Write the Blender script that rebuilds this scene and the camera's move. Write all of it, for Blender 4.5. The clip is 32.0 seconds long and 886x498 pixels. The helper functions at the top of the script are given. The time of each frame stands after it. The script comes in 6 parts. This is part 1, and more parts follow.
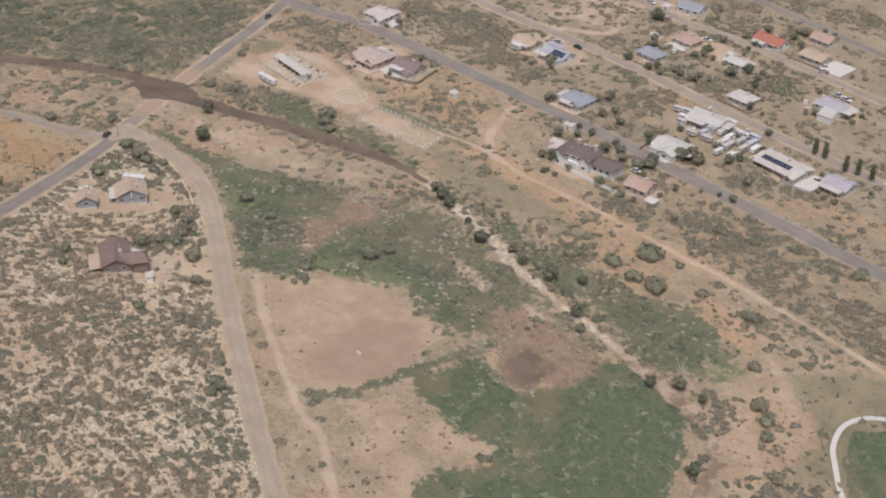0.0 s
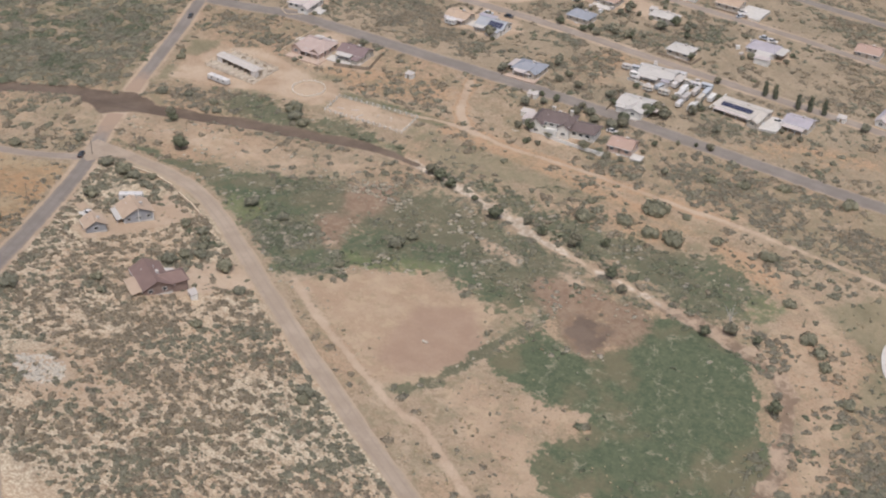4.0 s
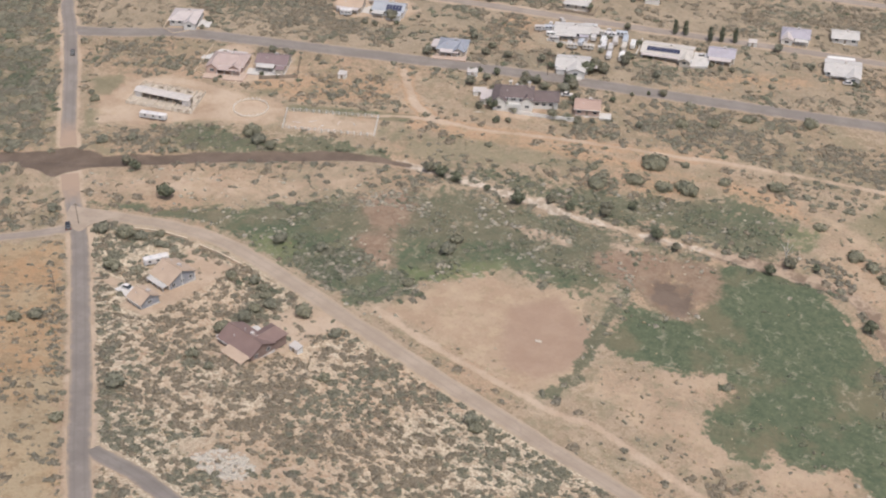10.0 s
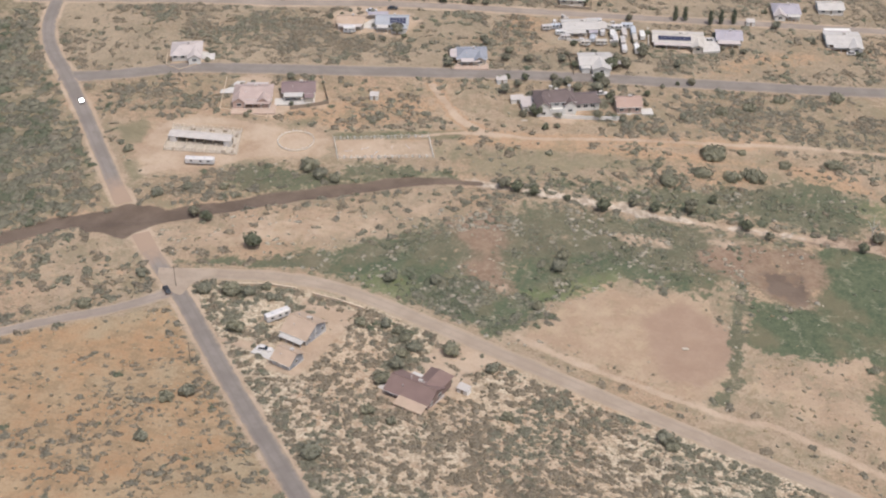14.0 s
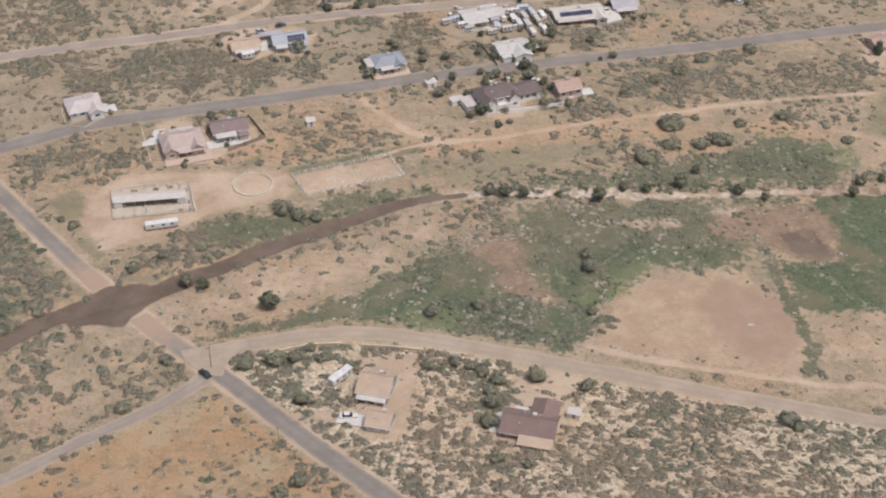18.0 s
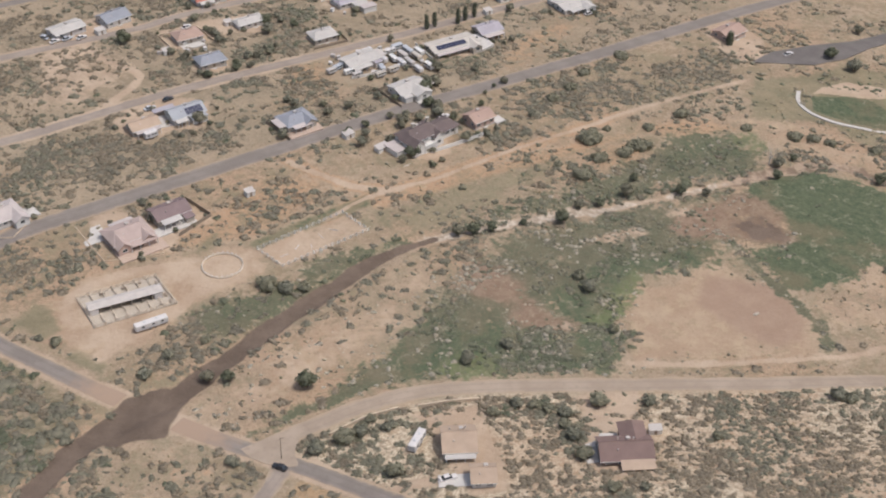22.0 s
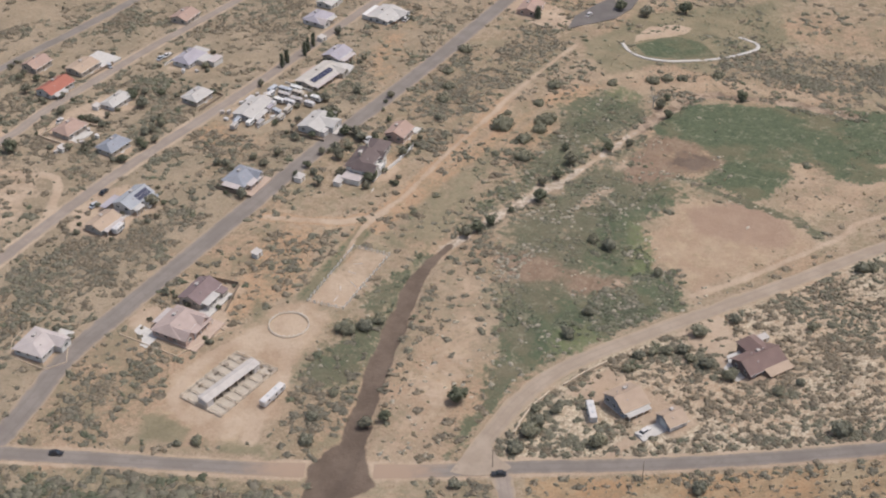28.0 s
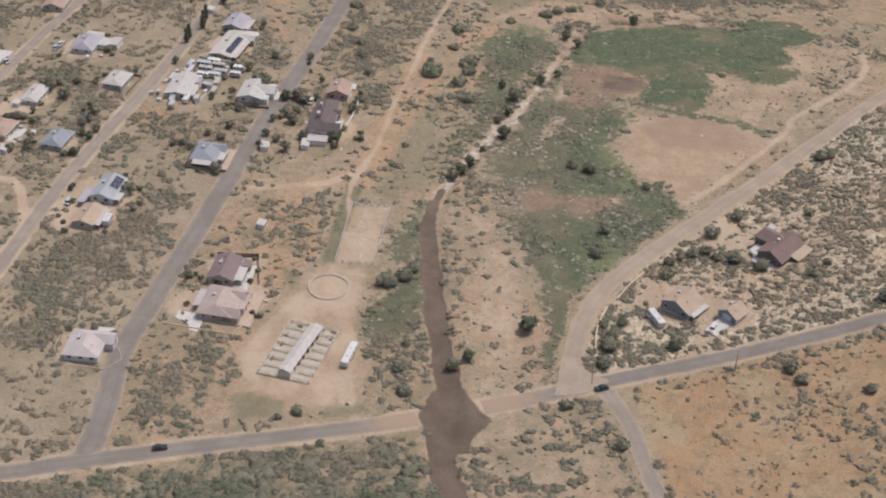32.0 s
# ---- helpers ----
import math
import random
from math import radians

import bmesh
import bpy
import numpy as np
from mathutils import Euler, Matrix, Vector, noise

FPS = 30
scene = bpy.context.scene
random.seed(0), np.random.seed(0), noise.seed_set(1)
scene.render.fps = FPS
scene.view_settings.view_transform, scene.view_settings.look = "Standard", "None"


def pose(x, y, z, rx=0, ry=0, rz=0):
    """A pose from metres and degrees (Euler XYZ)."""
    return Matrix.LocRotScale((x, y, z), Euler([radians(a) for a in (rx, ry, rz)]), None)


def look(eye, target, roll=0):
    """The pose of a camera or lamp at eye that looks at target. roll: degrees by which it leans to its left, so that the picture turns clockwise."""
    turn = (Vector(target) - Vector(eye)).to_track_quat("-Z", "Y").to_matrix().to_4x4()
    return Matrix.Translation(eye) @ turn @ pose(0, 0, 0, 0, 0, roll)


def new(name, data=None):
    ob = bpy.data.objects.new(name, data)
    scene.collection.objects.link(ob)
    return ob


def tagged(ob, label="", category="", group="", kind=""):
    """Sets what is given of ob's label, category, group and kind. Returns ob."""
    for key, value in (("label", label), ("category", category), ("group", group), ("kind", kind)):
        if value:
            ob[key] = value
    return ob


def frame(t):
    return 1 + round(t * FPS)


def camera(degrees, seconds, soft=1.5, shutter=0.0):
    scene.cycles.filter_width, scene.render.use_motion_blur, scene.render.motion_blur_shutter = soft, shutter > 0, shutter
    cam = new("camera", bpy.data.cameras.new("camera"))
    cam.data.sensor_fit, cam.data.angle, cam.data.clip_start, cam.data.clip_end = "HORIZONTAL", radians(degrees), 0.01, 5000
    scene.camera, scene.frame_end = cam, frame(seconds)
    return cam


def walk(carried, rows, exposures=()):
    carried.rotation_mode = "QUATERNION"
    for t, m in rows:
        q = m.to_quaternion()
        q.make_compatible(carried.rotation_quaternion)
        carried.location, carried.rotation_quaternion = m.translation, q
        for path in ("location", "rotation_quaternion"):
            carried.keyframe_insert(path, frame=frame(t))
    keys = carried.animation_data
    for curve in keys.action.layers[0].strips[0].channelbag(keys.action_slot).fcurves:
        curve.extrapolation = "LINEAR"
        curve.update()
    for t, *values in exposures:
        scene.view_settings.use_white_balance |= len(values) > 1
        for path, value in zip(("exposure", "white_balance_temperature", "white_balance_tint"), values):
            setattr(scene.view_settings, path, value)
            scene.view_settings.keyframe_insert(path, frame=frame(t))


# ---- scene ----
cam = camera(33.42, 32.0, soft=2.15)
PATH = [
    (0, (455.42, -102.45, 271.15), (144.19, 37.63, 62.56), 1.76),
    (1, (446.39, -124.83, 272.24), (143.72, 30.96, 62.20), 1.62),
    (2, (435.88, -146.88, 273.19), (142.30, 23.79, 61.82), 1.34),
    (3, (423.05, -168.50, 274.45), (139.41, 16.53, 61.58), 1.09),
    (3.5, (415.60, -178.96, 275.37), (137.43, 13.01, 61.43), 1.03),
    (5.5, (380.92, -219.30, 279.84), (127.69, 0.25, 61.50), 0.65),
    (6, (371.34, -228.63, 281.08), (125.10, -2.30, 61.67), 0.44),
    (6.5, (361.14, -237.37, 282.39), (122.13, -4.53, 61.80), 0.39),
    (7, (350.60, -245.83, 283.70), (118.97, -6.83, 61.84), 0.33),
    (7.5, (339.62, -253.93, 285.03), (115.55, -8.98, 61.87), 0.26),
    (8, (328.25, -261.70, 286.25), (111.85, -11.15, 61.77), 0.19),
    (8.5, (316.52, -269.17, 287.21), (107.82, -13.04, 61.73), 0.14),
    (9, (304.42, -276.32, 288.07), (103.45, -14.95, 61.58), 0.07),
    (9.5, (291.95, -283.08, 288.90), (98.87, -16.64, 61.47), -0.04),
    (10, (279.13, -289.59, 289.81), (94.23, -18.23, 61.40), -0.13),
    (10.5, (266.00, -295.97, 290.91), (89.17, -20.03, 61.58), -0.17),
    (11, (252.50, -302.13, 292.21), (83.32, -22.31, 61.82), -0.19),
    (11.5, (238.57, -308.08, 293.78), (77.07, -24.73, 62.20), -0.18),
    (12, (224.26, -313.74, 295.51), (71.30, -26.96, 62.36), -0.16),
    (12.5, (209.59, -319.08, 297.37), (63.17, -29.62, 63.33), -0.12),
    (13, (194.57, -324.03, 299.15), (54.74, -31.91, 64.40), -0.08),
    (13.5, (179.19, -328.64, 300.68), (46.67, -33.54, 65.41), -0.04),
    (14, (163.51, -332.66, 301.90), (40.52, -33.89, 66.08), -0.01),
    (14.5, (147.29, -334.70, 302.07), (34.22, -32.48, 65.69), 0.03),
    (16.5, (79.51, -329.30, 297.10), (14.42, -16.33, 56.65), -0.13),
    (17, (63.20, -329.47, 296.59), (10.83, -14.49, 55.67), -0.17),
    (17.5, (47.28, -330.27, 296.62), (7.48, -13.59, 55.52), -0.18),
    (18, (31.48, -330.86, 296.76), (4.48, -12.73, 55.81), -0.21),
    (18.5, (15.67, -330.72, 296.87), (2.13, -11.48, 56.24), -0.20),
    (19, (0.09, -329.98, 297.04), (-0.01, -9.89, 57.16), -0.14),
    (19.5, (-14.96, -328.54, 297.30), (-1.48, -8.28, 58.03), -0.09),
    (20, (-29.87, -326.59, 297.70), (-3.57, -6.60, 59.14), -0.02),
    (20.5, (-44.91, -324.24, 298.30), (-6.46, -4.98, 60.41), 0.11),
    (21, (-60.16, -321.58, 299.20), (-9.73, -3.38, 62.12), 0.23),
    (21.5, (-75.74, -318.62, 300.53), (-13.25, -2.16, 64.00), 0.46),
    (22, (-91.73, -315.66, 302.27), (-16.55, -1.57, 66.28), 0.65),
    (22.5, (-108.21, -312.79, 304.41), (-19.82, -2.11, 68.48), 0.77),
    (23, (-125.25, -310.68, 307.13), (-23.99, -4.47, 70.52), 0.63),
    (24, (-161.30, -310.89, 314.78), (-36.94, -13.81, 77.56), -0.34),
    (24.5, (-178.44, -307.34, 317.88), (-44.73, -14.98, 79.88), -0.84),
    (25, (-194.95, -301.95, 320.29), (-54.75, -13.50, 81.24), -1.37),
    (25.5, (-210.66, -295.11, 321.64), (-63.78, -10.77, 81.68), -1.76),
    (26, (-225.87, -287.39, 322.36), (-70.06, -8.02, 82.20), -1.97),
    (26.5, (-240.39, -279.01, 322.22), (-66.12, -7.55, 85.70), -1.39),
    (28.5, (-294.14, -240.59, 317.54), (-82.41, 5.93, 84.30), -0.50),
    (29, (-307.45, -230.26, 316.62), (-88.52, 10.61, 84.13), -0.44),
    (29.5, (-320.66, -219.29, 316.06), (-94.39, 14.92, 83.78), -0.19),
    (30, (-333.73, -207.90, 315.60), (-99.34, 18.07, 83.22), 0.06),
    (30.5, (-346.52, -195.89, 315.18), (-104.00, 20.50, 82.03), 0.38),
    (31, (-359.08, -183.39, 314.82), (-108.11, 21.10, 79.88), 0.71),
    (31.5, (-371.36, -170.37, 314.50), (-109.97, 18.21, 77.61), 1.18),
    (32, (-383.53, -157.12, 314.20), (-113.51, 16.79, 75.77), 1.63),
]
walk(cam, [(t, look(eye, target, roll)) for t, eye, target, roll in PATH], exposures=[(0, 0.02), (6, 0.12), (12, 0.24), (17, 0.15), (22, 0.06), (26, 0.06), (32, -0.02)])

# ---------------------------------------------------------------- light
SUN_AZ, SUN_EL = 118.0, 66.0          # degrees: azimuth from +y towards +x, height
world = bpy.data.worlds.new("sky")
scene.world = world
world.use_nodes = True
_wn = world.node_tree
_sky = _wn.nodes.new("ShaderNodeTexSky")
_sky.sky_type, _sky.sun_disc = "NISHITA", False
_sky.sun_elevation, _sky.sun_rotation = radians(SUN_EL), radians(SUN_AZ)
_sky.dust_density, _sky.air_density = 4.5, 1.0
_wn.nodes["Background"].inputs["Strength"].default_value = 0.15
_wn.links.new(_sky.outputs["Color"], _wn.nodes["Background"].inputs["Color"])
sun = new("sun", bpy.data.lights.new("sun", "SUN"))
sun.data.energy, sun.data.angle, sun.data.color = 2.1, radians(1.2), (0.95, 0.955, 0.975)
_sd = Vector((math.sin(radians(SUN_AZ)) * math.cos(radians(SUN_EL)), math.cos(radians(SUN_AZ)) * math.cos(radians(SUN_EL)), math.sin(radians(SUN_EL))))
sun.matrix_world = look(tuple(_sd * 500), (0, 0, 0))

# ---------------------------------------------------------------- the lie of the land
GZ = [3.7, -1.69, -6.11, -1.34, -1.03, 3.98, 6.41, 8.08, -0.82, -0.14, 0.24, -0.17]


def rise(x, y):
    """Height of the smooth land, metres: a shallow valley with a hill to the south."""
    u, v = np.clip(np.asarray(x, float) / 100, -2.6, 2.8), np.clip(np.asarray(y, float) / 100, -1.1, 3.3)
    hill = np.maximum(0.0, -(v + 0.1))
    return (GZ[0] + GZ[1] * u + GZ[2] * v + GZ[3] * u * u + GZ[4] * u * v + GZ[5] * v * v + hill * (GZ[6] + GZ[7] * np.clip(u, -1.2, 0.8))
            + GZ[8] * v ** 3 + GZ[9] * u * v * v + GZ[10] * u * u * v + GZ[11] * u ** 3)


def lattice(x, y, size, seed):
    """Smooth value noise in 0..1 on a lattice of that size."""
    x, y = np.asarray(x, float) / size, np.asarray(y, float) / size
    i, j = np.floor(x), np.floor(y)
    fx, fy = x - i, y - j
    fx, fy = fx * fx * (3 - 2 * fx), fy * fy * (3 - 2 * fy)

    def h(a, b):
        s = np.sin(a * 127.1 + b * 311.7 + seed * 74.7) * 43758.5453
        return s - np.floor(s)
    return (h(i, j) * (1 - fx) + h(i + 1, j) * fx) * (1 - fy) + (h(i, j + 1) * (1 - fx) + h(i + 1, j + 1) * fx) * fy


def near(pts, x, y, reach=30.0):
    """Which points lie within reach of the box round the plan points."""
    (ax, ay), (bx, by) = np.min(pts, 0) - reach, np.max(pts, 0) + reach
    return np.nonzero((x > ax) & (x < bx) & (y > ay) & (y < by))[0]


def inside(poly, x, y):
    """Signed distance to a polygon's edge, positive within; -30 far outside."""
    fx, fy = np.asarray(x, float), np.asarray(y, float)
    out = np.full(fx.shape, -30.0)
    m = near(poly, fx, fy)
    x, y = fx[m], fy[m]
    best, odd = np.full(x.shape, 1e9), np.zeros(x.shape, bool)
    for (ax, ay), (bx, by) in zip(poly, poly[1:] + poly[:1]):
        dx, dy = bx - ax, by - ay
        t = np.clip(((x - ax) * dx + (y - ay) * dy) / (dx * dx + dy * dy + 1e-9), 0, 1)
        best = np.minimum(best, np.hypot(x - ax - t * dx, y - ay - t * dy))
        if ay != by:
            odd ^= ((ay > y) != (by > y)) & (x < ax + (y - ay) * dx / dy)
    out[m] = np.where(odd, best, -best)
    return out


def smooth(points, n=6):
    """A Catmull-Rom line through plan points."""
    p = [np.array(q, float) for q in points]
    p = [2 * p[0] - p[1]] + p + [2 * p[-1] - p[-2]]
    out = []
    for a, b, c, d in zip(p, p[1:], p[2:], p[3:]):
        for k in range(n):
            t = k / n
            out.append(0.5 * (2 * b + (c - a) * t + (2 * a - 5 * b + 4 * c - d) * t * t + (3 * b - a - 3 * c + d) * t ** 3))
    return out + [p[-2]]


def away(line, x, y):
    """Distance to a line on the plan, up to 30 m."""
    fx, fy = np.atleast_1d(np.asarray(x, float)), np.atleast_1d(np.asarray(y, float))
    out = np.full(fx.shape, 30.0)
    for i in range(0, len(line) - 1, 12):
        piece = line[i:i + 13]
        m = near(piece, fx, fy)
        if not len(m):
            continue
        px, py, best = fx[m], fy[m], out[m]
        for a, b in zip(piece, piece[1:]):
            dx, dy = b[0] - a[0], b[1] - a[1]
            t = np.clip(((px - a[0]) * dx + (py - a[1]) * dy) / (dx * dx + dy * dy + 1e-9), 0, 1)
            best = np.minimum(best, np.hypot(px - a[0] - t * dx, py - a[1] - t * dy))
        out[m] = best
    return out if np.ndim(x) else out[0]


# roads, as middle lines on the plan
MAIN = smooth([(440, -480), (240, -295), (90, -155), (49, -116), (36, -104), (15, -84), (-10, -60.5), (-34, -38), (-58, -15.5), (-76, -1), (-89, 10), (-101, 21), (-113, 32), (-132, 51), (-158, 77), (-181, 99), (-200, 116), (-213, 134), (-225, 163), (-244, 203), (-300, 332), (-380, 520)])
VALLEY_LANE = smooth([(-72, -5), (-62, 0.5), (-50, 5), (-37, 9.5), (-18, 12), (2, 10), (24, 6), (45, 2), (70, -2.5), (90, -6), (111, -9), (131, -12), (150, -14.5), (200, -22), (300, -38), (480, -68), (700, -105)])
UPPER = smooth([(-183, 97), (-171, 102), (-156, 111), (-137, 123), (-106, 135), (-66, 150.5), (-30, 165), (15, 183), (48, 195), (80, 208), (104, 218), (130, 230), (170, 249), (260, 292), (420, 366), (640, 466)])
HILL_LANE = smooth([(-236, 146), (-160, 176), (-129, 187), (-103, 198), (-71, 211), (-28, 226), (16, 242), (63, 262), (130, 292), (250, 345), (420, 420)])
TOP_LANE = smooth([(-220, 224), (-150, 244), (-92, 263), (-69, 274.5), (-32, 290), (11, 308), (56, 326), (140, 364), (300, 432)])
FAR_LANE = smooth([(-180, 280), (-56, 328), (-4, 347), (90, 385), (260, 455)])
WEST_TRACK = smooth([(-65, -13), (-69, -19), (-76, -28), (-91, -42), (-102, -53), (-140, -91), (-230, -190), (-330, -290)])
LOW_ROAD = smooth([(38, -102), (46, -102.5), (57, -103), (75, -107), (95, -111), (130, -121), (240, -165), (420, -250)])
TRAIL = smooth([(-33, 110), (-15, 122), (14, 131), (45, 145), (79, 158), (102, 168), (131, 179), (163, 190)])
TRAIL_LOW = smooth([(-12, 117), (18, 127), (55, 138), (90, 149), (120, 156)])
FIELD_PATH = smooth([(47, 13), (63, 9), (86, 6), (107, 4), (123, 4), (131, 6), (152, 2), (173, -2), (195, -2), (213, 5)])
SPUR = smooth([(-40, 150), (-33, 143), (-19, 130), (-3, 125)])
DRIVE = smooth([(44, 2), (40, -8), (38, -14), (37, -20)])
TAN_DRIVE = smooth([(-40, -32), (-33, -29.5), (-25, -29), (-17, -30)])
LOOP = smooth([(-111, 264), (-110, 250), (-103, 237), (-92, 227), (-92, 217), (-104, 202), (-106, 197)])
BARN_DRIVE = smooth([(-122, 40), (-112, 52), (-104, 58), (-92, 66), (-78, 80)])
BARN_TRACK = smooth([(-124, 70), (-122, 82), (-116, 87), (-103, 93), (-86, 93), (-80, 87), (-82, 76), (-92, 66), (-104, 58)])
WASH = smooth([(-420, -330), (-300, -210), (-210, -110), (-165, -60), (-150, -30), (-133, -4), (-119, 12), (-104, 21), (-89, 29), (-67, 48), (-44, 66), (-16, 86), (3, 93)])
SAND_WASH = smooth([(-3, 92), (12, 94), (33, 97), (50, 99), (66, 100), (85, 103.5), (105, 108), (128, 113), (148, 117), (161, 119), (173, 117), (183, 107), (197, 87), (208, 66)])


def bed(x, y):
    """How deep the wash is cut."""
    a = np.clip(1 - (away(WASH, x, y) - 3.4) / 2.2, 0, 1) * 0.9
    b = np.clip(1 - (away(SAND_WASH, x, y) - 1.6) / 2.5, 0, 1) * 0.7
    return np.maximum(a, b)


def ground_at(x, y):
    return float(rise(x, y) - bed(x, y))


# kinds of ground: polygons on the plan
FIELD = [(113, 50), (112, 67), (124, 70), (130, 81), (123, 97), (131, 115), (141, 117), (154, 121), (163, 113), (175, 102), (184, 94), (197, 88), (208, 76), (222, 62), (232, 46), (224, 30), (208, 30), (199, 37), (186, 28), (179, 31), (178, 20), (170, 21), (159, 25), (155, 34), (157, 49), (152, 55), (142, 46), (130, 43), (122, 38), (117, 42)]
MEADOW = [(-49, 18), (-30, 30), (-19, 36), (-10, 48), (-6, 56), (4, 68), (14, 78), (26, 90), (48, 95), (75, 99), (100, 103), (116, 108), (124, 100), (120, 92), (110, 96), (104, 84), (110, 76), (103, 70), (100, 60), (86, 60), (69, 58), (55, 38), (45, 19), (41, 10), (18, 14.5), (-9, 16), (-33, 16)]
NORTH = [(14, 98), (23, 104), (42, 113), (59, 117), (74, 121), (95, 134), (110, 148), (130, 150), (147, 146), (146, 132), (136, 119), (112, 114), (96, 110), (74, 105), (52, 103)]
BARN_GREEN = [(-88, 66), (-77, 74), (-63, 73), (-50, 78), (-40, 87), (-23, 92), (-9, 96), (-6, 92), (-20, 86), (-37, 74), (-52, 62), (-65, 52), (-76, 50)]
THICK = [(-900, -700), (-900, 620), (-420, 560), (-330, 380), (-262, 240), (-235, 165), (-219, 134), (-204, 112), (-184, 93), (-160, 70), (-135, 46), (-121, 32), (-124, 15), (-140, -4), (-160, -42), (-215, -112), (-310, -215), (-430, -335)]
BARE = [(47, 12), (51, 19), (55, 36), (63, 51), (75, 51), (88, 59), (98, 61), (102, 50), (112, 44), (114, 34), (116, 23), (113, 13), (108, 7), (101, 6), (90, 9), (73, 11), (56, 13)]
BARE_TWO = [(118, 32), (120, 38), (128, 39), (136, 44), (136, 48), (155, 54), (154, 49), (147, 40), (151, 35), (157, 27), (168, 27), (172, 18), (167, 6), (148, 11), (136, 15), (128, 19), (121, 21)]
BARE_THREE = [(178, 14), (176, 32), (183, 33), (192, 39), (200, 35), (212, 28), (216, 10), (190, 4)]
DARK = [(107, 78), (111, 86), (118, 90), (126, 88), (131, 80), (129, 72.5), (120, 70), (112, 73)]
VERGE = [(43, 6), (50, 13), (107, 8), (158, 3), (230, -10), (230, -24), (155, -8), (114, -2), (69, 2)]
BANK = [(-92, 17), (-75, 31), (-61, 41), (-33, 54), (-9, 78), (1, 74), (-6, 59), (-28, 35), (-45, 24), (-75, 6)]
LOT = [(-140, 77), (-124, 84), (-113, 95), (-85, 97), (-78, 102), (-62, 101), (-57, 96), (-58, 83), (-73, 76), (-88, 65), (-99, 52), (-116, 53), (-132, 60)]
SLOPE = [(-98, 100), (-80, 104), (-58, 108), (-36, 122), (-32, 133), (-46, 148), (-12, 133), (3, 137), (41, 150), (82, 165), (112, 172), (109, 163), (75, 143), (41, 131), (12, 116), (-18, 107), (-60, 100)]
EAST_DIRT = [(104, 150), (118, 163), (142, 170), (164, 168), (178, 150), (190, 130), (208, 108), (216, 84), (205, 72), (190, 100), (177, 114), (162, 125), (148, 137), (135, 147)]
HILL = [(-61, -20), (-38, -41), (-12, -66), (20, -96), (88, -162), (240, -305), (300, -700), (-560, -560), (-330, -300), (-160, -110), (-97, -52), (-80, -38)]
ROCKS = [(58, -86), (62, -78), (68, -75), (77, -80), (78, -87), (72, -91), (64, -90)]
LAWN = [(150, 158), (163, 190), (184, 192), (212, 200), (290, 176), (250, 132), (234, 131), (200, 142), (192, 128), (178, 150)]
GREEN = [(179, 162), (184, 173), (200, 172), (209, 169), (213, 158), (210, 149), (206, 142), (190, 150)]
BUNKER = [(186, 176), (193, 181), (206, 185), (219, 180), (222, 172), (214, 169), (198, 173)]
PARKING = [(170, 205), (183, 214), (205, 220), (228, 224), (286, 247), (288, 241), (232, 216), (215, 206), (198, 201), (183, 203)]
BARN_LAWN = [(-134, 82), (-128, 79), (-125, 66), (-131, 62), (-140, 73)]
BARN_STRIP = [(-125, 52), (-122, 55), (-111, 45), (-114, 41)]
TURF = [(-62, 101), (-58, 97), (-14, 117), (-16, 124)]
ARENA = [(-58, 97), (-51, 86), (-18, 101), (-25, 114)]
ARENA_SAND = [(-58, 97), (-51, 86), (-35, 93), (-42, 105.5)]
PINK_LOT = [(-115, 126), (-107, 131), (-101, 128), (-86, 117), (-74, 124), (-71, 116), (-85, 110), (-86, 102), (-105, 100), (-111, 115)]
OVAL = [(-149, 141), (-143, 144), (-136, 141), (-133, 131), (-140, 120), (-147, 121), (-151, 129), (-152, 136)]
TAN_LOT = [(-24, 3), (-4, 2), (-4, -24), (-6, -38), (-16, -38), (-18, -27), (-20, -12)]
BROWN_LOT = [(25, 1), (40, 1), (41, -20), (40, -30), (37, -42), (22, -41), (19, -31), (24, -16)]
DOTS = [(-104, 186), (-94, 172), (-82, 178), (-66, 184), (-64, 198), (-80, 206), (-96, 200)]
YARD = [(-14, 206), (8, 240), (28, 232), (27, 204), (5, 200)]
RED_LOT = [(160, 206), (176, 206), (186, 226), (176, 250), (160, 244)]
NORTH_LOT = [(-124, 270), (-108, 274), (-95, 279), (-90, 271), (-100, 259), (-116, 253)]
TAN_YARD = [(-82, 240), (-60, 250), (-48, 256), (-40, 272), (-56, 270), (-80, 262)]


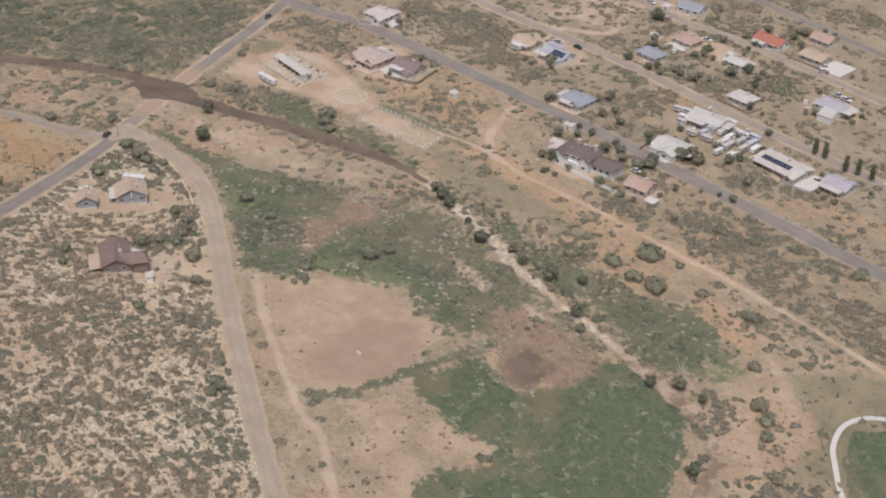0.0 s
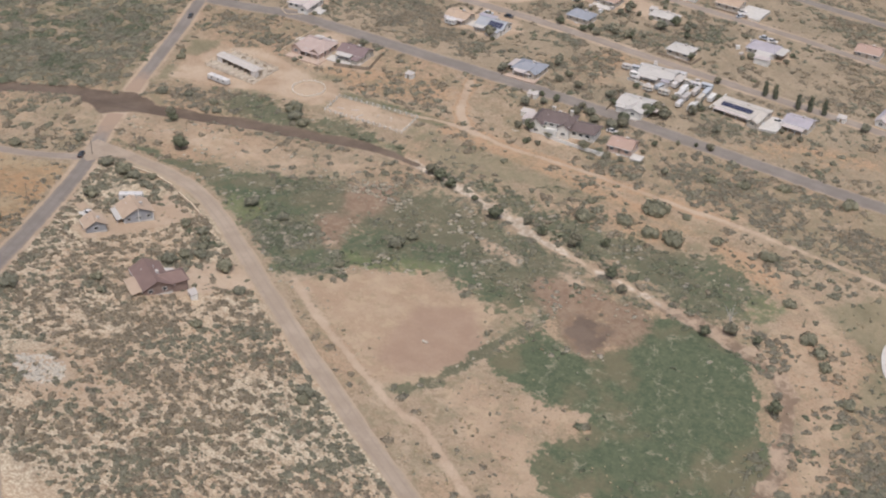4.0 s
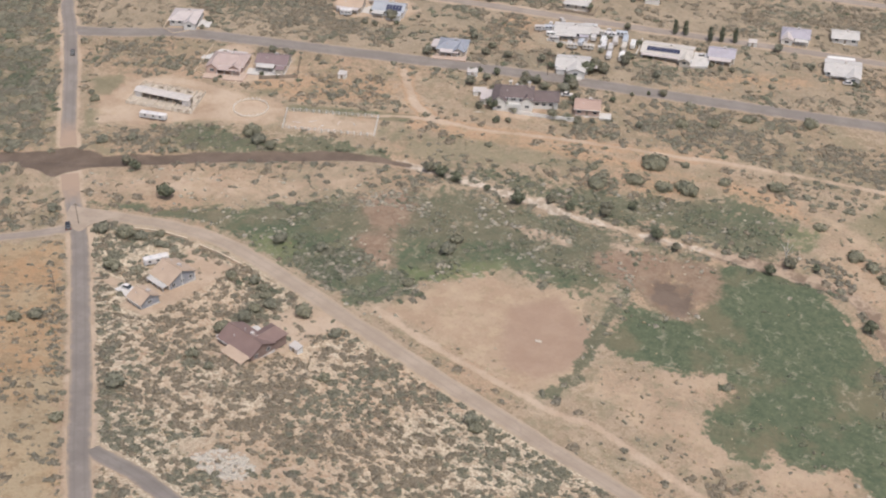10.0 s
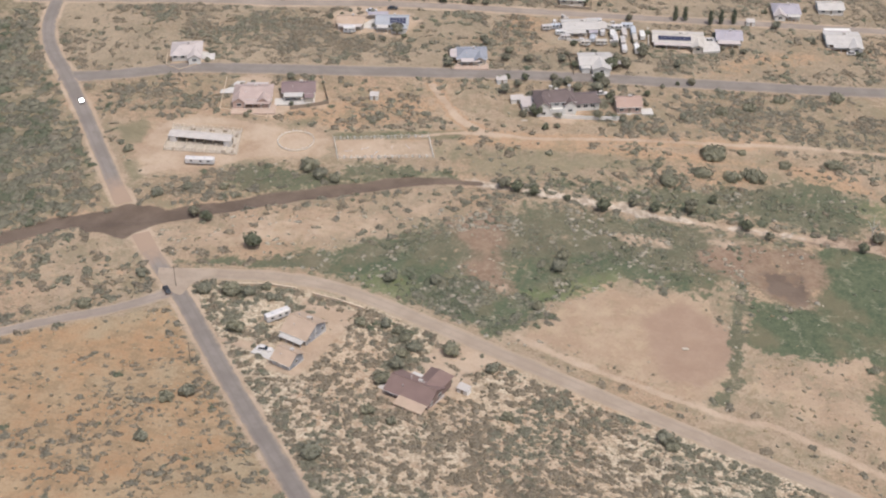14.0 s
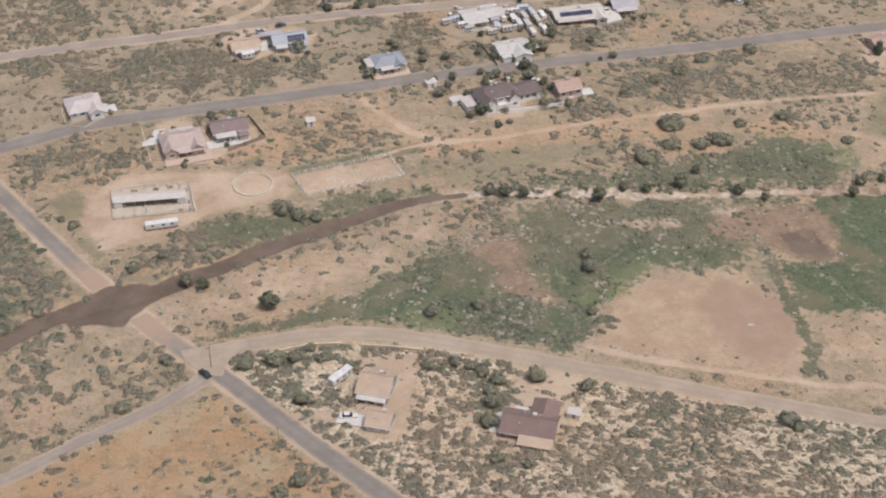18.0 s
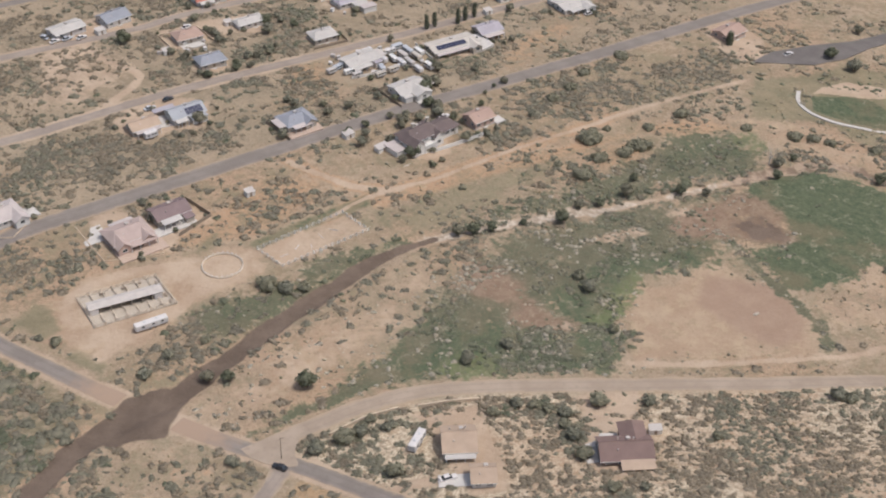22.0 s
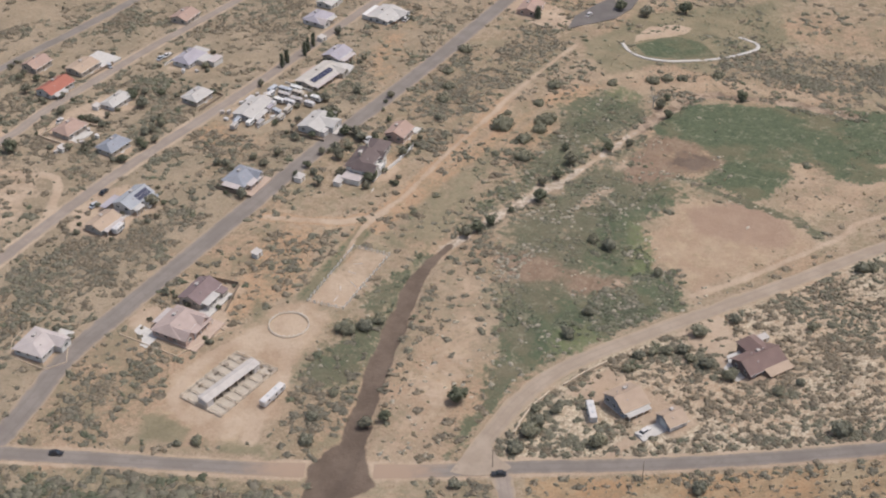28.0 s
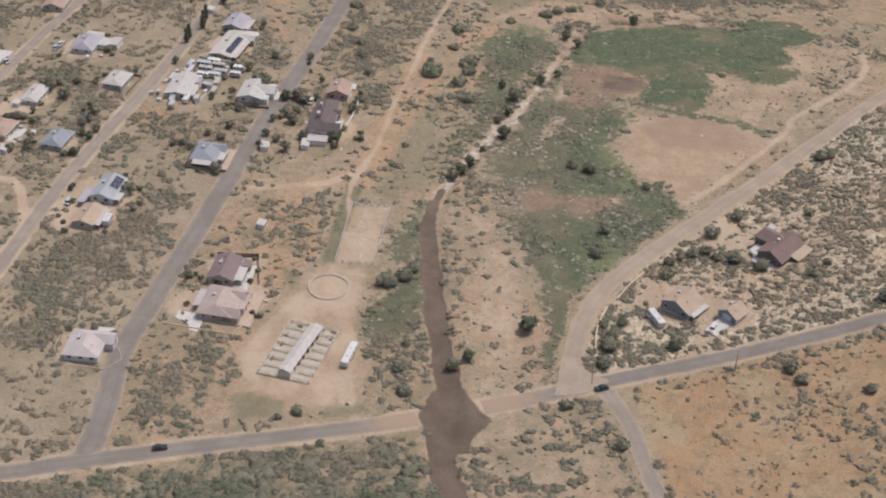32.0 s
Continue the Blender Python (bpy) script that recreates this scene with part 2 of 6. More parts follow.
FORD = [(-119, 13), (-107, 28), (-90, 32), (-86, 27), (-94, 15), (-97, 9), (-113, 7)]
RUSSET = [(2, 66), (10, 76), (23, 71), (26, 58), (18, 51), (8, 56)]
RUSSET_TWO = [(18, 41), (23, 54), (32, 46), (38, 34), (34, 28), (26, 32)]
WEEDS = [(-26, 109), (-3, 117), (23, 130), (47, 135), (74, 143), (60, 128), (36, 114), (18, 98), (-2, 97), (-20, 100)]
WEST_BANK = [(-130, -8), (-101, 12), (-76, -6), (-85, -29), (-107, -40), (-121, -44)]
SHRUBS = [[(-133, 127), (-115, 123), (-113, 105), (-130, 100), (-148, 81), (-163, 97)], [(-32, 189), (-82, 153), (-135, 149), (-153, 146), (-156, 158), (-140, 176), (-86, 182)], [(56, 189), (101, 207), (157, 222), (179, 221), (171, 204), (115, 179), (76, 176), (56, 164), (36, 154), (34, 170)], [(-135, 119), (-110, 131), (-71, 145), (-70, 138), (-112, 124)], [(-121, 37), (-77, 69), (-51, 76), (-46, 70), (-98, 30), (-109, 27)], [(-76, -1), (-67, -12), (-82, -26), (-94, -42), (-87, -16), (-81, -1)], [(30, 160), (62, 172), (108, 186), (150, 204), (178, 206), (172, 192), (134, 183), (102, 172), (66, 156), (40, 147)], [(186, 128), (200, 140), (236, 128), (262, 104), (270, 60), (240, 66), (212, 100)]]


def soft(d, width):
    return np.clip(0.5 + d / (2 * width), 0, 1)


def lines_mask(x, y, pairs, width=1.0):
    m = np.zeros(np.shape(x))
    for line, half in pairs:
        m = np.maximum(m, soft(half - away(line, x, y), width))
    return m


def cover(x, y, k):
    """How thickly dry weeds and brush cover the soil."""
    shrubs = np.zeros(np.shape(x))
    for p in SHRUBS:
        shrubs = np.maximum(shrubs, soft(inside(p, x, y), 6))
    south = soft(inside(SOUTH, x, y), 3)
    base = 0.70 - 0.30 * south + 0.30 * shrubs + 0.3 * k["thick"]
    return np.clip(base * (1 - 0.9 * k["pale"]) * (1 - 0.7 * k["bare"]) * (1 - 0.5 * k["ochre"]) * (1 - k["damp"]) * (1 - 0.6 * k["lawn"]), 0, 1)


BERM = smooth([(47, 8.5), (70, 5.2), (95, 3.0), (120, 1.2), (156, -3.5), (200, -11)])
ORANGE_BANK = [[(72, 138), (94, 146), (100, 140), (93, 133), (76, 128)], [(104, 158), (133, 158), (142, 150), (121, 143), (106, 148)], [(-110, 100), (-84, 103), (-60, 106), (-34, 122), (-30, 134), (-48, 142), (-74, 118), (-92, 106)], [(-32, 225), (-12, 226), (-16, 205), (-32, 202)], [(50, 200), (90, 222), (110, 240), (96, 250), (60, 226)]]
PENS = [(-120, 82), (-94, 89), (-87.5, 73), (-115, 65)]
PEN_FLOOR = [(-71.3 + 6.6 * math.cos(k * math.tau / 16), 90 + 6.6 * math.sin(k * math.tau / 16)) for k in range(16)]
CONCRETE_YARD = [(-30, 304), (-19, 295), (-33, 287), (-36, 295)]
COPSES = [[(213, 167), (218, 166), (228, 157), (231, 149), (226, 144), (214, 145), (216, 157)], [(15, -24), (15, -17), (19, -13), (24, -12), (23, -16), (20, -22), (17, -29)], [(-2, -4), (3, 1), (9, 2), (18, -1), (23, -4), (23, -8), (17, -7), (7, -5), (1, -8)], [(-45, -1), (-39, 2), (-40, -3), (-36, -13), (-37, -24), (-43, -15)], [(35, 224), (50, 221), (54, 203), (43, 200), (36, 214)], [(200, 112), (208, 132), (234, 124), (262, 100), (290, 76), (276, 50), (250, 60), (222, 90)], [(-24, 283), (-11, 279), (-8, 263), (-24, 263), (-28, 271)], [(6, 20), (7, 34), (25, 36), (43, 34), (55, 27), (48, 17), (30, 12), (14, 13)]]
HOUSE_LAWN = [(-83, 99), (-73, 112), (-68, 109), (-76, 96)]
LOOP_SAND = [(-131, 256), (-93, 249), (-92, 224), (-110, 204), (-136, 197)]
CLEARING = [(56, -70), (92, -66), (92, -86), (74, -94), (52, -88)]
MUD_EDGE = [(86, 82), (95, 97), (123, 106), (131, 98), (134, 84), (130, 70), (118, 68), (106, 74), (94, 74)]
PALE_STONES = [[(44, 7), (48, 15), (57, 15), (61, 10), (52, 6)], [(29, 33), (33, 40), (38, 34), (35, 29)], [(53, 79), (59, 86), (77, 88), (80, 82), (66, 78)], [(119, 67), (125, 68.5), (132, 75), (130, 70), (124, 66)], [(84, 90), (92, 98), (104, 100), (100, 92)]]
DITCH = [(107, 70), (109, 54), (113, 36), (116, 22), (114, 8)]
CLAY = [(80, 41), (90, 55), (111, 45), (113, 39), (112, 25), (106, 14), (97, 12), (88, 23)]
LUSH = [(-18, 18), (-14, 26), (-5, 35), (14, 37), (31, 46), (44, 61), (58, 69), (70, 70), (76, 62), (66, 56), (54, 36), (47, 20), (40, 9), (23, 13), (5, 16), (-7, 16.5)]
LANE_STRIP = [(-75, 3), (-62, 12), (-42, 21), (-26, 33), (-6, 57), (1, 66), (9, 58), (1, 41), (-17, 25), (-36, 15), (-65, 3.5)]
LIME = [[(-15, 20), (-3, 30), (8, 24), (4, 14), (-7, 15.5)], [(37, 34), (66, 63), (69, 56), (52, 33)], [(132, 140), (140, 148), (152, 146), (150, 134), (140, 130)]]
SEDGE = [(-6, 60), (7, 78), (36, 94), (66, 98), (92, 102), (104, 96), (100, 80), (92, 72), (61, 70), (41, 60), (32, 46), (17, 38), (1, 41)]
UPLAND = [(-260, 150), (-178, 104), (-100, 140), (-20, 172), (130, 236), (330, 325), (330, 460), (-260, 460)]
UPLAND_BARE = [[(-52, 186), (-38, 196), (-6, 206), (-2, 196), (-24, 184)], [(62, 216), (84, 228), (104, 244), (96, 258), (74, 240)], [(-30, 224), (-12, 228), (-14, 207), (-34, 200)], [(88, 262), (128, 282), (136, 262), (110, 246)], [(-170, 150), (-140, 164), (-126, 156), (-150, 142)]]
SOUTH = [(-64, -8), (-40, 6), (0, 8), (60, -5), (160, -14), (320, -40), (900, -150), (900, -700), (640, -680), (240, -300)]


HOME_SPOTS = [(-101, 112, 11), (-86, 122, 10), (-143, 132, 10), (11, 154, 14), (38, 167, 8), (-33, 177, 9), (15, 194, 10), (0, 220, 14), (42, 230, 14), (61, 242, 9), (78, 281, 8), (106, 265, 11), (-76, 188, 11), (-91, 182, 9), (-56, 289, 10), (-52, 315, 9), (-30, 300, 13), (6, 280, 12), (-41, 262, 11), (-11, 245, 9), (-68, 252, 12), (-61, 229, 9), (29, 322, 9), (-100, 270, 14)]


def kinds(x, y):
    """How much of each kind of ground lies at the points."""
    def area(polys, w):
        m = np.zeros(np.shape(x))
        for p in polys:
            m = np.maximum(m, soft(inside(p, x, y), w))
        return m
    rag = lattice(x, y, 7, 21) * 0.6 + lattice(x, y, 3, 22) * 0.4 - 0.5
    k = {}
    k["grass"] = np.maximum.reduce([area([FIELD], 4), 0.80 * area([MEADOW], 7), 0.95 * area([LUSH], 6), 0.84 * area([LANE_STRIP], 5), 0.8 * area([MUD_EDGE], 4), 0.82 * area([NORTH, BARN_GREEN], 7), 0.8 * lines_mask(x, y, [(DITCH, 2.2)], 2.6), area([GREEN], 0.8), 0.5 * area([TURF], 1.5)])
    k["russet"] = np.maximum(area([RUSSET, RUSSET_TWO], 7), 0.8 * area([MUD_EDGE], 5))
    k["bare"] = np.maximum.reduce([area([BARE], 3), 0.62 * area([BARE_TWO, BARE_THREE], 4), 0.9 * area([LOT], 4), 0.45 * area([SLOPE], 6), 0.52 * area([EAST_DIRT], 7), 0.36 * area([WEST_BANK], 7), 0.60 * area([BANK], 7)])
    k["rust"] = np.maximum(np.maximum(area(ORANGE_BANK, 6), 0.28 * area([BANK, WEST_BANK], 8)), lines_mask(x, y, [(TRAIL_LOW, 3.4), (SPUR, 3.0), (TRAIL, 3.6)], 3) * soft(100 - np.asarray(x), 30))
    k["ochre"] = area([HILL], 4)
    k["thick"] = area([THICK], 5)
    k["sedge"] = np.maximum.reduce([area([SEDGE], 8), 0.6 * area([NORTH, BARN_GREEN, LANE_STRIP], 6), 0.42 * area([LUSH], 5), 0.7 * lines_mask(x, y, [(DITCH, 2.4)], 2.4)])
    k["lime"] = area(LIME, 4)
    k["chalk"] = soft(0.9 + 1.8 * np.exp(-((np.asarray(x) - 44) / 22) ** 2) + 7.0 * rag - away(SAND_WASH, x, y), 0.9) * soft(136 - np.asarray(x), 6)
    k["gully"] = soft(3.2 + 5.0 * rag - away(SAND_WASH, x, y), 1.0) * soft(np.asarray(x) - 120, 10)
    k["upland"] = area([UPLAND], 10) * (1 - 0.8 * area(UPLAND_BARE, 8))
    k["lawn"] = np.maximum.reduce([area([LAWN], 5), area([TURF], 1.5), area([BARN_LAWN, BARN_STRIP], 3), 0.8 * area([HOUSE_LAWN], 4), 0.62 * area([WEEDS], 5)])
    pale = lines_mask(x, y, [(TRAIL, 1.0), (FIELD_PATH, 1.3), (SPUR, 1.5), (LOOP, 1.8), (WEST_TRACK, 2.2), (DRIVE, 2.2), (TAN_DRIVE, 2.0), (BARN_DRIVE, 2.5), (BARN_TRACK, 1.8), (HILL_LANE, 3.6), (TOP_LANE, 3.4)], 1.2)
    pale = np.maximum(pale, 0.8 * soft(4.5 + 1.2 * rag - away(MAIN, x, y), 0.8))
    pale = np.maximum(pale, soft(1.7 + 1.6 * np.exp(-((np.asarray(x) - 44) / 20) ** 2) + 5.0 * rag - away(SAND_WASH, x, y), 0.9) * soft(150 - np.asarray(x), 8))
    k["pale"] = np.maximum.reduce([pale, np.maximum.reduce([area([ARENA_SAND], 2), 0.6 * area([ARENA], 2), 0.55 * area([LOT], 3)]), area([TAN_LOT], 2), 0.42 * area([BANK], 8), 0.85 * area([BROWN_LOT, OVAL, PINK_LOT, DOTS, RED_LOT, TAN_YARD], 2.5), 0.35 * area([VERGE], 3), area([ROCKS, BUNKER, NORTH_LOT, PENS, PEN_FLOOR, CONCRETE_YARD], 1.0), 0.62 * area(PALE_STONES, 2), 0.6 * area([LOOP_SAND], 7), 0.45 * area([CLEARING], 8)])
    for hx, hy, hr in HOME_SPOTS:
        k["pale"] = np.maximum(k["pale"], 0.74 * soft(hr * (0.75 + 0.9 * rag) - np.hypot(np.asarray(x) - hx, np.asarray(y) - hy), 3.0))
    k["damp"] = np.maximum(soft(4.5 + 2.4 * rag - 0.014 * np.clip(np.asarray(x) + 110, 0, 130) - 0.055 * np.clip(np.asarray(x) + 30, 0, 40) - away(WASH, x, y), 1.0), 0.95 * area([DARK], 5) * (0.72 + 0.7 * rag))
    k["damp"] = np.maximum(k["damp"], soft(inside(FORD, x, y) + 2.5 * rag, 1.5))
    k["brush"] = cover(x, y, k)
    k["brush"] = np.maximum(k["brush"], 0.9 * lines_mask(x, y, [(BERM, 1.0)], 1.2))
    k["pale"] = k["pale"] * (1 - 0.9 * lines_mask(x, y, [(BERM, 0.9)], 1.0))
    k["stony"] = soft(inside(SOUTH, x, y), 3) * (1 - k["pale"])
    k["clay"] = area([CLAY], 4)
    k["pale"] = k["pale"] * (1 - k["damp"]) * (1 - area([BARN_LAWN, BARN_STRIP, HOUSE_LAWN], 3))
    return k


# ---------------------------------------------------------------- materials
class Nodes:
    """Short hand to wire a material."""

    def __init__(self, name, rough=0.85, spec=0.25, metal=0.0):
        self.m = bpy.data.materials.new(name)
        self.m.use_nodes = True
        self.t = self.m.node_tree
        self.b = self.t.nodes["Principled BSDF"]
        self.b.inputs["Roughness"].default_value = rough
        self.b.inputs["Specular IOR Level"].default_value = spec
        self.b.inputs["Metallic"].default_value = metal

    def add(self, kind):
        return self.t.nodes.new(kind)

    def to(self, value, socket):
        if isinstance(value, bpy.types.NodeSocket):
            self.t.links.new(value, socket)
        elif isinstance(value, (tuple, list)) and len(value) == 3 and socket.type == "RGBA":
            socket.default_value = (*value, 1)
        else:
            socket.default_value = value

    def spot(self):
        return self.add("ShaderNodeNewGeometry").outputs["Position"]

    def local(self):
        return self.add("ShaderNodeTexCoord").outputs["Object"]

    def noise(self, at, scale, detail=3.0, rough=0.55):
        n = self.add("ShaderNodeTexNoise")
        self.to(at, n.inputs["Vector"])
        n.inputs["Scale"].default_value, n.inputs["Detail"].default_value, n.inputs["Roughness"].default_value = scale, detail, rough
        return n.outputs["Fac"]

    def cells(self, at, scale, out="Distance"):
        n = self.add("ShaderNodeTexVoronoi")
        self.to(at, n.inputs["Vector"])
        n.inputs["Scale"].default_value = scale
        return n.outputs[out]

    def math(self, op, a, b=0.0, clamp=False):
        n = self.add("ShaderNodeMath")
        n.operation, n.use_clamp = op, clamp
        self.to(a, n.inputs[0]), self.to(b, n.inputs[1])
        return n.outputs[0]

    def step(self, v, lo, hi):
        n = self.add("ShaderNodeMapRange")
        n.interpolation_type = "SMOOTHSTEP"
        self.to(v, n.inputs["Value"])
        n.inputs["From Min"].default_value, n.inputs["From Max"].default_value = lo, hi
        return n.outputs["Result"]

    def mix(self, f, a, b):
        n = self.add("ShaderNodeMix")
        n.data_type = "RGBA"
        self.to(f, n.inputs[0]), self.to(a, n.inputs[6]), self.to(b, n.inputs[7])
        return n.outputs[2]

    def attr(self, name):
        n = self.add("ShaderNodeAttribute")
        n.attribute_name = name
        return n.outputs["Fac"]

    def island(self):
        return self.add("ShaderNodeNewGeometry").outputs["Random Per Island"]

    def each(self):
        return self.add("ShaderNodeObjectInfo").outputs["Random"]

    def colour(self, c):
        self.to(c, self.b.inputs["Base Color"])

    def bump(self, h, strength=0.4, far=0.1):
        n = self.add("ShaderNodeBump")
        n.inputs["Strength"].default_value, n.inputs["Distance"].default_value = strength, far
        self.to(h, n.inputs["Height"])
        self.t.links.new(n.outputs["Normal"], self.b.inputs["Normal"])


def plain(name, a, b, scale=1.2, fine=9.0, rough=0.8, spec=0.25, metal=0.0, bump=0.2, vary=0.0):
    """Two tones in large stains and fine grain."""
    n = Nodes(name, rough, spec, metal)
    at = n.spot()
    f = n.math("ADD", n.math("MULTIPLY", n.step(n.noise(at, scale, 4), 0.3, 0.7), 0.65), n.math("MULTIPLY", n.noise(at, fine, 2), 0.5), True)
    c = n.mix(f, a, b)
    if vary:
        c = n.mix(n.math("MULTIPLY", n.each(), vary), c, tuple(min(1, v * 1.7) for v in a))
    n.colour(c)
    n.bump(n.noise(at, fine, 3), bump, 0.05)
    return n.m


def leafy(name, dark, mid, light, vary=0.5):
    """Foliage: each clump its own tone, finer mottling inside, some light through the leaves."""
    n = Nodes(name, 0.8, 0.1)
    at = n.spot()
    r = n.island()
    c = n.mix(n.step(r, 0.0, 0.75), dark, mid)
    c = n.mix(n.math("MULTIPLY", n.step(r, 0.7, 1.0), vary), c, light)
    c = n.mix(n.math("MULTIPLY", n.step(n.noise(at, 2.2, 3), 0.42, 0.7), 0.6), c, light)
    c = n.mix(n.math("MULTIPLY", n.step(n.noise(at, 0.05, 2), 0.4, 0.65), 0.45), c, mid)
    n.colour(c)
    n.bump(n.noise(at, 5, 2), 0.3, 0.15)
    through_leaf = n.add("ShaderNodeBsdfTranslucent")
    n.to(c, through_leaf.inputs["Color"])
    both = n.add("ShaderNodeMixShader")
    both.inputs[0].default_value = 0.38
    n.t.links.new(n.b.outputs[0], both.inputs[1])
    n.t.links.new(through_leaf.outputs[0], both.inputs[2])
    n.t.links.new(both.outputs[0], n.t.nodes["Material Output"].inputs["Surface"])
    return n.m


def land():
    """The ground: soil, straw, grass, mud and sand by their kinds, with ragged borders."""
    n = Nodes("land", 0.95, 0.1)
    at = n.spot()
    big, mid, fine, grain = n.noise(at, 0.018, 4), n.noise(at, 0.075, 5, 0.65), n.noise(at, 0.38, 4, 0.68), n.noise(at, 1.5, 3, 0.7)
    blot = n.noise(at, 0.17, 4, 0.7)
    jag = n.math("ADD", n.math("MULTIPLY", n.math("SUBTRACT", mid, 0.5), 1.5), n.math("MULTIPLY", n.math("SUBTRACT", fine, 0.5), 1.3))

    def edge(name, hard=0.16, ragged=1.0):
        v = n.math("ADD", n.attr(name), n.math("MULTIPLY", jag, ragged))
        v = n.math("MULTIPLY", v, n.step(n.attr(name), 0.02, 0.25))
        return n.step(v, 0.5 - hard, 0.5 + hard)

    def dash(f, k):
        return n.math("MULTIPLY", f, k)

    speck = n.noise(at, 0.8, 4, 0.75)
    soil = n.mix(n.step(mid, 0.35, 0.65), (0.272, 0.203, 0.140), (0.335, 0.256, 0.180))
    soil = n.mix(dash(n.step(big, 0.47, 0.63), 0.75), soil, (0.338, 0.224, 0.146))
    soil = n.mix(dash(edge("rust", 0.2, 0.8), 0.8), soil, (0.367, 0.231, 0.140))
    soil = n.mix(dash(n.step(grain, 0.48, 0.66), 0.6), soil, (0.386, 0.299, 0.201))
    soil = n.mix(dash(n.step(speck, 0.54, 0.66), 0.7), soil, (0.169, 0.125, 0.079))
    weed = n.math("ADD", n.math("MULTIPLY", n.attr("brush"), 0.62), n.math("ADD", dash(n.math("SUBTRACT", fine, 0.5), 1.7), dash(n.math("SUBTRACT", blot, 0.5), 1.4)))
    dry = n.mix(n.step(grain, 0.35, 0.65), (0.196, 0.149, 0.096), (0.286, 0.216, 0.144))
    soil = n.mix(dash(n.step(weed, 0.38, 0.56), 0.85), soil, dry)
    moss = n.math("MULTIPLY", n.step(n.noise(at, 0.11, 5, 0.7), 0.46, 0.62), n.step(grain, 0.36, 0.6))
    soil = n.mix(dash(moss, 0.75), soil, (0.192, 0.170, 0.108))
    sward = n.mix(n.step(n.noise(at, 0.045, 5, 0.7), 0.36, 0.62), (0.222, 0.178, 0.122), (0.305, 0.238, 0.166))
    sward = n.mix(dash(n.step(fine, 0.5, 0.68), 0.6), sward, (0.325, 0.262, 0.190))
    sward = n.mix(dash(n.step(speck, 0.52, 0.66), 0.6), sward, (0.138, 0.116, 0.078))
    soil = n.mix(dash(edge("upland", 0.25, 0.9), 0.82), soil, sward)
    gap = n.mix(n.step(grain, 0.40, 0.57), (0.300, 0.233, 0.162), (0.520, 0.430, 0.314))
    gap = n.mix(dash(n.step(big, 0.50, 0.62), 0.35), gap, (0.374, 0.252, 0.162))
    soil = n.mix(n.math("MULTIPLY", n.attr("stony"), n.step(n.math("ADD", dash(fine, 0.6), dash(speck, 0.5)), 0.46, 0.56)), soil, gap)
    thick = n.mix(n.step(fine, 0.35, 0.65), (0.110, 0.100, 0.063), (0.213, 0.177, 0.114))
    thick = n.mix(dash(n.step(blot, 0.47, 0.60), 0.7), thick, (0.330, 0.250, 0.176))
    c = n.mix(dash(edge("thick"), 0.8), soil, thick)
    ochre = n.mix(n.step(mid, 0.35, 0.65), (0.321, 0.199, 0.111), (0.338, 0.243, 0.149))
    ochre = n.mix(dash(n.step(n.noise(at, 0.028, 3), 0.46, 0.6), 0.85), ochre, (0.310, 0.243, 0.156))
    ochre = n.mix(dash(n.step(blot, 0.48, 0.62), 0.7), ochre, (0.224, 0.160, 0.096))
    ochre = n.mix(dash(n.step(speck, 0.5, 0.68), 0.5), ochre, (0.193, 0.137, 0.082))
    ochre = n.mix(dash(n.step(grain, 0.5, 0.68), 0.4), ochre, (0.370, 0.278, 0.188))
    c = n.mix(edge("ochre"), c, ochre)
    bare = n.mix(n.step(mid, 0.35, 0.65), (0.306, 0.216, 0.147), (0.356, 0.264, 0.182))
    bare = n.mix(dash(edge("rust", 0.2, 0.8), 0.75), bare, (0.368, 0.230, 0.139))
    bare = n.mix(dash(n.step(blot, 0.48, 0.66), 0.6), bare, (0.397, 0.303, 0.201))
    bare = n.mix(dash(n.step(speck, 0.54, 0.70), 0.5), bare, (0.218, 0.158, 0.101))
    bare = n.mix(dash(n.math("MULTIPLY", n.step(n.noise(at, 0.13, 5, 0.7), 0.5, 0.64), n.step(fine, 0.4, 0.6)), 0.55), bare, (0.242, 0.189, 0.120))
    bare = n.mix(dash(n.step(grain, 0.56, 0.72), 0.4), bare, (0.432, 0.339, 0.232))
    clay = n.mix(n.step(blot, 0.3, 0.7), (0.262, 0.178, 0.128), (0.298, 0.208, 0.150))
    bare = n.mix(dash(edge("clay", 0.3, 0.5), 0.85), bare, clay)
    c = n.mix(edge("bare", 0.14, 0.9), c, bare)
    lawn = n.mix(n.step(mid, 0.3, 0.7), (0.140, 0.128, 0.080), (0.234, 0.194, 0.126))
    lawn = n.mix(dash(n.step(speck, 0.5, 0.7), 0.5), lawn, (0.14, 0.135, 0.075))
    c = n.mix(dash(edge("lawn", 0.3, 0.9), 0.85), c, lawn)
    grass = n.mix(n.step(fine, 0.35, 0.65), (0.056, 0.077, 0.046), (0.090, 0.107, 0.064))
    grass = n.mix(dash(n.step(speck, 0.48, 0.68), 0.55), grass, (0.150, 0.155, 0.088))
    grass = n.mix(dash(n.step(n.noise(at, 0.035, 5, 0.65), 0.50, 0.62), 0.6), grass, (0.160, 0.130, 0.082))
    grass = n.mix(dash(edge("lime", 0.3, 0.6), 0.8), grass, n.mix(n.step(fine, 0.4, 0.62), (0.120, 0.142, 0.066), (0.165, 0.178, 0.090)))
    reed = n.mix(n.step(blot, 0.34, 0.64), (0.098, 0.094, 0.061), (0.158, 0.134, 0.090))
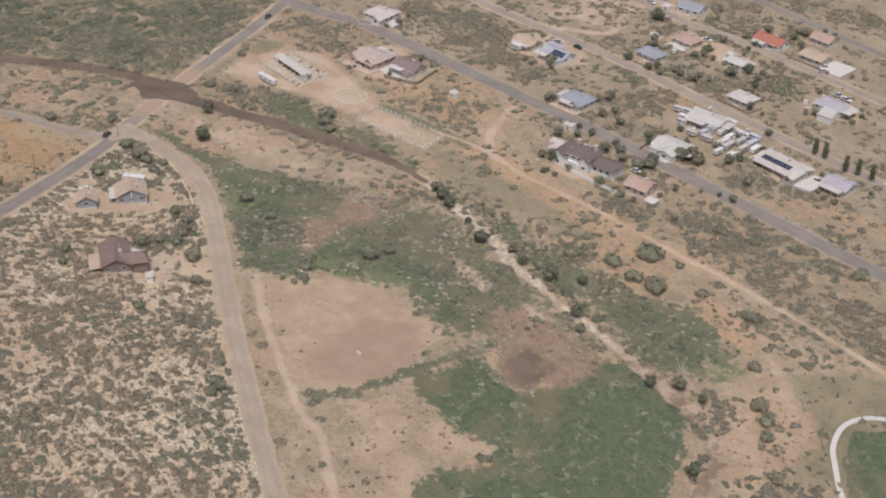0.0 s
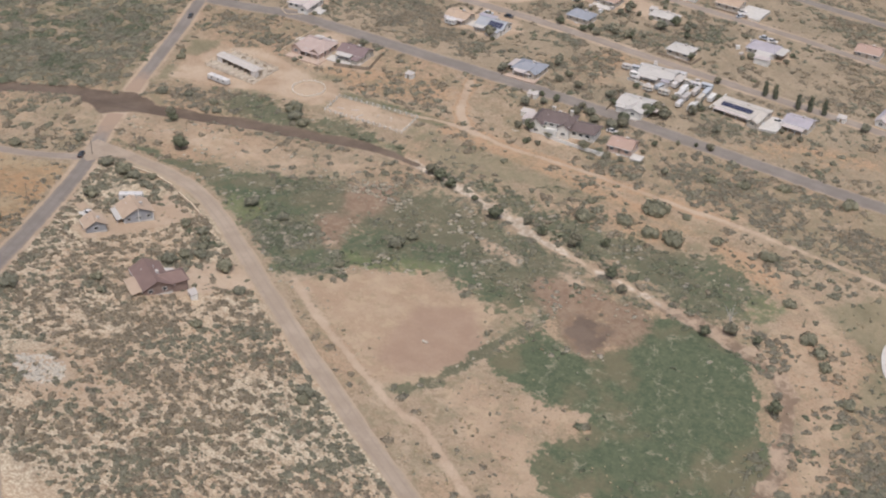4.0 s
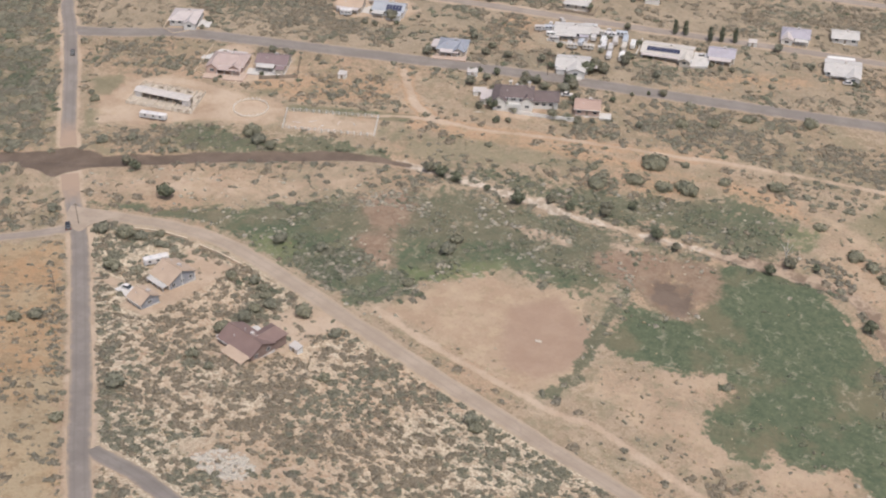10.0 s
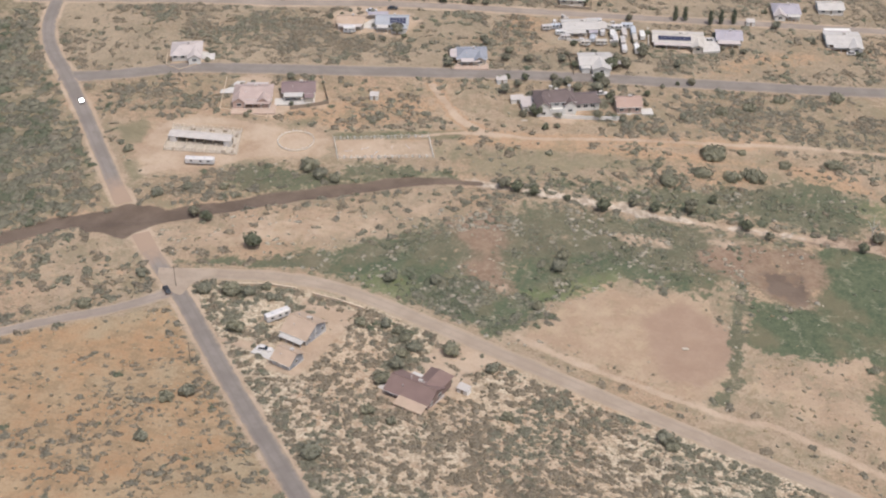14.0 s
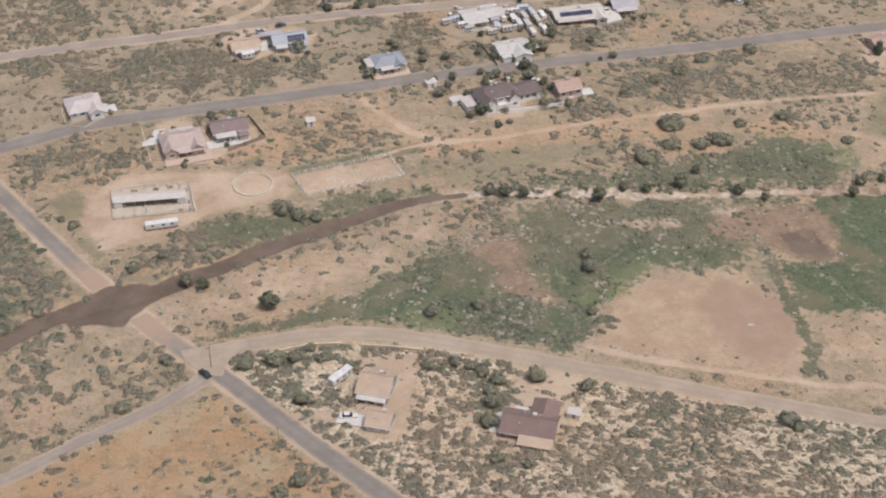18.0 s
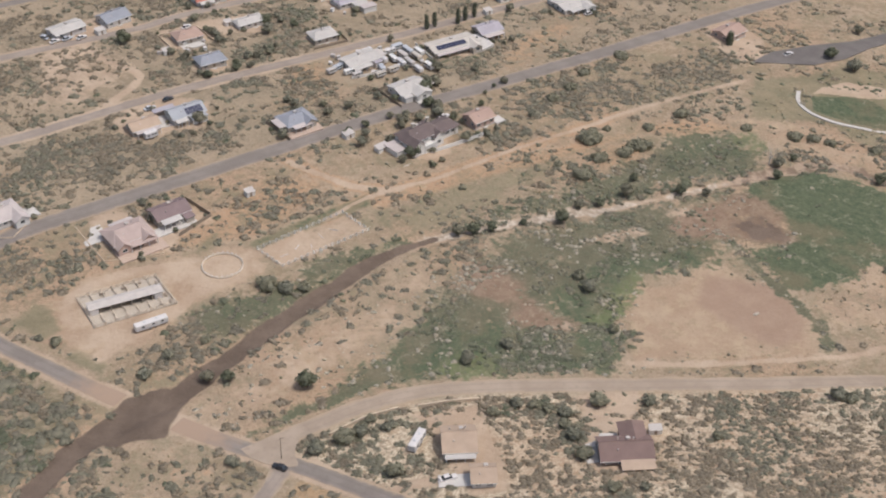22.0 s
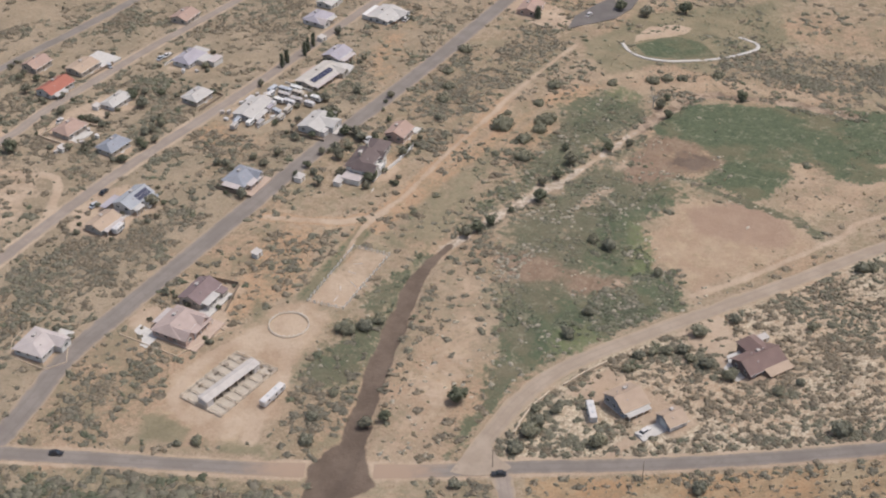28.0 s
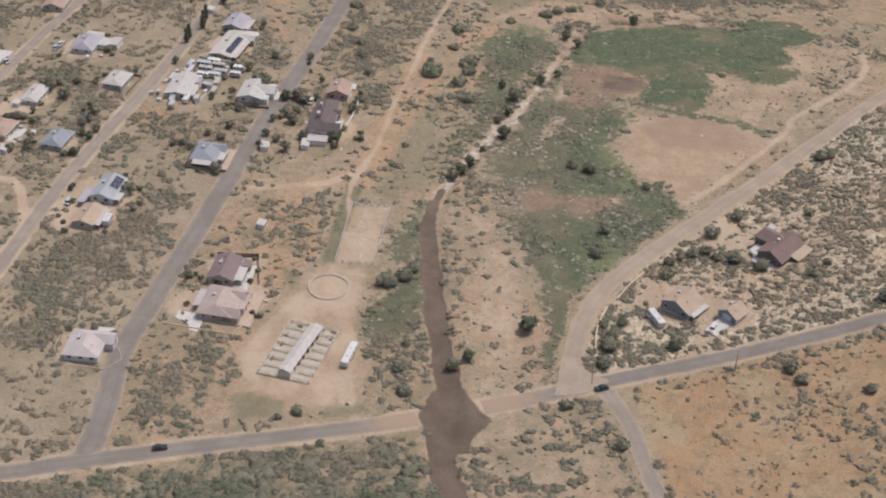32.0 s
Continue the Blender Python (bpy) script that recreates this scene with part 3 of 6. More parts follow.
    reed = n.mix(dash(n.step(fine, 0.5, 0.66), 0.65), reed, (0.092, 0.104, 0.066))
    reed = n.mix(dash(n.step(speck, 0.55, 0.70), 0.7), reed, (0.300, 0.246, 0.178))
    grass = n.mix(dash(edge("sedge", 0.22, 1.3), 0.78), grass, reed)
    grass = n.mix(dash(edge("russet", 0.22, 0.8), 0.85), grass, n.mix(n.step(fine, 0.4, 0.6), (0.205, 0.132, 0.092), (0.262, 0.182, 0.130)))
    vein = n.math("ABSOLUTE", n.math("SUBTRACT", n.noise(at, 0.06, 6, 0.65), 0.5))
    grass = n.mix(n.math("MULTIPLY", n.math("SUBTRACT", 1.0, n.step(vein, 0.0, 0.022)), dash(n.step(blot, 0.46, 0.62), 0.55)), grass, (0.34, 0.29, 0.21))
    c = n.mix(dash(edge("grass", 0.12, 1.1), 0.95), c, grass)
    pale = n.mix(n.step(mid, 0.35, 0.65), (0.350, 0.256, 0.180), (0.410, 0.314, 0.228))
    pale = n.mix(dash(n.step(speck, 0.52, 0.72), 0.45), pale, (0.253, 0.183, 0.120))
    pale = n.mix(dash(n.step(grain, 0.55, 0.72), 0.4), pale, (0.469, 0.375, 0.268))
    c = n.mix(edge("pale", 0.22, 0.7), c, pale)
    c = n.mix(edge("chalk", 0.16, 0.8), c, n.mix(n.step(fine, 0.38, 0.62), (0.290, 0.230, 0.172), (0.480, 0.398, 0.312)))
    c = n.mix(dash(edge("gully", 0.2, 0.9), 0.9), c, n.mix(n.step(blot, 0.4, 0.6), (0.180, 0.128, 0.092), (0.350, 0.262, 0.190)))
    damp = n.mix(n.step(mid, 0.35, 0.65), (0.108, 0.080, 0.061), (0.152, 0.113, 0.086))
    damp = n.mix(dash(n.step(speck, 0.55, 0.72), 0.3), damp, (0.20, 0.15, 0.11))
    c = n.mix(edge("damp", 0.14, 0.55), c, damp)
    n.colour(c)
    n.bump(n.math("ADD", fine, n.math("MULTIPLY", grain, 0.5)), 0.7, 0.5)
    return n.m


def paving(name, a, b, streak, rough=0.9):
    """A worn road: stains, patched wheel tracks, dusty grain."""
    n = Nodes(name, rough, 0.2)
    at = n.spot()
    c = n.mix(n.step(n.noise(at, 0.12, 4), 0.35, 0.68), a, b)
    c = n.mix(n.math("MULTIPLY", n.step(n.noise(at, 0.6, 4), 0.5, 0.75), 0.5), c, streak)
    rut = n.math("ABSOLUTE", n.math("SUBTRACT", n.attr("edge"), 0.42))
    c = n.mix(n.math("MULTIPLY", n.math("SUBTRACT", 1.0, n.step(rut, 0.0, 0.16)), 0.35), c, tuple(v * 0.82 for v in a))
    c = n.mix(n.math("MULTIPLY", n.step(n.math("ADD", n.attr("edge"), n.math("MULTIPLY", n.noise(at, 0.35, 4), 0.6)), 0.95, 1.35), 0.75), c, (0.38, 0.285, 0.190))
    c = n.mix(n.math("MULTIPLY", n.noise(at, 3.0, 2), 0.25), c, tuple(v * 0.6 for v in a))
    c = n.mix(n.step(n.math("ADD", n.attr("dust"), n.math("MULTIPLY", n.noise(at, 0.3, 4), 0.5)), 0.45, 0.95), c, (0.310, 0.222, 0.160))
    n.colour(c)
    n.bump(n.noise(at, 4, 3), 0.3, 0.05)
    return n.m


LAND = land()
ASPHALT = paving("asphalt", (0.192, 0.163, 0.141), (0.236, 0.202, 0.175), (0.160, 0.136, 0.118))
LOT_ASPHALT = paving("fresh_asphalt", (0.130, 0.114, 0.104), (0.165, 0.145, 0.132), (0.11, 0.096, 0.088))
GRAVEL = paving("gravel_road", (0.300, 0.235, 0.178), (0.365, 0.290, 0.222), (0.25, 0.195, 0.150))
RUTTED = paving("rutted_gravel", (0.255, 0.208, 0.172), (0.315, 0.258, 0.212), (0.21, 0.172, 0.142))
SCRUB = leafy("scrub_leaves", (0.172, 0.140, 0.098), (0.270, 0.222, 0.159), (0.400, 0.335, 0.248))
GREENERY = leafy("green_leaves", (0.112, 0.120, 0.080), (0.164, 0.170, 0.114), (0.232, 0.232, 0.158))
OLIVE = leafy("olive_leaves", (0.154, 0.145, 0.103), (0.229, 0.213, 0.154), (0.318, 0.292, 0.214))
DEEP = leafy("dark_leaves", (0.094, 0.101, 0.070), (0.146, 0.151, 0.105), (0.208, 0.208, 0.148))
DUSTY = leafy("dusty_leaves", (0.172, 0.168, 0.122), (0.252, 0.242, 0.180), (0.340, 0.322, 0.245))
DEAD_BRUSH = leafy("bleached_twigs", (0.32, 0.275, 0.205), (0.42, 0.37, 0.285), (0.52, 0.46, 0.37))
GREY = leafy("grey_leaves", (0.162, 0.146, 0.108), (0.230, 0.204, 0.152), (0.325, 0.288, 0.218))
MESQUITE = leafy("mesquite_leaves", (0.195, 0.187, 0.130), (0.275, 0.260, 0.184), (0.370, 0.345, 0.250))
STRAW = leafy("dry_grass", (0.24, 0.19, 0.12), (0.34, 0.275, 0.18), (0.46, 0.385, 0.265))
BARK = plain("bark", (0.12, 0.085, 0.06), (0.172, 0.129, 0.095), 2, 14)
DEAD = plain("bleached_wood", (0.396, 0.361, 0.318), (0.516, 0.482, 0.430), 2, 14)
PEN_SAND = plain("pen_sand", (0.36, 0.305, 0.242), (0.43, 0.37, 0.30), 0.5, 6)
STONE = plain("pale_rock", (0.345, 0.300, 0.240), (0.43, 0.38, 0.31), 1.5, 8, vary=0.2)
STUCCO = plain("white_stucco", (0.560, 0.530, 0.490), (0.650, 0.624, 0.580), 0.8, 10)
CREAM = plain("cream_stucco", (0.396, 0.344, 0.284), (0.473, 0.417, 0.348), 0.8, 10)
PINKISH = plain("pinkish_stucco", (0.413, 0.292, 0.241), (0.490, 0.361, 0.301), 0.8, 10)
SLATE = plain("blue_grey_siding", (0.225, 0.230, 0.245), (0.290, 0.294, 0.308), 0.9, 10)
BROWN_WALL = plain("brown_siding", (0.172, 0.125, 0.107), (0.241, 0.172, 0.146), 0.9, 10)
CONCRETE = plain("concrete", (0.413, 0.378, 0.344), (0.516, 0.482, 0.439), 0.7, 7)
METAL = plain("galvanised_metal", (0.375, 0.335, 0.302), (0.465, 0.420, 0.382), 0.5, 5, rough=0.7)
RUST = plain("rusty_metal", (0.172, 0.086, 0.052), (0.292, 0.172, 0.112), 1.5, 9)
TAN_BLOCK = plain("tan_block_wall", (0.44, 0.345, 0.25), (0.54, 0.43, 0.32), 1, 8)
PINK_PAVING = plain("rosy_paving", (0.37, 0.275, 0.215), (0.44, 0.335, 0.265), 0.8, 6)
PIPE = plain("cream_pipe_rail", (0.47, 0.39, 0.30), (0.56, 0.475, 0.375), 1, 8, rough=0.6)
TIMBER = plain("grey_timber", (0.189, 0.146, 0.112), (0.275, 0.224, 0.172), 1.5, 10)
WHITE = plain("white_enamel", (0.490, 0.455, 0.430), (0.570, 0.535, 0.508), 0.8, 6, rough=0.45, spec=0.5)
BLACK = plain("black_enamel", (0.018, 0.018, 0.020), (0.030, 0.030, 0.033), 0.8, 6, rough=0.3, spec=0.5)
SILVER = plain("silver_enamel", (0.361, 0.370, 0.387), (0.430, 0.439, 0.456), 0.8, 6, rough=0.35, spec=0.5)
RUBBER = plain("rubber", (0.018, 0.018, 0.018), (0.03, 0.03, 0.03), 2, 12)
LAMP = plain("lamp_lens", (0.473, 0.430, 0.361), (0.559, 0.516, 0.447), 2, 12, rough=0.2)
RED_LAMP = plain("red_lens", (0.301, 0.026, 0.017), (0.361, 0.043, 0.026), 2, 12, rough=0.2)
PANEL = plain("solar_cells", (0.034, 0.036, 0.062), (0.052, 0.054, 0.088), 1, 5, rough=0.2, spec=0.5)
GLASS = plain("dark_window_glass", (0.020, 0.024, 0.030), (0.035, 0.042, 0.050), 0.6, 3, rough=0.08, spec=0.6)
TRIM = plain("white_trim", (0.533, 0.516, 0.482), (0.619, 0.602, 0.568), 1, 9)
ROOFS = {}
for _n, _c in (("tan", (0.335, 0.250, 0.184)), ("brown", (0.160, 0.108, 0.094)), ("pale_blue", (0.275, 0.280, 0.292)), ("slate_blue", (0.215, 0.220, 0.240)),
               ("white", (0.375, 0.347, 0.318)), ("cream", (0.387, 0.348, 0.305)), ("lilac_grey", (0.292, 0.267, 0.284)), ("dark", (0.118, 0.090, 0.084)),
               ("orange", (0.305, 0.212, 0.170)), ("pink", (0.327, 0.254, 0.224)), ("maroon", (0.172, 0.125, 0.120)), ("rosy_white", (0.372, 0.322, 0.298)), ("red", (0.300, 0.115, 0.082))):
    _b = tuple(v * 1.22 for v in _c)
    ROOFS[_n] = plain(_n + "_roofing", _c, _b, 0.35, 4.0, bump=0.4)

# ---------------------------------------------------------------- mesh helpers


def mesh_object(name, bm, material, parent=None):
    me = bpy.data.meshes.new(name)
    bm.normal_update()
    bm.to_mesh(me)
    bm.free()
    for m in material if isinstance(material, (list, tuple)) else [material]:
        me.materials.append(m)
    ob = new(name, me)
    if parent is not None:
        ob.parent = parent
    return ob


def part(name, bm, material, parent, label=""):
    ob = mesh_object(name, bm, material, parent)
    return tagged(ob, label) if label else ob


def stand(name, x, y, turn=0.0, z=None, up=0.0):
    """An Empty that stands on the ground."""
    ob = new(name)
    ob.empty_display_size = 0.5
    ob.matrix_world = pose(x, y, (ground_at(x, y) if z is None else z) + up, 0, 0, turn)
    return ob


def block(bm, lo, hi, bevel=0.0):
    (ax, ay, az), (bx, by, bz) = lo, hi
    v = [bm.verts.new(p) for p in ((ax, ay, az), (bx, ay, az), (bx, by, az), (ax, by, az), (ax, ay, bz), (bx, ay, bz), (bx, by, bz), (ax, by, bz))]
    fs = [bm.faces.new([v[i] for i in q]) for q in ((3, 2, 1, 0), (4, 5, 6, 7), (0, 1, 5, 4), (1, 2, 6, 5), (2, 3, 7, 6), (3, 0, 4, 7))]
    if bevel:
        es = list({e for f in fs for e in f.edges})
        bmesh.ops.bevel(bm, geom=es, offset=bevel, segments=1, affect="EDGES", profile=0.5)


def box(lo, hi, bevel=0.0):
    bm = bmesh.new()
    block(bm, lo, hi, bevel)
    return bm


def slab(corners, thick):
    """A sheet of that thickness under four corner points."""
    bm = bmesh.new()
    top = [bm.verts.new(c) for c in corners]
    low = [bm.verts.new((c[0], c[1], c[2] - thick)) for c in corners]
    bm.faces.new(top)
    bm.faces.new(low[::-1])
    k = len(top)
    for i in range(k):
        bm.faces.new((top[i], low[i], low[(i + 1) % k], top[(i + 1) % k]))
    bmesh.ops.recalc_face_normals(bm, faces=bm.faces)
    return bm


def tube(bm, a, b, ra, rb, sides=6):
    a, b = Vector(a), Vector(b)
    d = (b - a).normalized()
    s = d.orthogonal().normalized()
    t = d.cross(s)
    ring = []
    for c, r in ((a, ra), (b, rb)):
        ring.append([bm.verts.new(c + (s * math.cos(k * math.tau / sides) + t * math.sin(k * math.tau / sides)) * r) for k in range(sides)])
    for k in range(sides):
        bm.faces.new((ring[0][k], ring[0][(k + 1) % sides], ring[1][(k + 1) % sides], ring[1][k]))
    bm.faces.new(ring[0][::-1])
    bm.faces.new(ring[1])


def ngon_disc(bm, centre, radius, thick, axis="y", sides=12):
    c = Vector(centre)
    off = Vector((0, thick / 2, 0)) if axis == "y" else Vector((0, 0, thick / 2))
    tube(bm, c - off, c + off, radius, radius, sides)


# ---------------------------------------------------------------- ground sheet
def ground_sheet():
    core_x, core_y = np.arange(-262, 322, 1.35), np.arange(-186, 402, 1.35)
    far = np.array([4.0, 9, 15, 22, 30, 40, 52, 66, 82, 100, 120, 145, 175, 215, 270, 350, 480, 960, 1900, 3600])
    xs = np.concatenate([core_x[0] - far[::-1], core_x, core_x[-1] + far])
    ys = np.concatenate([core_y[0] - far[::-1], core_y, core_y[-1] + far])
    gx, gy = np.meshgrid(xs, ys)
    x, y = gx.ravel(), gy.ravel()
    z = rise(x, y) - bed(x, y) + (lattice(x, y, 9, 3) - 0.5) * 0.5 * np.clip(np.minimum(away(MAIN, x, y), np.minimum(away(VALLEY_LANE, x, y), away(UPPER, x, y))) / 8 - 0.8, 0, 1) * np.clip(np.minimum.reduce([away(r, x, y) for r in (LOW_ROAD, HILL_LANE, TOP_LANE, FAR_LANE, WEST_TRACK)]) / 6 - 0.6, 0, 1)
    level = np.maximum.reduce([soft(inside(p, x, y) + 3, 3) for p in (LOT, ARENA, PINK_LOT, TAN_LOT, BROWN_LOT)])
    z = (rise(x, y) - bed(x, y)) * level + z * (1 - level)
    nx, ny = len(xs), len(ys)
    i = (np.arange(ny - 1)[:, None] * nx + np.arange(nx - 1)[None]).ravel()
    faces = np.stack([i, i + 1, i + nx + 1, i + nx], 1)
    me = bpy.data.meshes.new("ground")
    me.vertices.add(len(x))
    me.vertices.foreach_set("co", np.stack([x, y, z], 1).astype(np.float32).ravel())
    me.loops.add(faces.size)
    me.loops.foreach_set("vertex_index", faces.astype(np.int32).ravel())
    me.polygons.add(len(faces))
    me.polygons.foreach_set("loop_start", (np.arange(len(faces)) * 4).astype(np.int32))
    me.update(calc_edges=True)
    me.polygons.foreach_set("use_smooth", np.ones(len(faces), bool))
    for name, value in kinds(x, y).items():
        a = me.attributes.new(name, "FLOAT", "POINT")
        a.data.foreach_set("value", value.astype(np.float32))
    me.materials.append(LAND)
    return tagged(new("ground", me), "dry sandy valley floor with green meadows and bare dirt", "ground", kind="structure")


ground_sheet()


def road(name, line, half, material, label, lift=0.07, wobble=0.5):
    """A strip with uneven edges that follows the land."""
    bm = bmesh.new()
    edge, dust = bm.verts.layers.float.new("edge"), bm.verts.layers.float.new("dust")
    prev = None
    pts = []
    for a, b in zip(line, line[1:]):
        k = max(1, int(np.hypot(*(b - a)) / 2.0))
        pts += [a + (b - a) * i / k for i in range(k)]
    pts.append(line[-1])
    for n, p in enumerate(pts):
        d = pts[min(n + 1, len(pts) - 1)] - pts[max(n - 1, 0)]
        s = np.array([-d[1], d[0]]) / (np.hypot(*d) + 1e-9)
        row = []
        for f in (-1, -0.8, -0.4, 0, 0.4, 0.8, 1):
            h = half + (lattice(p[0] + f * 40, p[1], 5, 8) - 0.5) * wobble * (abs(f) == 1)
            q = p + s * h * f
            v = bm.verts.new((q[0], q[1], float(rise(q[0], q[1])) + lift + 0.05 * (1 - f * f)))
            v[edge] = abs(f)
            v[dust] = max(0.0, 1 - abs(math.hypot(q[0] + 100, q[1] - 20) - 8) / 34)
            row.append(v)
        if prev:
            for a, b, c, d2 in zip(prev, prev[1:], row[1:], row):
                bm.faces.new((a, b, c, d2))
        prev = row
    bmesh.ops.recalc_face_normals(bm, faces=bm.faces)
    ob = mesh_object(name, bm, material)
    return tagged(ob, label, "road", kind="structure")


_cut = [p for p in MAIN if np.hypot(p[0] + 100, p[1] - 20) > 9]
road("road_main_south", [p for p in _cut if p[1] < 20], 3.2, ASPHALT, "grey worn asphalt road up to the ford")
road("road_main_north", [p for p in _cut if p[1] > 20], 3.1, ASPHALT, "grey worn asphalt road beyond the ford", lift=0.09)
road("road_upper", UPPER, 4.3, ASPHALT, "grey asphalt road past the houses", lift=0.06)
road("road_valley", VALLEY_LANE, 3.4, GRAVEL, "pale gravel lane along the meadow", lift=0.05, wobble=1.0)
road("road_low", LOW_ROAD, 3.2, ASPHALT, "grey asphalt side road through scrub", lift=0.05)
road("road_far", FAR_LANE, 2.8, ASPHALT, "grey asphalt road behind the houses", lift=0.05)
road("lane_hill", HILL_LANE, 2.9, RUTTED, "pale dirt lane between the houses", lift=0.05, wobble=1.6)
road("lane_top", TOP_LANE, 2.7, RUTTED, "pale dirt lane above the houses", lift=0.05, wobble=1.6)
road("track_west", WEST_TRACK, 2.6, RUTTED, "rutted gravel track past the ochre slope", lift=0.05, wobble=1.6)
_ap = slab([(x, y, float(rise(x, y)) + 0.16) for x, y in smooth([(-76, -2), (-68, 1), (-58, 3.5), (-59, -2), (-61, -7), (-61, -13), (-67, -11.5), (-73, -7), (-76, -2)], 5)[:-1]], 0.35)
tagged(mesh_object("junction_pavement", _ap, GRAVEL), "dusty grey paving where the lanes meet", "road", kind="structure")
_flat = [tuple(p) for p in PARKING]
_pb = slab([(x, y, float(rise(x, y)) + 0.3) for x, y in _flat], 0.4)
tagged(mesh_object("parking_pavement", _pb, LOT_ASPHALT), "grey asphalt parking lot", "parking lot", kind="structure")


def kerb_path(line, half, material, name, label):
    bm = bmesh.new()
    for a, b in zip(line, line[1:]):
        d = (b - a) / (np.hypot(*(b - a)) + 1e-9)
        s = np.array([-d[1], d[0]]) * half
        c = [a - s, b - s + d * 0.2, b + s + d * 0.2, a + s]
        zs = [float(rise(*q)) for q in c]
        top = [bm.verts.new((q[0], q[1], z + 0.22)) for q, z in zip(c, zs)]
        low = [bm.verts.new((q[0], q[1], z - 0.1)) for q, z in zip(c, zs)]
        bm.faces.new(top)
        for i in range(4):
            bm.faces.new((top[i], low[i], low[(i + 1) % 4], top[(i + 1) % 4]))
    bmesh.ops.recalc_face_normals(bm, faces=bm.faces)
    return tagged(mesh_object(name, bm, material), label, "path", kind="structure")


kerb_path(smooth([(180, 178), (176, 169), (177, 160), (183, 152), (190, 147.5), (205, 140.5), (227, 137.5), (235, 142), (234, 152)]), 0.85, CONCRETE, "golf_path", "pale concrete path round the putting green")
_pf = slab([(x, y, float(rise(x, y)) + 0.12) for x, y in PENS], 0.5)
tagged(mesh_object("stable_floor", _pf, PEN_SAND), "pale trampled sand under the horse pens", "floor", kind="structure")

# ---------------------------------------------------------------- houses
def gable_house(name, x, y, length, depth, turn, eave, ridge, wall, roof, label, over=0.6, hip=0.0, gable=None, doors=1, fronts=3, sides=2, base=0.35):
    """A house with a pitched roof whose ridge runs along its length."""
    h = tagged(stand(name, x, y, turn), label, "house")
    l, d = length / 2, depth / 2
    part("foundation", box((-l - 0.1, -d - 0.1, -1.2), (l + 0.1, d + 0.1, base)), CONCRETE, h)
    bm = bmesh.new()
    lo = [bm.verts.new(p) for p in ((-l, -d, base), (l, -d, base), (l, d, base), (-l, d, base))]
    up = [bm.verts.new(p) for p in ((-l, -d, eave), (l, -d, eave), (l, d, eave), (-l, d, eave))]
    faces = [bm.faces.new((lo[i], lo[(i + 1) % 4], up[(i + 1) % 4], up[i])) for i in range(4)]
    if not hip:
        e, w = bm.verts.new((l, 0, ridge - 0.1)), bm.verts.new((-l, 0, ridge - 0.1))
        faces += [bm.faces.new((up[1], up[2], e)), bm.faces.new((up[3], up[0], w))]
    if gable is not None:
        for f in (faces[1], faces[3], *faces[4:]):
            f.material_index = 1
    part("wall", bm, [wall, gable or wall], h)
    s = (ridge - eave) / d
    dr = over * s
    lx, dy = l + over, d + over
    k = hip * d
    part("roof_slope", slab([(-lx, -dy, eave - dr), (lx, -dy, eave - dr), (lx - k, 0, ridge), (-lx + k, 0, ridge)], 0.16), roof, h)
    part("roof_slope", slab([(lx, dy, eave - dr), (-lx, dy, eave - dr), (-lx + k, 0, ridge), (lx - k, 0, ridge)], 0.16), roof, h)
    if hip:
        part("roof_hip", slab([(lx, -dy, eave - dr), (lx, dy, eave - dr), (lx - k, 0, ridge)], 0.16), roof, h)
        part("roof_hip", slab([(-lx, dy, eave - dr), (-lx, -dy, eave - dr), (-lx + k, 0, ridge)], 0.16), roof, h)
    ridge_cap = bmesh.new()
    tube(ridge_cap, (-lx + k, 0, ridge + 0.02), (lx - k, 0, ridge + 0.02), 0.14, 0.14, 5)
    part("ridge_cap", ridge_cap, roof, h)
    for px, py in ((-l * 0.35, -0.5), (l * 0.4, 0.42)):
        zz = ridge - s * abs(py) * d
        bm = bmesh.new()
        tube(bm, (px, py * d, zz - 0.3), (px, py * d, zz + 0.4), 0.12, 0.12, 6)
        tube(bm, (px, py * d, zz + 0.4), (px, py * d, zz + 0.55), 0.22, 0.18, 6)
        part("roof_vent", bm, METAL, h)
    zz = ridge - s * 0.4 * d
    part("roof_cooler", box((l * 0.05, d * 0.4 - 0.55, zz - 0.3), (l * 0.05 + 1.2, d * 0.4 + 0.55, zz + 0.75), 0.05), METAL, h)
    for sy in (-1, 1):
        part("fascia", box((-lx + 0.05, sy * dy - 0.06, eave - dr - 0.24), (lx - 0.05, sy * dy + 0.02, eave - dr - 0.02)), TRIM, h)
    for n in range(fronts):
        px = -l + length * (n + 0.5) / fronts
        for sy in (-1, 1):
            if n == fronts // 2 and sy < 0 and doors:
                door = part("door", box((px - 0.5, -d - 0.07, base), (px + 0.5, -d + 0.02, base + 2.05)), TIMBER, h)
                part("handle", box((px + 0.36, -d - 0.12, base + 0.98), (px + 0.42, -d - 0.06, base + 1.06)), METAL, door)
                part("step", box((px - 0.8, -d - 1.0, -0.6), (px + 0.8, -d - 0.1, 0.18)), CONCRETE, h)
            else:
                house_window(h, px, sy * d, base + 0.95, 1.5, 1.1, 0 if sy < 0 else 180)
    for n in range(sides):
        py = -d + depth * (n + 0.5) / sides
        for sx in (-1, 1):
            house_window(h, sx * l, py, base + 0.95, 1.3, 1.1, 90 if sx > 0 else 270)
    return h


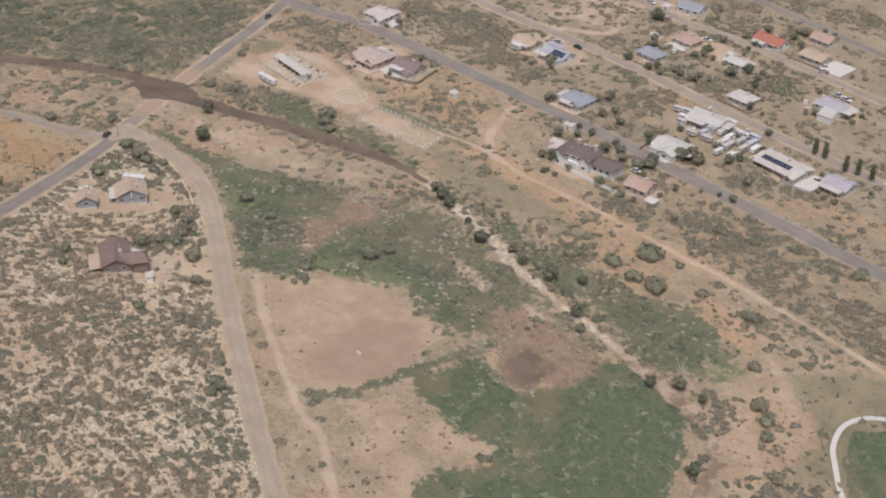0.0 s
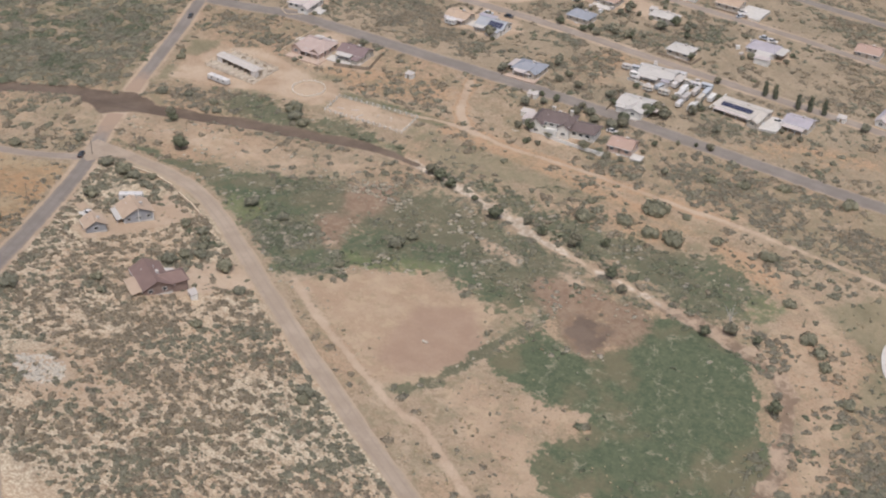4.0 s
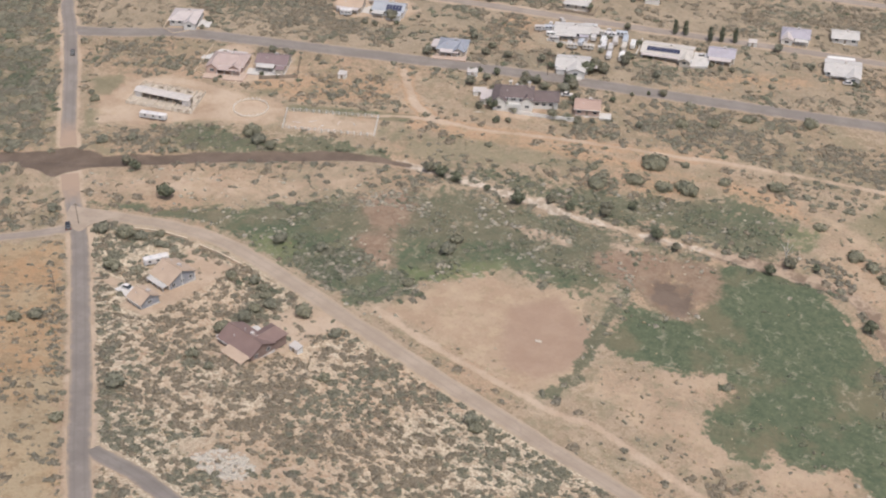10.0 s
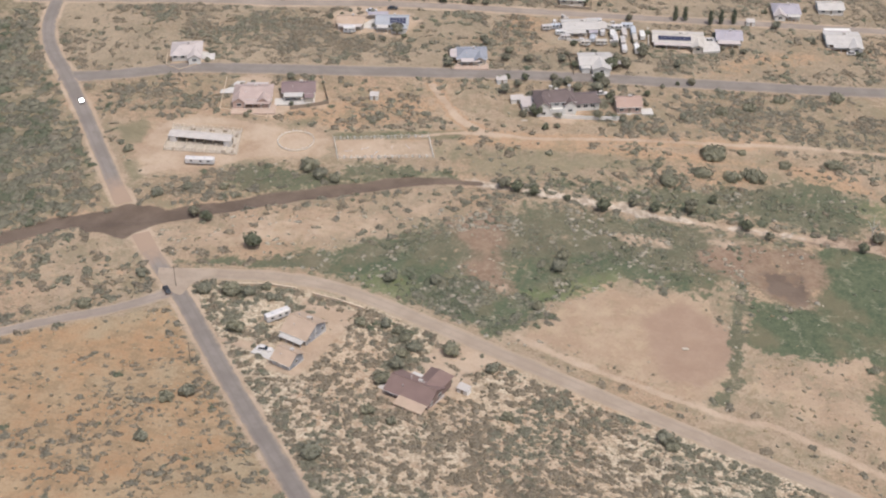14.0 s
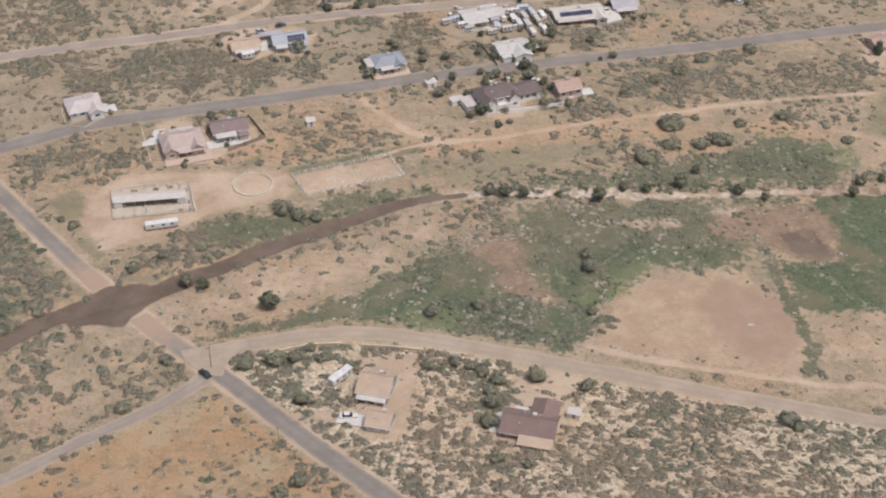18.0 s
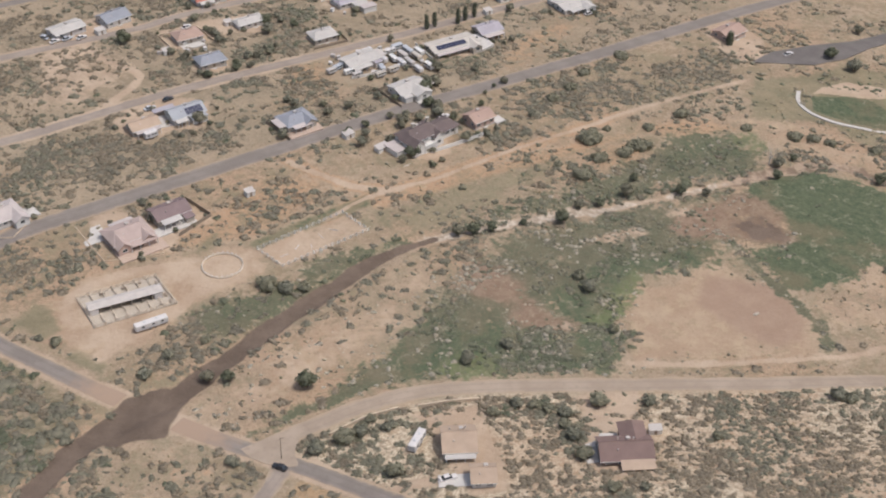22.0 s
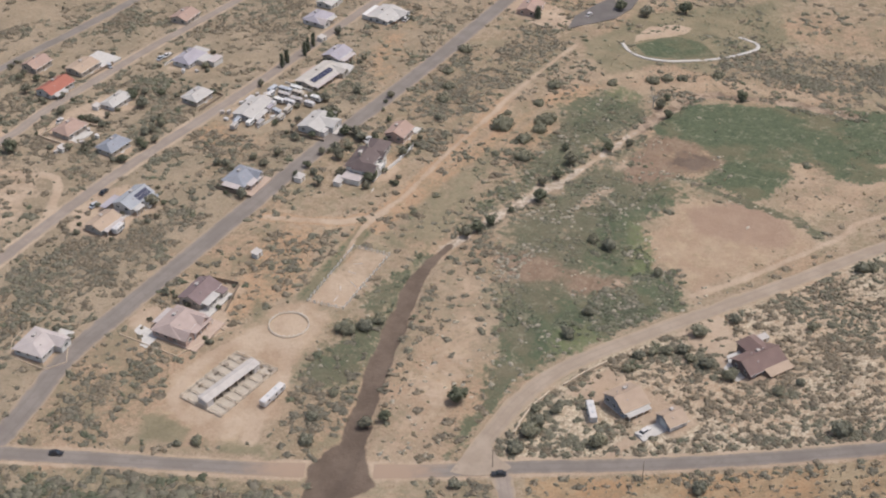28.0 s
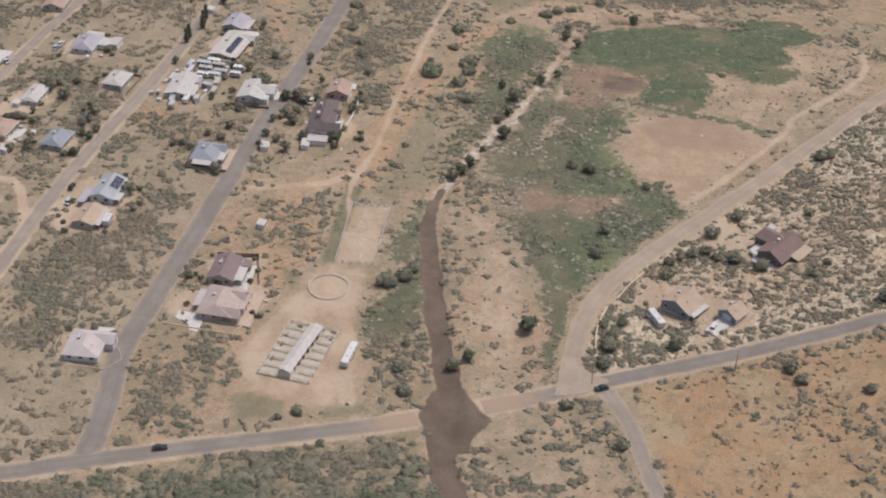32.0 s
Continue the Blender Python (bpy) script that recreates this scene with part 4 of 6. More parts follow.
def house_window(h, px, py, pz, w, t, turn):
    r = Matrix.Translation((px, py, pz)) @ pose(0, 0, 0, 0, 0, turn)
    bm = bmesh.new()
    for lo, hi in (((-w / 2 - 0.1, -0.07, -0.1), (w / 2 + 0.1, 0.02, 0.0)), ((-w / 2 - 0.1, -0.07, t), (w / 2 + 0.1, 0.02, t + 0.1)),
                   ((-w / 2 - 0.1, -0.07, 0), (-w / 2, 0.02, t)), ((w / 2, -0.07, 0), (w / 2 + 0.1, 0.02, t)), ((-0.04, -0.06, 0), (0.04, 0.02, t))):
        block(bm, lo, hi)
    bm.transform(r)
    win = part("window", bm, TRIM, h)
    for a, b in ((-w / 2, -0.04), (0.04, w / 2)):
        g = box((a, -0.03, 0), (b, 0.03, t))
        g.transform(r)
        part("pane", g, GLASS, win)


def chimney(h, px, py, top, material):
    c = part("chimney", box((px - 0.55, py - 0.45, 1.5), (px + 0.55, py + 0.45, top), 0.03), material, h)
    part("cap", box((px - 0.7, py - 0.6, top), (px + 0.7, py + 0.6, top + 0.18)), CONCRETE, c)


def solar_array(h, lo, hi, slope, cols, rows):
    """Panels that lie on a roof slope; lo and hi on the plan of the house, slope = (height at lo y, height at hi y)."""
    (ax, ay), (bx, by) = lo, hi
    for i in range(cols):
        for j in range(rows):
            x0, x1 = ax + (bx - ax) * i / cols + 0.04, ax + (bx - ax) * (i + 1) / cols - 0.04
            f0, f1 = j / rows + 0.02, (j + 1) / rows - 0.02
            y0, y1 = ay + (by - ay) * f0, ay + (by - ay) * f1
            z0, z1 = slope[0] + (slope[1] - slope[0]) * f0, slope[0] + (slope[1] - slope[0]) * f1
            part("solar_panel", slab([(x0, y0, z0), (x1, y0, z0), (x1, y1, z1), (x0, y1, z1)], 0.05), PANEL, h, "dark blue solar panel")


def vents(h, spots, z):
    for px, py in spots:
        bm = bmesh.new()
        tube(bm, (px, py, z - 0.6), (px, py, z + 0.45), 0.13, 0.13, 7)
        tube(bm, (px, py, z + 0.45), (px, py, z + 0.6), 0.24, 0.2, 7)
        part("roof_vent", bm, METAL, h)


def annex(h, lo, hi, eave, roof, wall, fall=0.5, open_front=False):
    """A lean-to or patio cover beside the house."""
    (ax, ay), (bx, by) = lo, hi
    part("patio_roof", slab([(ax, ay, eave - fall), (bx, ay, eave - fall), (bx, by, eave), (ax, by, eave)], 0.12), roof, h)
    if open_front:
        for px in np.linspace(ax + 0.3, bx - 0.3, 4):
            part("patio_post", box((px - 0.09, ay + 0.15, -0.6), (px + 0.09, ay + 0.33, eave - fall - 0.1)), TRIM, h)
    else:
        part("annex_wall", box((ax + 0.3, ay + 0.3, -0.8), (bx - 0.3, by, eave - fall - 0.1)), wall, h)


def wing(h, lo, hi, eave, ridge, wall, roof, over=0.5):
    """A cross wing whose ridge runs from front to back of the house."""
    (ax, ay), (bx, by) = lo, hi
    mid = (ax + bx) / 2
    part("wing_wall", box((ax, ay, -0.9), (bx, by, eave - 0.05)), wall, h)
    bm = bmesh.new()
    v = [bm.verts.new(p) for p in ((ax, ay + 0.01, eave - 0.06), (bx, ay + 0.01, eave - 0.06), (mid, ay + 0.01, ridge - 0.12))]
    w = [bm.verts.new((p.co.x, by - 0.01, p.co.z)) for p in v]
    bm.faces.new(v)
    bm.faces.new(w[::-1])
    part("wing_gable", bm, wall, h)
    drop = over * (ridge - eave) / (mid - ax)
    part("wing_roof", slab([(ax - over, ay - over, eave - drop), (mid, ay - over, ridge), (mid, by + over, ridge), (ax - over, by + over, eave - drop)], 0.14), roof, h)
    part("wing_roof", slab([(mid, ay - over, ridge), (bx + over, ay - over, eave - drop), (bx + over, by + over, eave - drop), (mid, by + over, ridge)], 0.14), roof, h)
    house_window(h, mid, ay, 1.2, 1.6, 1.1, 0)


def fence_panels(h, line, height, material, thick=0.16, step=2.6, piece="fence_panel"):
    for (ax, ay), (bx, by) in zip(line, line[1:]):
        k = max(1, int(math.hypot(bx - ax, by - ay) / step))
        for i in range(k):
            p, q = Vector((ax + (bx - ax) * i / k, ay + (by - ay) * i / k, 0)), Vector((ax + (bx - ax) * (i + 1) / k, ay + (by - ay) * (i + 1) / k, 0))
            d = (q - p)
            s = Vector((-d.y, d.x, 0)).normalized() * thick / 2
            d = d.normalized() * 0.03
            zp, zq = ground_at(p.x, p.y), ground_at(q.x, q.y)
            c = [(p + s + d), (q + s - d), (q - s - d), (p - s + d)]
            bm = bmesh.new()
            lo = [bm.verts.new((v.x, v.y, z - 0.3)) for v, z in zip(c, (zp, zq, zq, zp))]
            up = [bm.verts.new((v.x, v.y, z + height)) for v, z in zip(c, (zp, zq, zq, zp))]
            bm.faces.new(up)
            for n in range(4):
                bm.faces.new((lo[n], lo[(n + 1) % 4], up[(n + 1) % 4], up[n]))
            bmesh.ops.recalc_face_normals(bm, faces=bm.faces)
            part(piece, bm, material, h)


def loose_fence(name, line, height, material, label, **kw):
    f = tagged(new(name), label, "fence")
    fence_panels(f, line, height, material, **kw)
    return f


# the tan house and its garage below the junction
tan_house = gable_house("house", -14.6, -15.4, 9.2, 10.6, -9, 3.4, 6.0, STUCCO, ROOFS["tan"], "white house with tan roof and blue-grey gable ends", gable=SLATE, fronts=4, sides=3)
annex(tan_house, (-4.4, -7.7), (4.4, -5.3), 2.9, ROOFS["white"], STUCCO, 0.3, True)
part("porch_slab", slab([(-5.2, -10.4, 0.3), (5.4, -10.4, 0.3), (5.4, -5.4, 0.34), (-5.2, -5.4, 0.34)], 0.8), CONCRETE, tan_house)
vents(tan_house, [(2.0, 2.2), (-2.6, 1.6)], 5.5)
part("gable_trim", box((4.60, -0.16, 0.2), (4.70, 0.16, 5.7)), TRIM, tan_house)
for _s in (-1, 1):
    part("corner_board", box((4.60, _s * 5.15 - 0.14, 0.2), (4.70, _s * 5.15 + 0.14, 3.2)), TRIM, tan_house)
tan_garage = gable_house("garage", -11.6, -32.0, 6.4, 7.0, -10, 2.9, 4.9, STUCCO, ROOFS["tan"], "white garage with tan roof and blue-grey gable ends", gable=SLATE, fronts=2, sides=1, doors=0)
part("driveway", slab([(-12.5, -2.6, 0.30), (-3.3, -2.4, 0.34), (-3.3, 2.4, 0.34), (-12.5, 2.0, 0.30)], 1.2), CONCRETE, tan_garage)
part("garage_door", box((-3.34, -1.6, 0.3), (-3.20, 1.6, 2.4)), TRIM, tan_garage)
loose_fence("garden_wall", [(-50, -2), (-43, 1.6), (-37, 4), (-28, 5.6)], 1.0, TAN_BLOCK, "low cream block wall along the gravel lane", piece="wall_block", thick=0.5)
loose_fence("garden_wall", [(-22, 5.2), (-12, 5.4), (-3, 4.6)], 1.0, TAN_BLOCK, "low cream block wall round the tan house yard", piece="wall_block", thick=0.5)

# the brown house
brown_house = gable_house("house", 30.2, -31.0, 14.6, 9.4, -9, 3.0, 5.4, BROWN_WALL, ROOFS["brown"], "brown house with dark brown shingle roof in the scrub", fronts=4, sides=2)
annex(brown_house, (-2.2, -8.6), (7.6, -5.0), 3.0, ROOFS["tan"], BROWN_WALL, 0.6, True)
part("wing_wall", box((-0.2, 4.6, -1.0), (6.6, 10.2, 3.0)), BROWN_WALL, brown_house)
part("wing_roof", slab([(-0.8, 3.6, 2.85), (-0.8, 10.8, 2.85), (3.2, 9.2, 4.9), (3.2, 1.2, 4.9)], 0.16), ROOFS["brown"], brown_house)
part("wing_roof", slab([(7.2, 10.8, 2.85), (7.2, 3.6, 2.85), (3.2, 1.2, 4.9), (3.2, 9.2, 4.9)], 0.16), ROOFS["brown"], brown_house)
part("wing_roof", slab([(-0.8, 10.8, 2.85), (7.2, 10.8, 2.85), (3.2, 9.2, 4.9)], 0.16), ROOFS["brown"], brown_house)
vents(brown_house, [(-2.0, 1.6), (2.4, 1.4)], 4.8)
part("entry_slab", slab([(-7.6, 5.0, 0.28), (-0.6, 5.0, 0.3), (-0.6, 8.8, 0.3), (-5.6, 9.0, 0.28)], 0.5), CONCRETE, brown_house)
part("side_patio", slab([(-11.4, -4.4, 0.28), (-7.6, -4.4, 0.3), (-7.6, 6.0, 0.3), (-10.6, 4.6, 0.28)], 0.8), CONCRETE, brown_house)

# houses near the barn
pink_house = gable_house("house", -101.4, 112.2, 14.6, 11.0, 23, 3.2, 5.2, PINKISH, ROOFS["pink"], "pinkish stucco house with a pink tile roof", hip=0.6, fronts=5, sides=3)
wing(pink_house, (-7.3, -8.2), (-2.6, 0.5), 3.1, 4.8, PINKISH, ROOFS["pink"])
annex(pink_house, (-3.0, -9.0), (7.4, -5.5), 3.0, ROOFS["pink"], PINKISH, 0.5, True)
part("driveway", slab([(-14.0, 3.5, 0.32), (-5.5, 3.5, 0.32), (-4.5, 13.0, 0.32), (-13.0, 13.0, 0.32)], 0.7), CONCRETE, pink_house)
loose_fence("yard_fence", [(-119, 122), (-110, 100), (-90, 101), (-91, 108)], 0.45, TAN_BLOCK, "low tan block fence round the pink house", piece="wall_block", thick=0.22)
maroon_house = gable_house("house", -86.4, 122.8, 12.6, 8.6, 24, 3.1, 4.9, CREAM, ROOFS["maroon"], "cream house with a dark maroon roof", fronts=4, sides=2)
annex(maroon_house, (-5.8, -7.6), (1.8, -4.3), 3.0, ROOFS["white"], CREAM, 0.3, True)
vents(maroon_house, [(1.5, 1.3), (4.2, 1.1)], 4.5)
loose_fence("yard_fence", [(-80, 132), (-72, 120), (-84, 110)], 1.6, TIMBER, "weathered board fence round the maroon-roofed house", piece="board", thick=0.08, step=1.5)
corner_house = gable_house("house", -143.4, 132.2, 12.0, 11.0, 27, 3.0, 4.6, STUCCO, ROOFS["rosy_white"], "pale house with a rosy white roof by the road", hip=0.7, fronts=4, sides=3)
wing(corner_house, (1.0, -8.5), (6.0, 0.5), 2.9, 4.3, STUCCO, ROOFS["rosy_white"])
part("driveway", slab([(6.2, -5.0, 0.3), (11.5, -6.0, 0.3), (11.5, 0.0, 0.3), (6.2, 1.5, 0.3)], 0.7), CONCRETE, corner_house)

loose_fence("garden_wall", [(-133, 131), (-140, 120), (-147, 121), (-151, 129), (-152, 136), (-149, 141), (-143, 144)], 0.4, TAN_BLOCK, "low curved tan wall round the pale corner house", piece="wall_block", thick=0.22)

# houses along the upper road
big_house = gable_house("house", 10.6, 155.2, 15.0, 9.6, 29, 5.4, 7.6, STUCCO, ROOFS["dark"], "large white two-storey house with a dark roof", hip=0.7, fronts=5, sides=2)
for _k in range(5):
    house_window(big_house, -7.5 + 15.0 * (_k + 0.5) / 5, -4.8, 3.7, 1.7, 1.2, 0)
wing(big_house, (-8.2, -7.4), (-3.0, 1.5), 5.0, 6.9, STUCCO, ROOFS["dark"])
wing(big_house, (3.2, -6.2), (7.6, 1.0), 4.6, 6.3, STUCCO, ROOFS["dark"])
chimney(big_house, -1.5, 1.2, 8.9, CREAM)
chimney(big_house, 6.0, 1.4, 8.6, CREAM)
part("wing_wall", box((7.6, -3.6, -2.0), (17.5, 4.4, 3.4)), STUCCO, big_house)
part("wing_roof", slab([(7.7, -4.3, 3.2), (18.1, -4.3, 3.2), (15.6, 0.4, 5.0), (7.7, 0.4, 5.0)], 0.16), ROOFS["dark"], big_house)
part("wing_roof", slab([(18.1, 5.1, 3.2), (7.7, 5.1, 3.2), (7.7, 0.4, 5.0), (15.6, 0.4, 5.0)], 0.16), ROOFS["dark"], big_house)
part("wing_roof", slab([(18.1, -4.3, 3.2), (18.1, 5.1, 3.2), (15.6, 0.4, 5.0)], 0.16), ROOFS["dark"], big_house)
for _k in range(3):
    house_window(big_house, 9.2 + 2.8 * _k, -3.6, 1.2, 1.5, 1.1, 0)
part("carport_roof", slab([(-13.5, -3.5, 3.0), (-7.6, -3.5, 3.0), (-7.6, 4.5, 3.1), (-13.5, 4.5, 3.1)], 0.2), ROOFS["rosy_white"], big_house)
part("carport_wall", box((-13.2, -3.2, -1.5), (-7.7, 4.2, 2.8)), STUCCO, big_house)
part("terrace", box((-2.9, -7.6, -1.5), (3.1, -4.9, 2.6)), STUCCO, big_house, "white raised terrace with a parapet")
part("terrace_rail", box((-2.9, -7.7, 2.6), (3.1, -7.5, 3.5)), TRIM, big_house)
part("driveway", slab([(-22.0, -7.5, 0.25), (-13.6, -9.5, 0.3), (-8.6, -8.6, 0.3), (-13.6, 4.0, 0.3), (-20.0, 2.0, 0.25)], 1.4), CONCRETE, big_house)
part("back_drive", slab([(-6.0, 5.4, 0.3), (6.0, 5.4, 0.3), (4.0, 9.5, 0.2), (-8.0, 9.5, 0.2)], 1.0), CONCRETE, big_house)
loose_fence("yard_wall", [(14, 147.5), (26, 152), (36, 156.5), (38.5, 159)], 1.6, STUCCO, "white stucco wall below the large house", piece="wall_block", thick=0.25)
orange_house = gable_house("house", 37.6, 167.3, 9.4, 8.2, 25, 3.4, 5.2, PINKISH, ROOFS["orange"], "small house with an orange tile roof", fronts=3, sides=2)
part("driveway", slab([(5.0, -5.5, 0.3), (9.5, -5.5, 0.3), (9.5, -1.0, 0.3), (5.0, -1.0, 0.3)], 0.9), CONCRETE, orange_house)
slate_house = gable_house("house", -33.4, 177.0, 12.0, 9.6, 23, 2.9, 4.4, CREAM, ROOFS["slate_blue"], "cream house with a slate-blue metal roof", hip=0.8, fronts=3, sides=2)
wing(slate_house, (1.2, -6.5), (5.5, 0.5), 2.9, 4.3, CREAM, ROOFS["slate_blue"])
annex(slate_house, (-4.5, -7.5), (3.5, -4.5), 2.9, ROOFS["rosy_white"], CREAM, 0.4, True)
cream_house = gable_house("house", 15.0, 194.5, 13.0, 9.8, 24, 3.1, 4.4, STUCCO, ROOFS["white"], "white house with a pale low roof", fronts=4, sides=2)
wing(cream_house, (-1.5, -8.8), (5.5, 0.5), 3.0, 4.3, STUCCO, ROOFS["white"])
part("driveway", slab([(-2.0, -10.5, 0.28), (4.5, -10.5, 0.28), (4.5, -4.9, 0.3), (-2.0, -4.9, 0.3)], 0.9), CONCRETE, cream_house)
annex(cream_house, (-6.4, -7.5), (-2.4, -4.9), 2.8, ROOFS["white"], STUCCO, 0.3)
mobile_home = gable_house("mobile_home", 0.0, 220.4, 15.0, 9.0, 25, 3.1, 4.0, WHITE, ROOFS["white"], "white mobile home with a pale metal roof", fronts=5, sides=2)
solar_house = gable_house("house", 41.3, 229.6, 21.0, 9.4, 17, 3.0, 3.9, CREAM, ROOFS["cream"], "long cream house with solar panels on its roof", fronts=7, sides=2)
wing(solar_house, (6.2, -8.5), (10.4, 0.5), 2.8, 3.8, CREAM, ROOFS["cream"])
solar_array(solar_house, (-8.5, -4.2), (5.5, -1.4), (3.35, 3.9), 10, 2)
guest_house = gable_house("garage", 60.6, 242.4, 10.6, 8.6, 19, 2.9, 4.4, CREAM, ROOFS["lilac_grey"], "cream garage with a lilac-grey roof", fronts=3, sides=1)
annex(guest_house, (-5.0, -7.5), (4.5, -4.3), 2.6, ROOFS["rosy_white"], CREAM, 0.3, True)
grey_house = gable_house("house", 77.8, 281.4, 11.6, 9.4, 19, 3.0, 4.7, STUCCO, ROOFS["lilac_grey"], "white house with a grey shingle roof", hip=0.6, fronts=4, sides=2)
wing(grey_house, (-5.8, -7.5), (-1.0, 0.5), 2.9, 4.2, STUCCO, ROOFS["rosy_white"])
annex(grey_house, (0.0, -7.5), (5.5, -4.7), 2.7, ROOFS["white"], STUCCO, 0.3, True)
white_house = gable_house("house", 106.0, 265.4, 14.4, 11.0, 20, 3.0, 4.0, STUCCO, ROOFS["white"], "white house with a pale flat-pitched roof", fronts=4, sides=3)
wing(white_house, (2.0, -9.5), (7.2, 0.5), 2.9, 3.9, STUCCO, ROOFS["white"])
annex(white_house, (-5, -8.5), (5, -5.5), 2.8, ROOFS["white"], STUCCO, 0.3, True)
blue_house = gable_house("house", -74.8, 189.0, 13.4, 8.4, 21, 3.0, 4.8, STUCCO, ROOFS["pale_blue"], "white house with a pale blue metal roof and solar panels", fronts=4, sides=2)
annex(blue_house, (-6.5, -7.2), (-1.5, -4.2), 2.7, ROOFS["white"], STUCCO, 0.3, True)
solar_array(blue_house, (-1.0, -4.2), (6.0, -1.2), (3.02, 4.42), 5, 2)
tan_shop = gable_house("shed", -91.4, 182.4, 11.0, 7.6, 20, 2.7, 4.0, CREAM, ROOFS["tan"], "long shed with a tan metal roof", fronts=3, sides=1)
red_house = gable_house("house", -56.0, 289.0, 14.0, 8.6, 20, 3.0, 4.9, STUCCO, ROOFS["red"], "white house with a red roof", fronts=4, sides=2)
annex(red_house, (-6.5, -7.5), (0.5, -4.3), 2.7, ROOFS["white"], STUCCO, 0.3, True)
gable_house("house", -51.6, 315.4, 10.0, 8.4, 20, 3.0, 4.7, CREAM, ROOFS["orange"], "cream house with a faded orange roof", fronts=3, sides=2)
yard_house = gable_house("house", -37.0, 300.2, 11.6, 9.0, 20, 2.9, 4.0, CREAM, ROOFS["tan"], "tan house beside a wide concrete yard", fronts=3, sides=2)
_grey = gable_house("house", 5.1, 279.0, 12.6, 9.0, 21, 3.0, 4.9, STUCCO, ROOFS["lilac_grey"], "white house with a grey roof and a white garage", hip=0.6, fronts=4, sides=2)
annex(_grey, (-1, -9.5), (6, -4.5), 2.9, ROOFS["white"], STUCCO, 0.3)
gable_house("house", -41.1, 262.0, 12.4, 6.4, 21, 2.8, 3.9, STUCCO, ROOFS["white"], "small white house with a pale roof", hip=0.5, fronts=4, sides=1)
hedge_house = gable_house("house", -11.7, 245.0, 10.6, 8.0, 18, 2.9, 4.1, CREAM, ROOFS["white"], "cream house with a pale roof under trees", hip=0.6, fronts=3, sides=2)
tan_orange_house = gable_house("house", -68.5, 251.8, 11.0, 8.6, 18, 2.9, 4.5, CREAM, ROOFS["orange"], "cream house with a tan-orange roof", hip=0.8, fronts=3, sides=2)
gable_house("house", -61.0, 229.0, 11.0, 8.0, 18, 2.9, 4.5, CREAM, ROOFS["slate_blue"], "house with a slate-grey roof among trees", hip=0.6, fronts=3, sides=2)
gable_house("house", 28.9, 322.4, 10.6, 9.0, 24, 3.0, 4.6, CREAM, ROOFS["orange"], "far house with an orange-brown roof", fronts=3, sides=2)
gable_house("house", -98.0, 272.5, 11.6, 9.0, 30, 3.0, 4.8, STUCCO, ROOFS["slate_blue"], "white house with a dark blue-grey roof", fronts=3, sides=2)
gable_house("shed", -118.0, 264.0, 14.0, 8.0, 30, 3.0, 3.8, WHITE, ROOFS["white"], "white metal shed beside parked cars", fronts=3, sides=1)
gable_house("house", 170.0, 231.5, 12.0, 9.6, 28, 3.0, 4.6, PINKISH, ROOFS["orange"], "house with a rosy tile roof by the parking lot", fronts=3, sides=2)
gable_house("house", 95.0, 296.0, 11.0, 8.0, 22, 3.0, 4.2, STUCCO, ROOFS["white"], "far white house with a pale roof", fronts=3, sides=2)

# yards: paving, fences and side roofs that each house shows
def yard_line(h, pts, height, material, label, **kw):
    """A fence given on the plan of its house."""
    return loose_fence("yard_fence", [tuple((h.matrix_world @ Vector((px, py, 0)))[:2]) for px, py in pts], height, material, label, **kw)


part("terrace", slab([(-7.5, -9.5, 0.28), (7.0, -9.5, 0.28), (7.0, -5.0, 0.32), (-7.5, -5.0, 0.32)], 0.8), PINK_PAVING, slate_house, "rosy paved terrace")
yard_line(slate_house, [(-8.5, -9.8), (-9.5, 6.5), (4.0, 7.0)], 1.2, TIMBER, "weathered timber fence behind the slate-roofed house", piece="board", thick=0.1, step=1.6)
part("porch_roof", slab([(-9.0, -3.8, 2.6), (-6.2, -3.8, 2.9), (-6.2, 3.6, 2.9), (-9.0, 3.6, 2.6)], 0.14), ROOFS["rosy_white"], slate_house)
annex(mobile_home, (-7.2, -7.4), (2.0, -4.5), 2.8, ROOFS["white"], WHITE, 0.3, True)
annex(mobile_home, (3.2, -6.8), (7.2, -4.5), 2.6, ROOFS["lilac_grey"], WHITE, 0.3)
part("shade_roof", slab([(7.7, -3.6, 2.7), (11.5, -3.6, 2.5), (11.5, 3.2, 2.5), (7.7, 3.2, 2.7)], 0.1), METAL, mobile_home)
yard_line(mobile_home, [(-10.5, -9.0), (-3.0, -10.5), (6.0, -10.0)], 1.4, STUCCO, "pale board fence round the mobile home yard", piece="board", thick=0.1, step=1.8)
part("terrace", slab([(-11.0, 4.8, 0.28), (9.0, 4.8, 0.28), (9.0, 9.5, 0.24), (-11.0, 9.5, 0.24)], 0.9), PINK_PAVING, solar_house, "rosy gravel terrace behind the house")
part("forecourt", slab([(10.8, -8.0, 0.26), (18.0, -6.0, 0.22), (18.0, 6.0, 0.22), (10.8, 5.5, 0.26)], 1.0), CONCRETE, solar_house)
annex(solar_house, (-10.3, -7.3), (5.8, -4.7), 2.7, ROOFS["rosy_white"], CREAM, 0.3, True)
yard_line(solar_house, [(-12.5, -6.0), (-12.5, 9.0)], 1.2, STUCCO, "pale wall beside the solar-panelled house", piece="wall_block", thick=0.25)
yard_line(cream_house, [(-9.5, -9.0), (-10.0, 7.0), (2.0, 8.0)], 1.2, TIMBER, "weathered fence beside the white house", piece="board", thick=0.1, step=1.6)
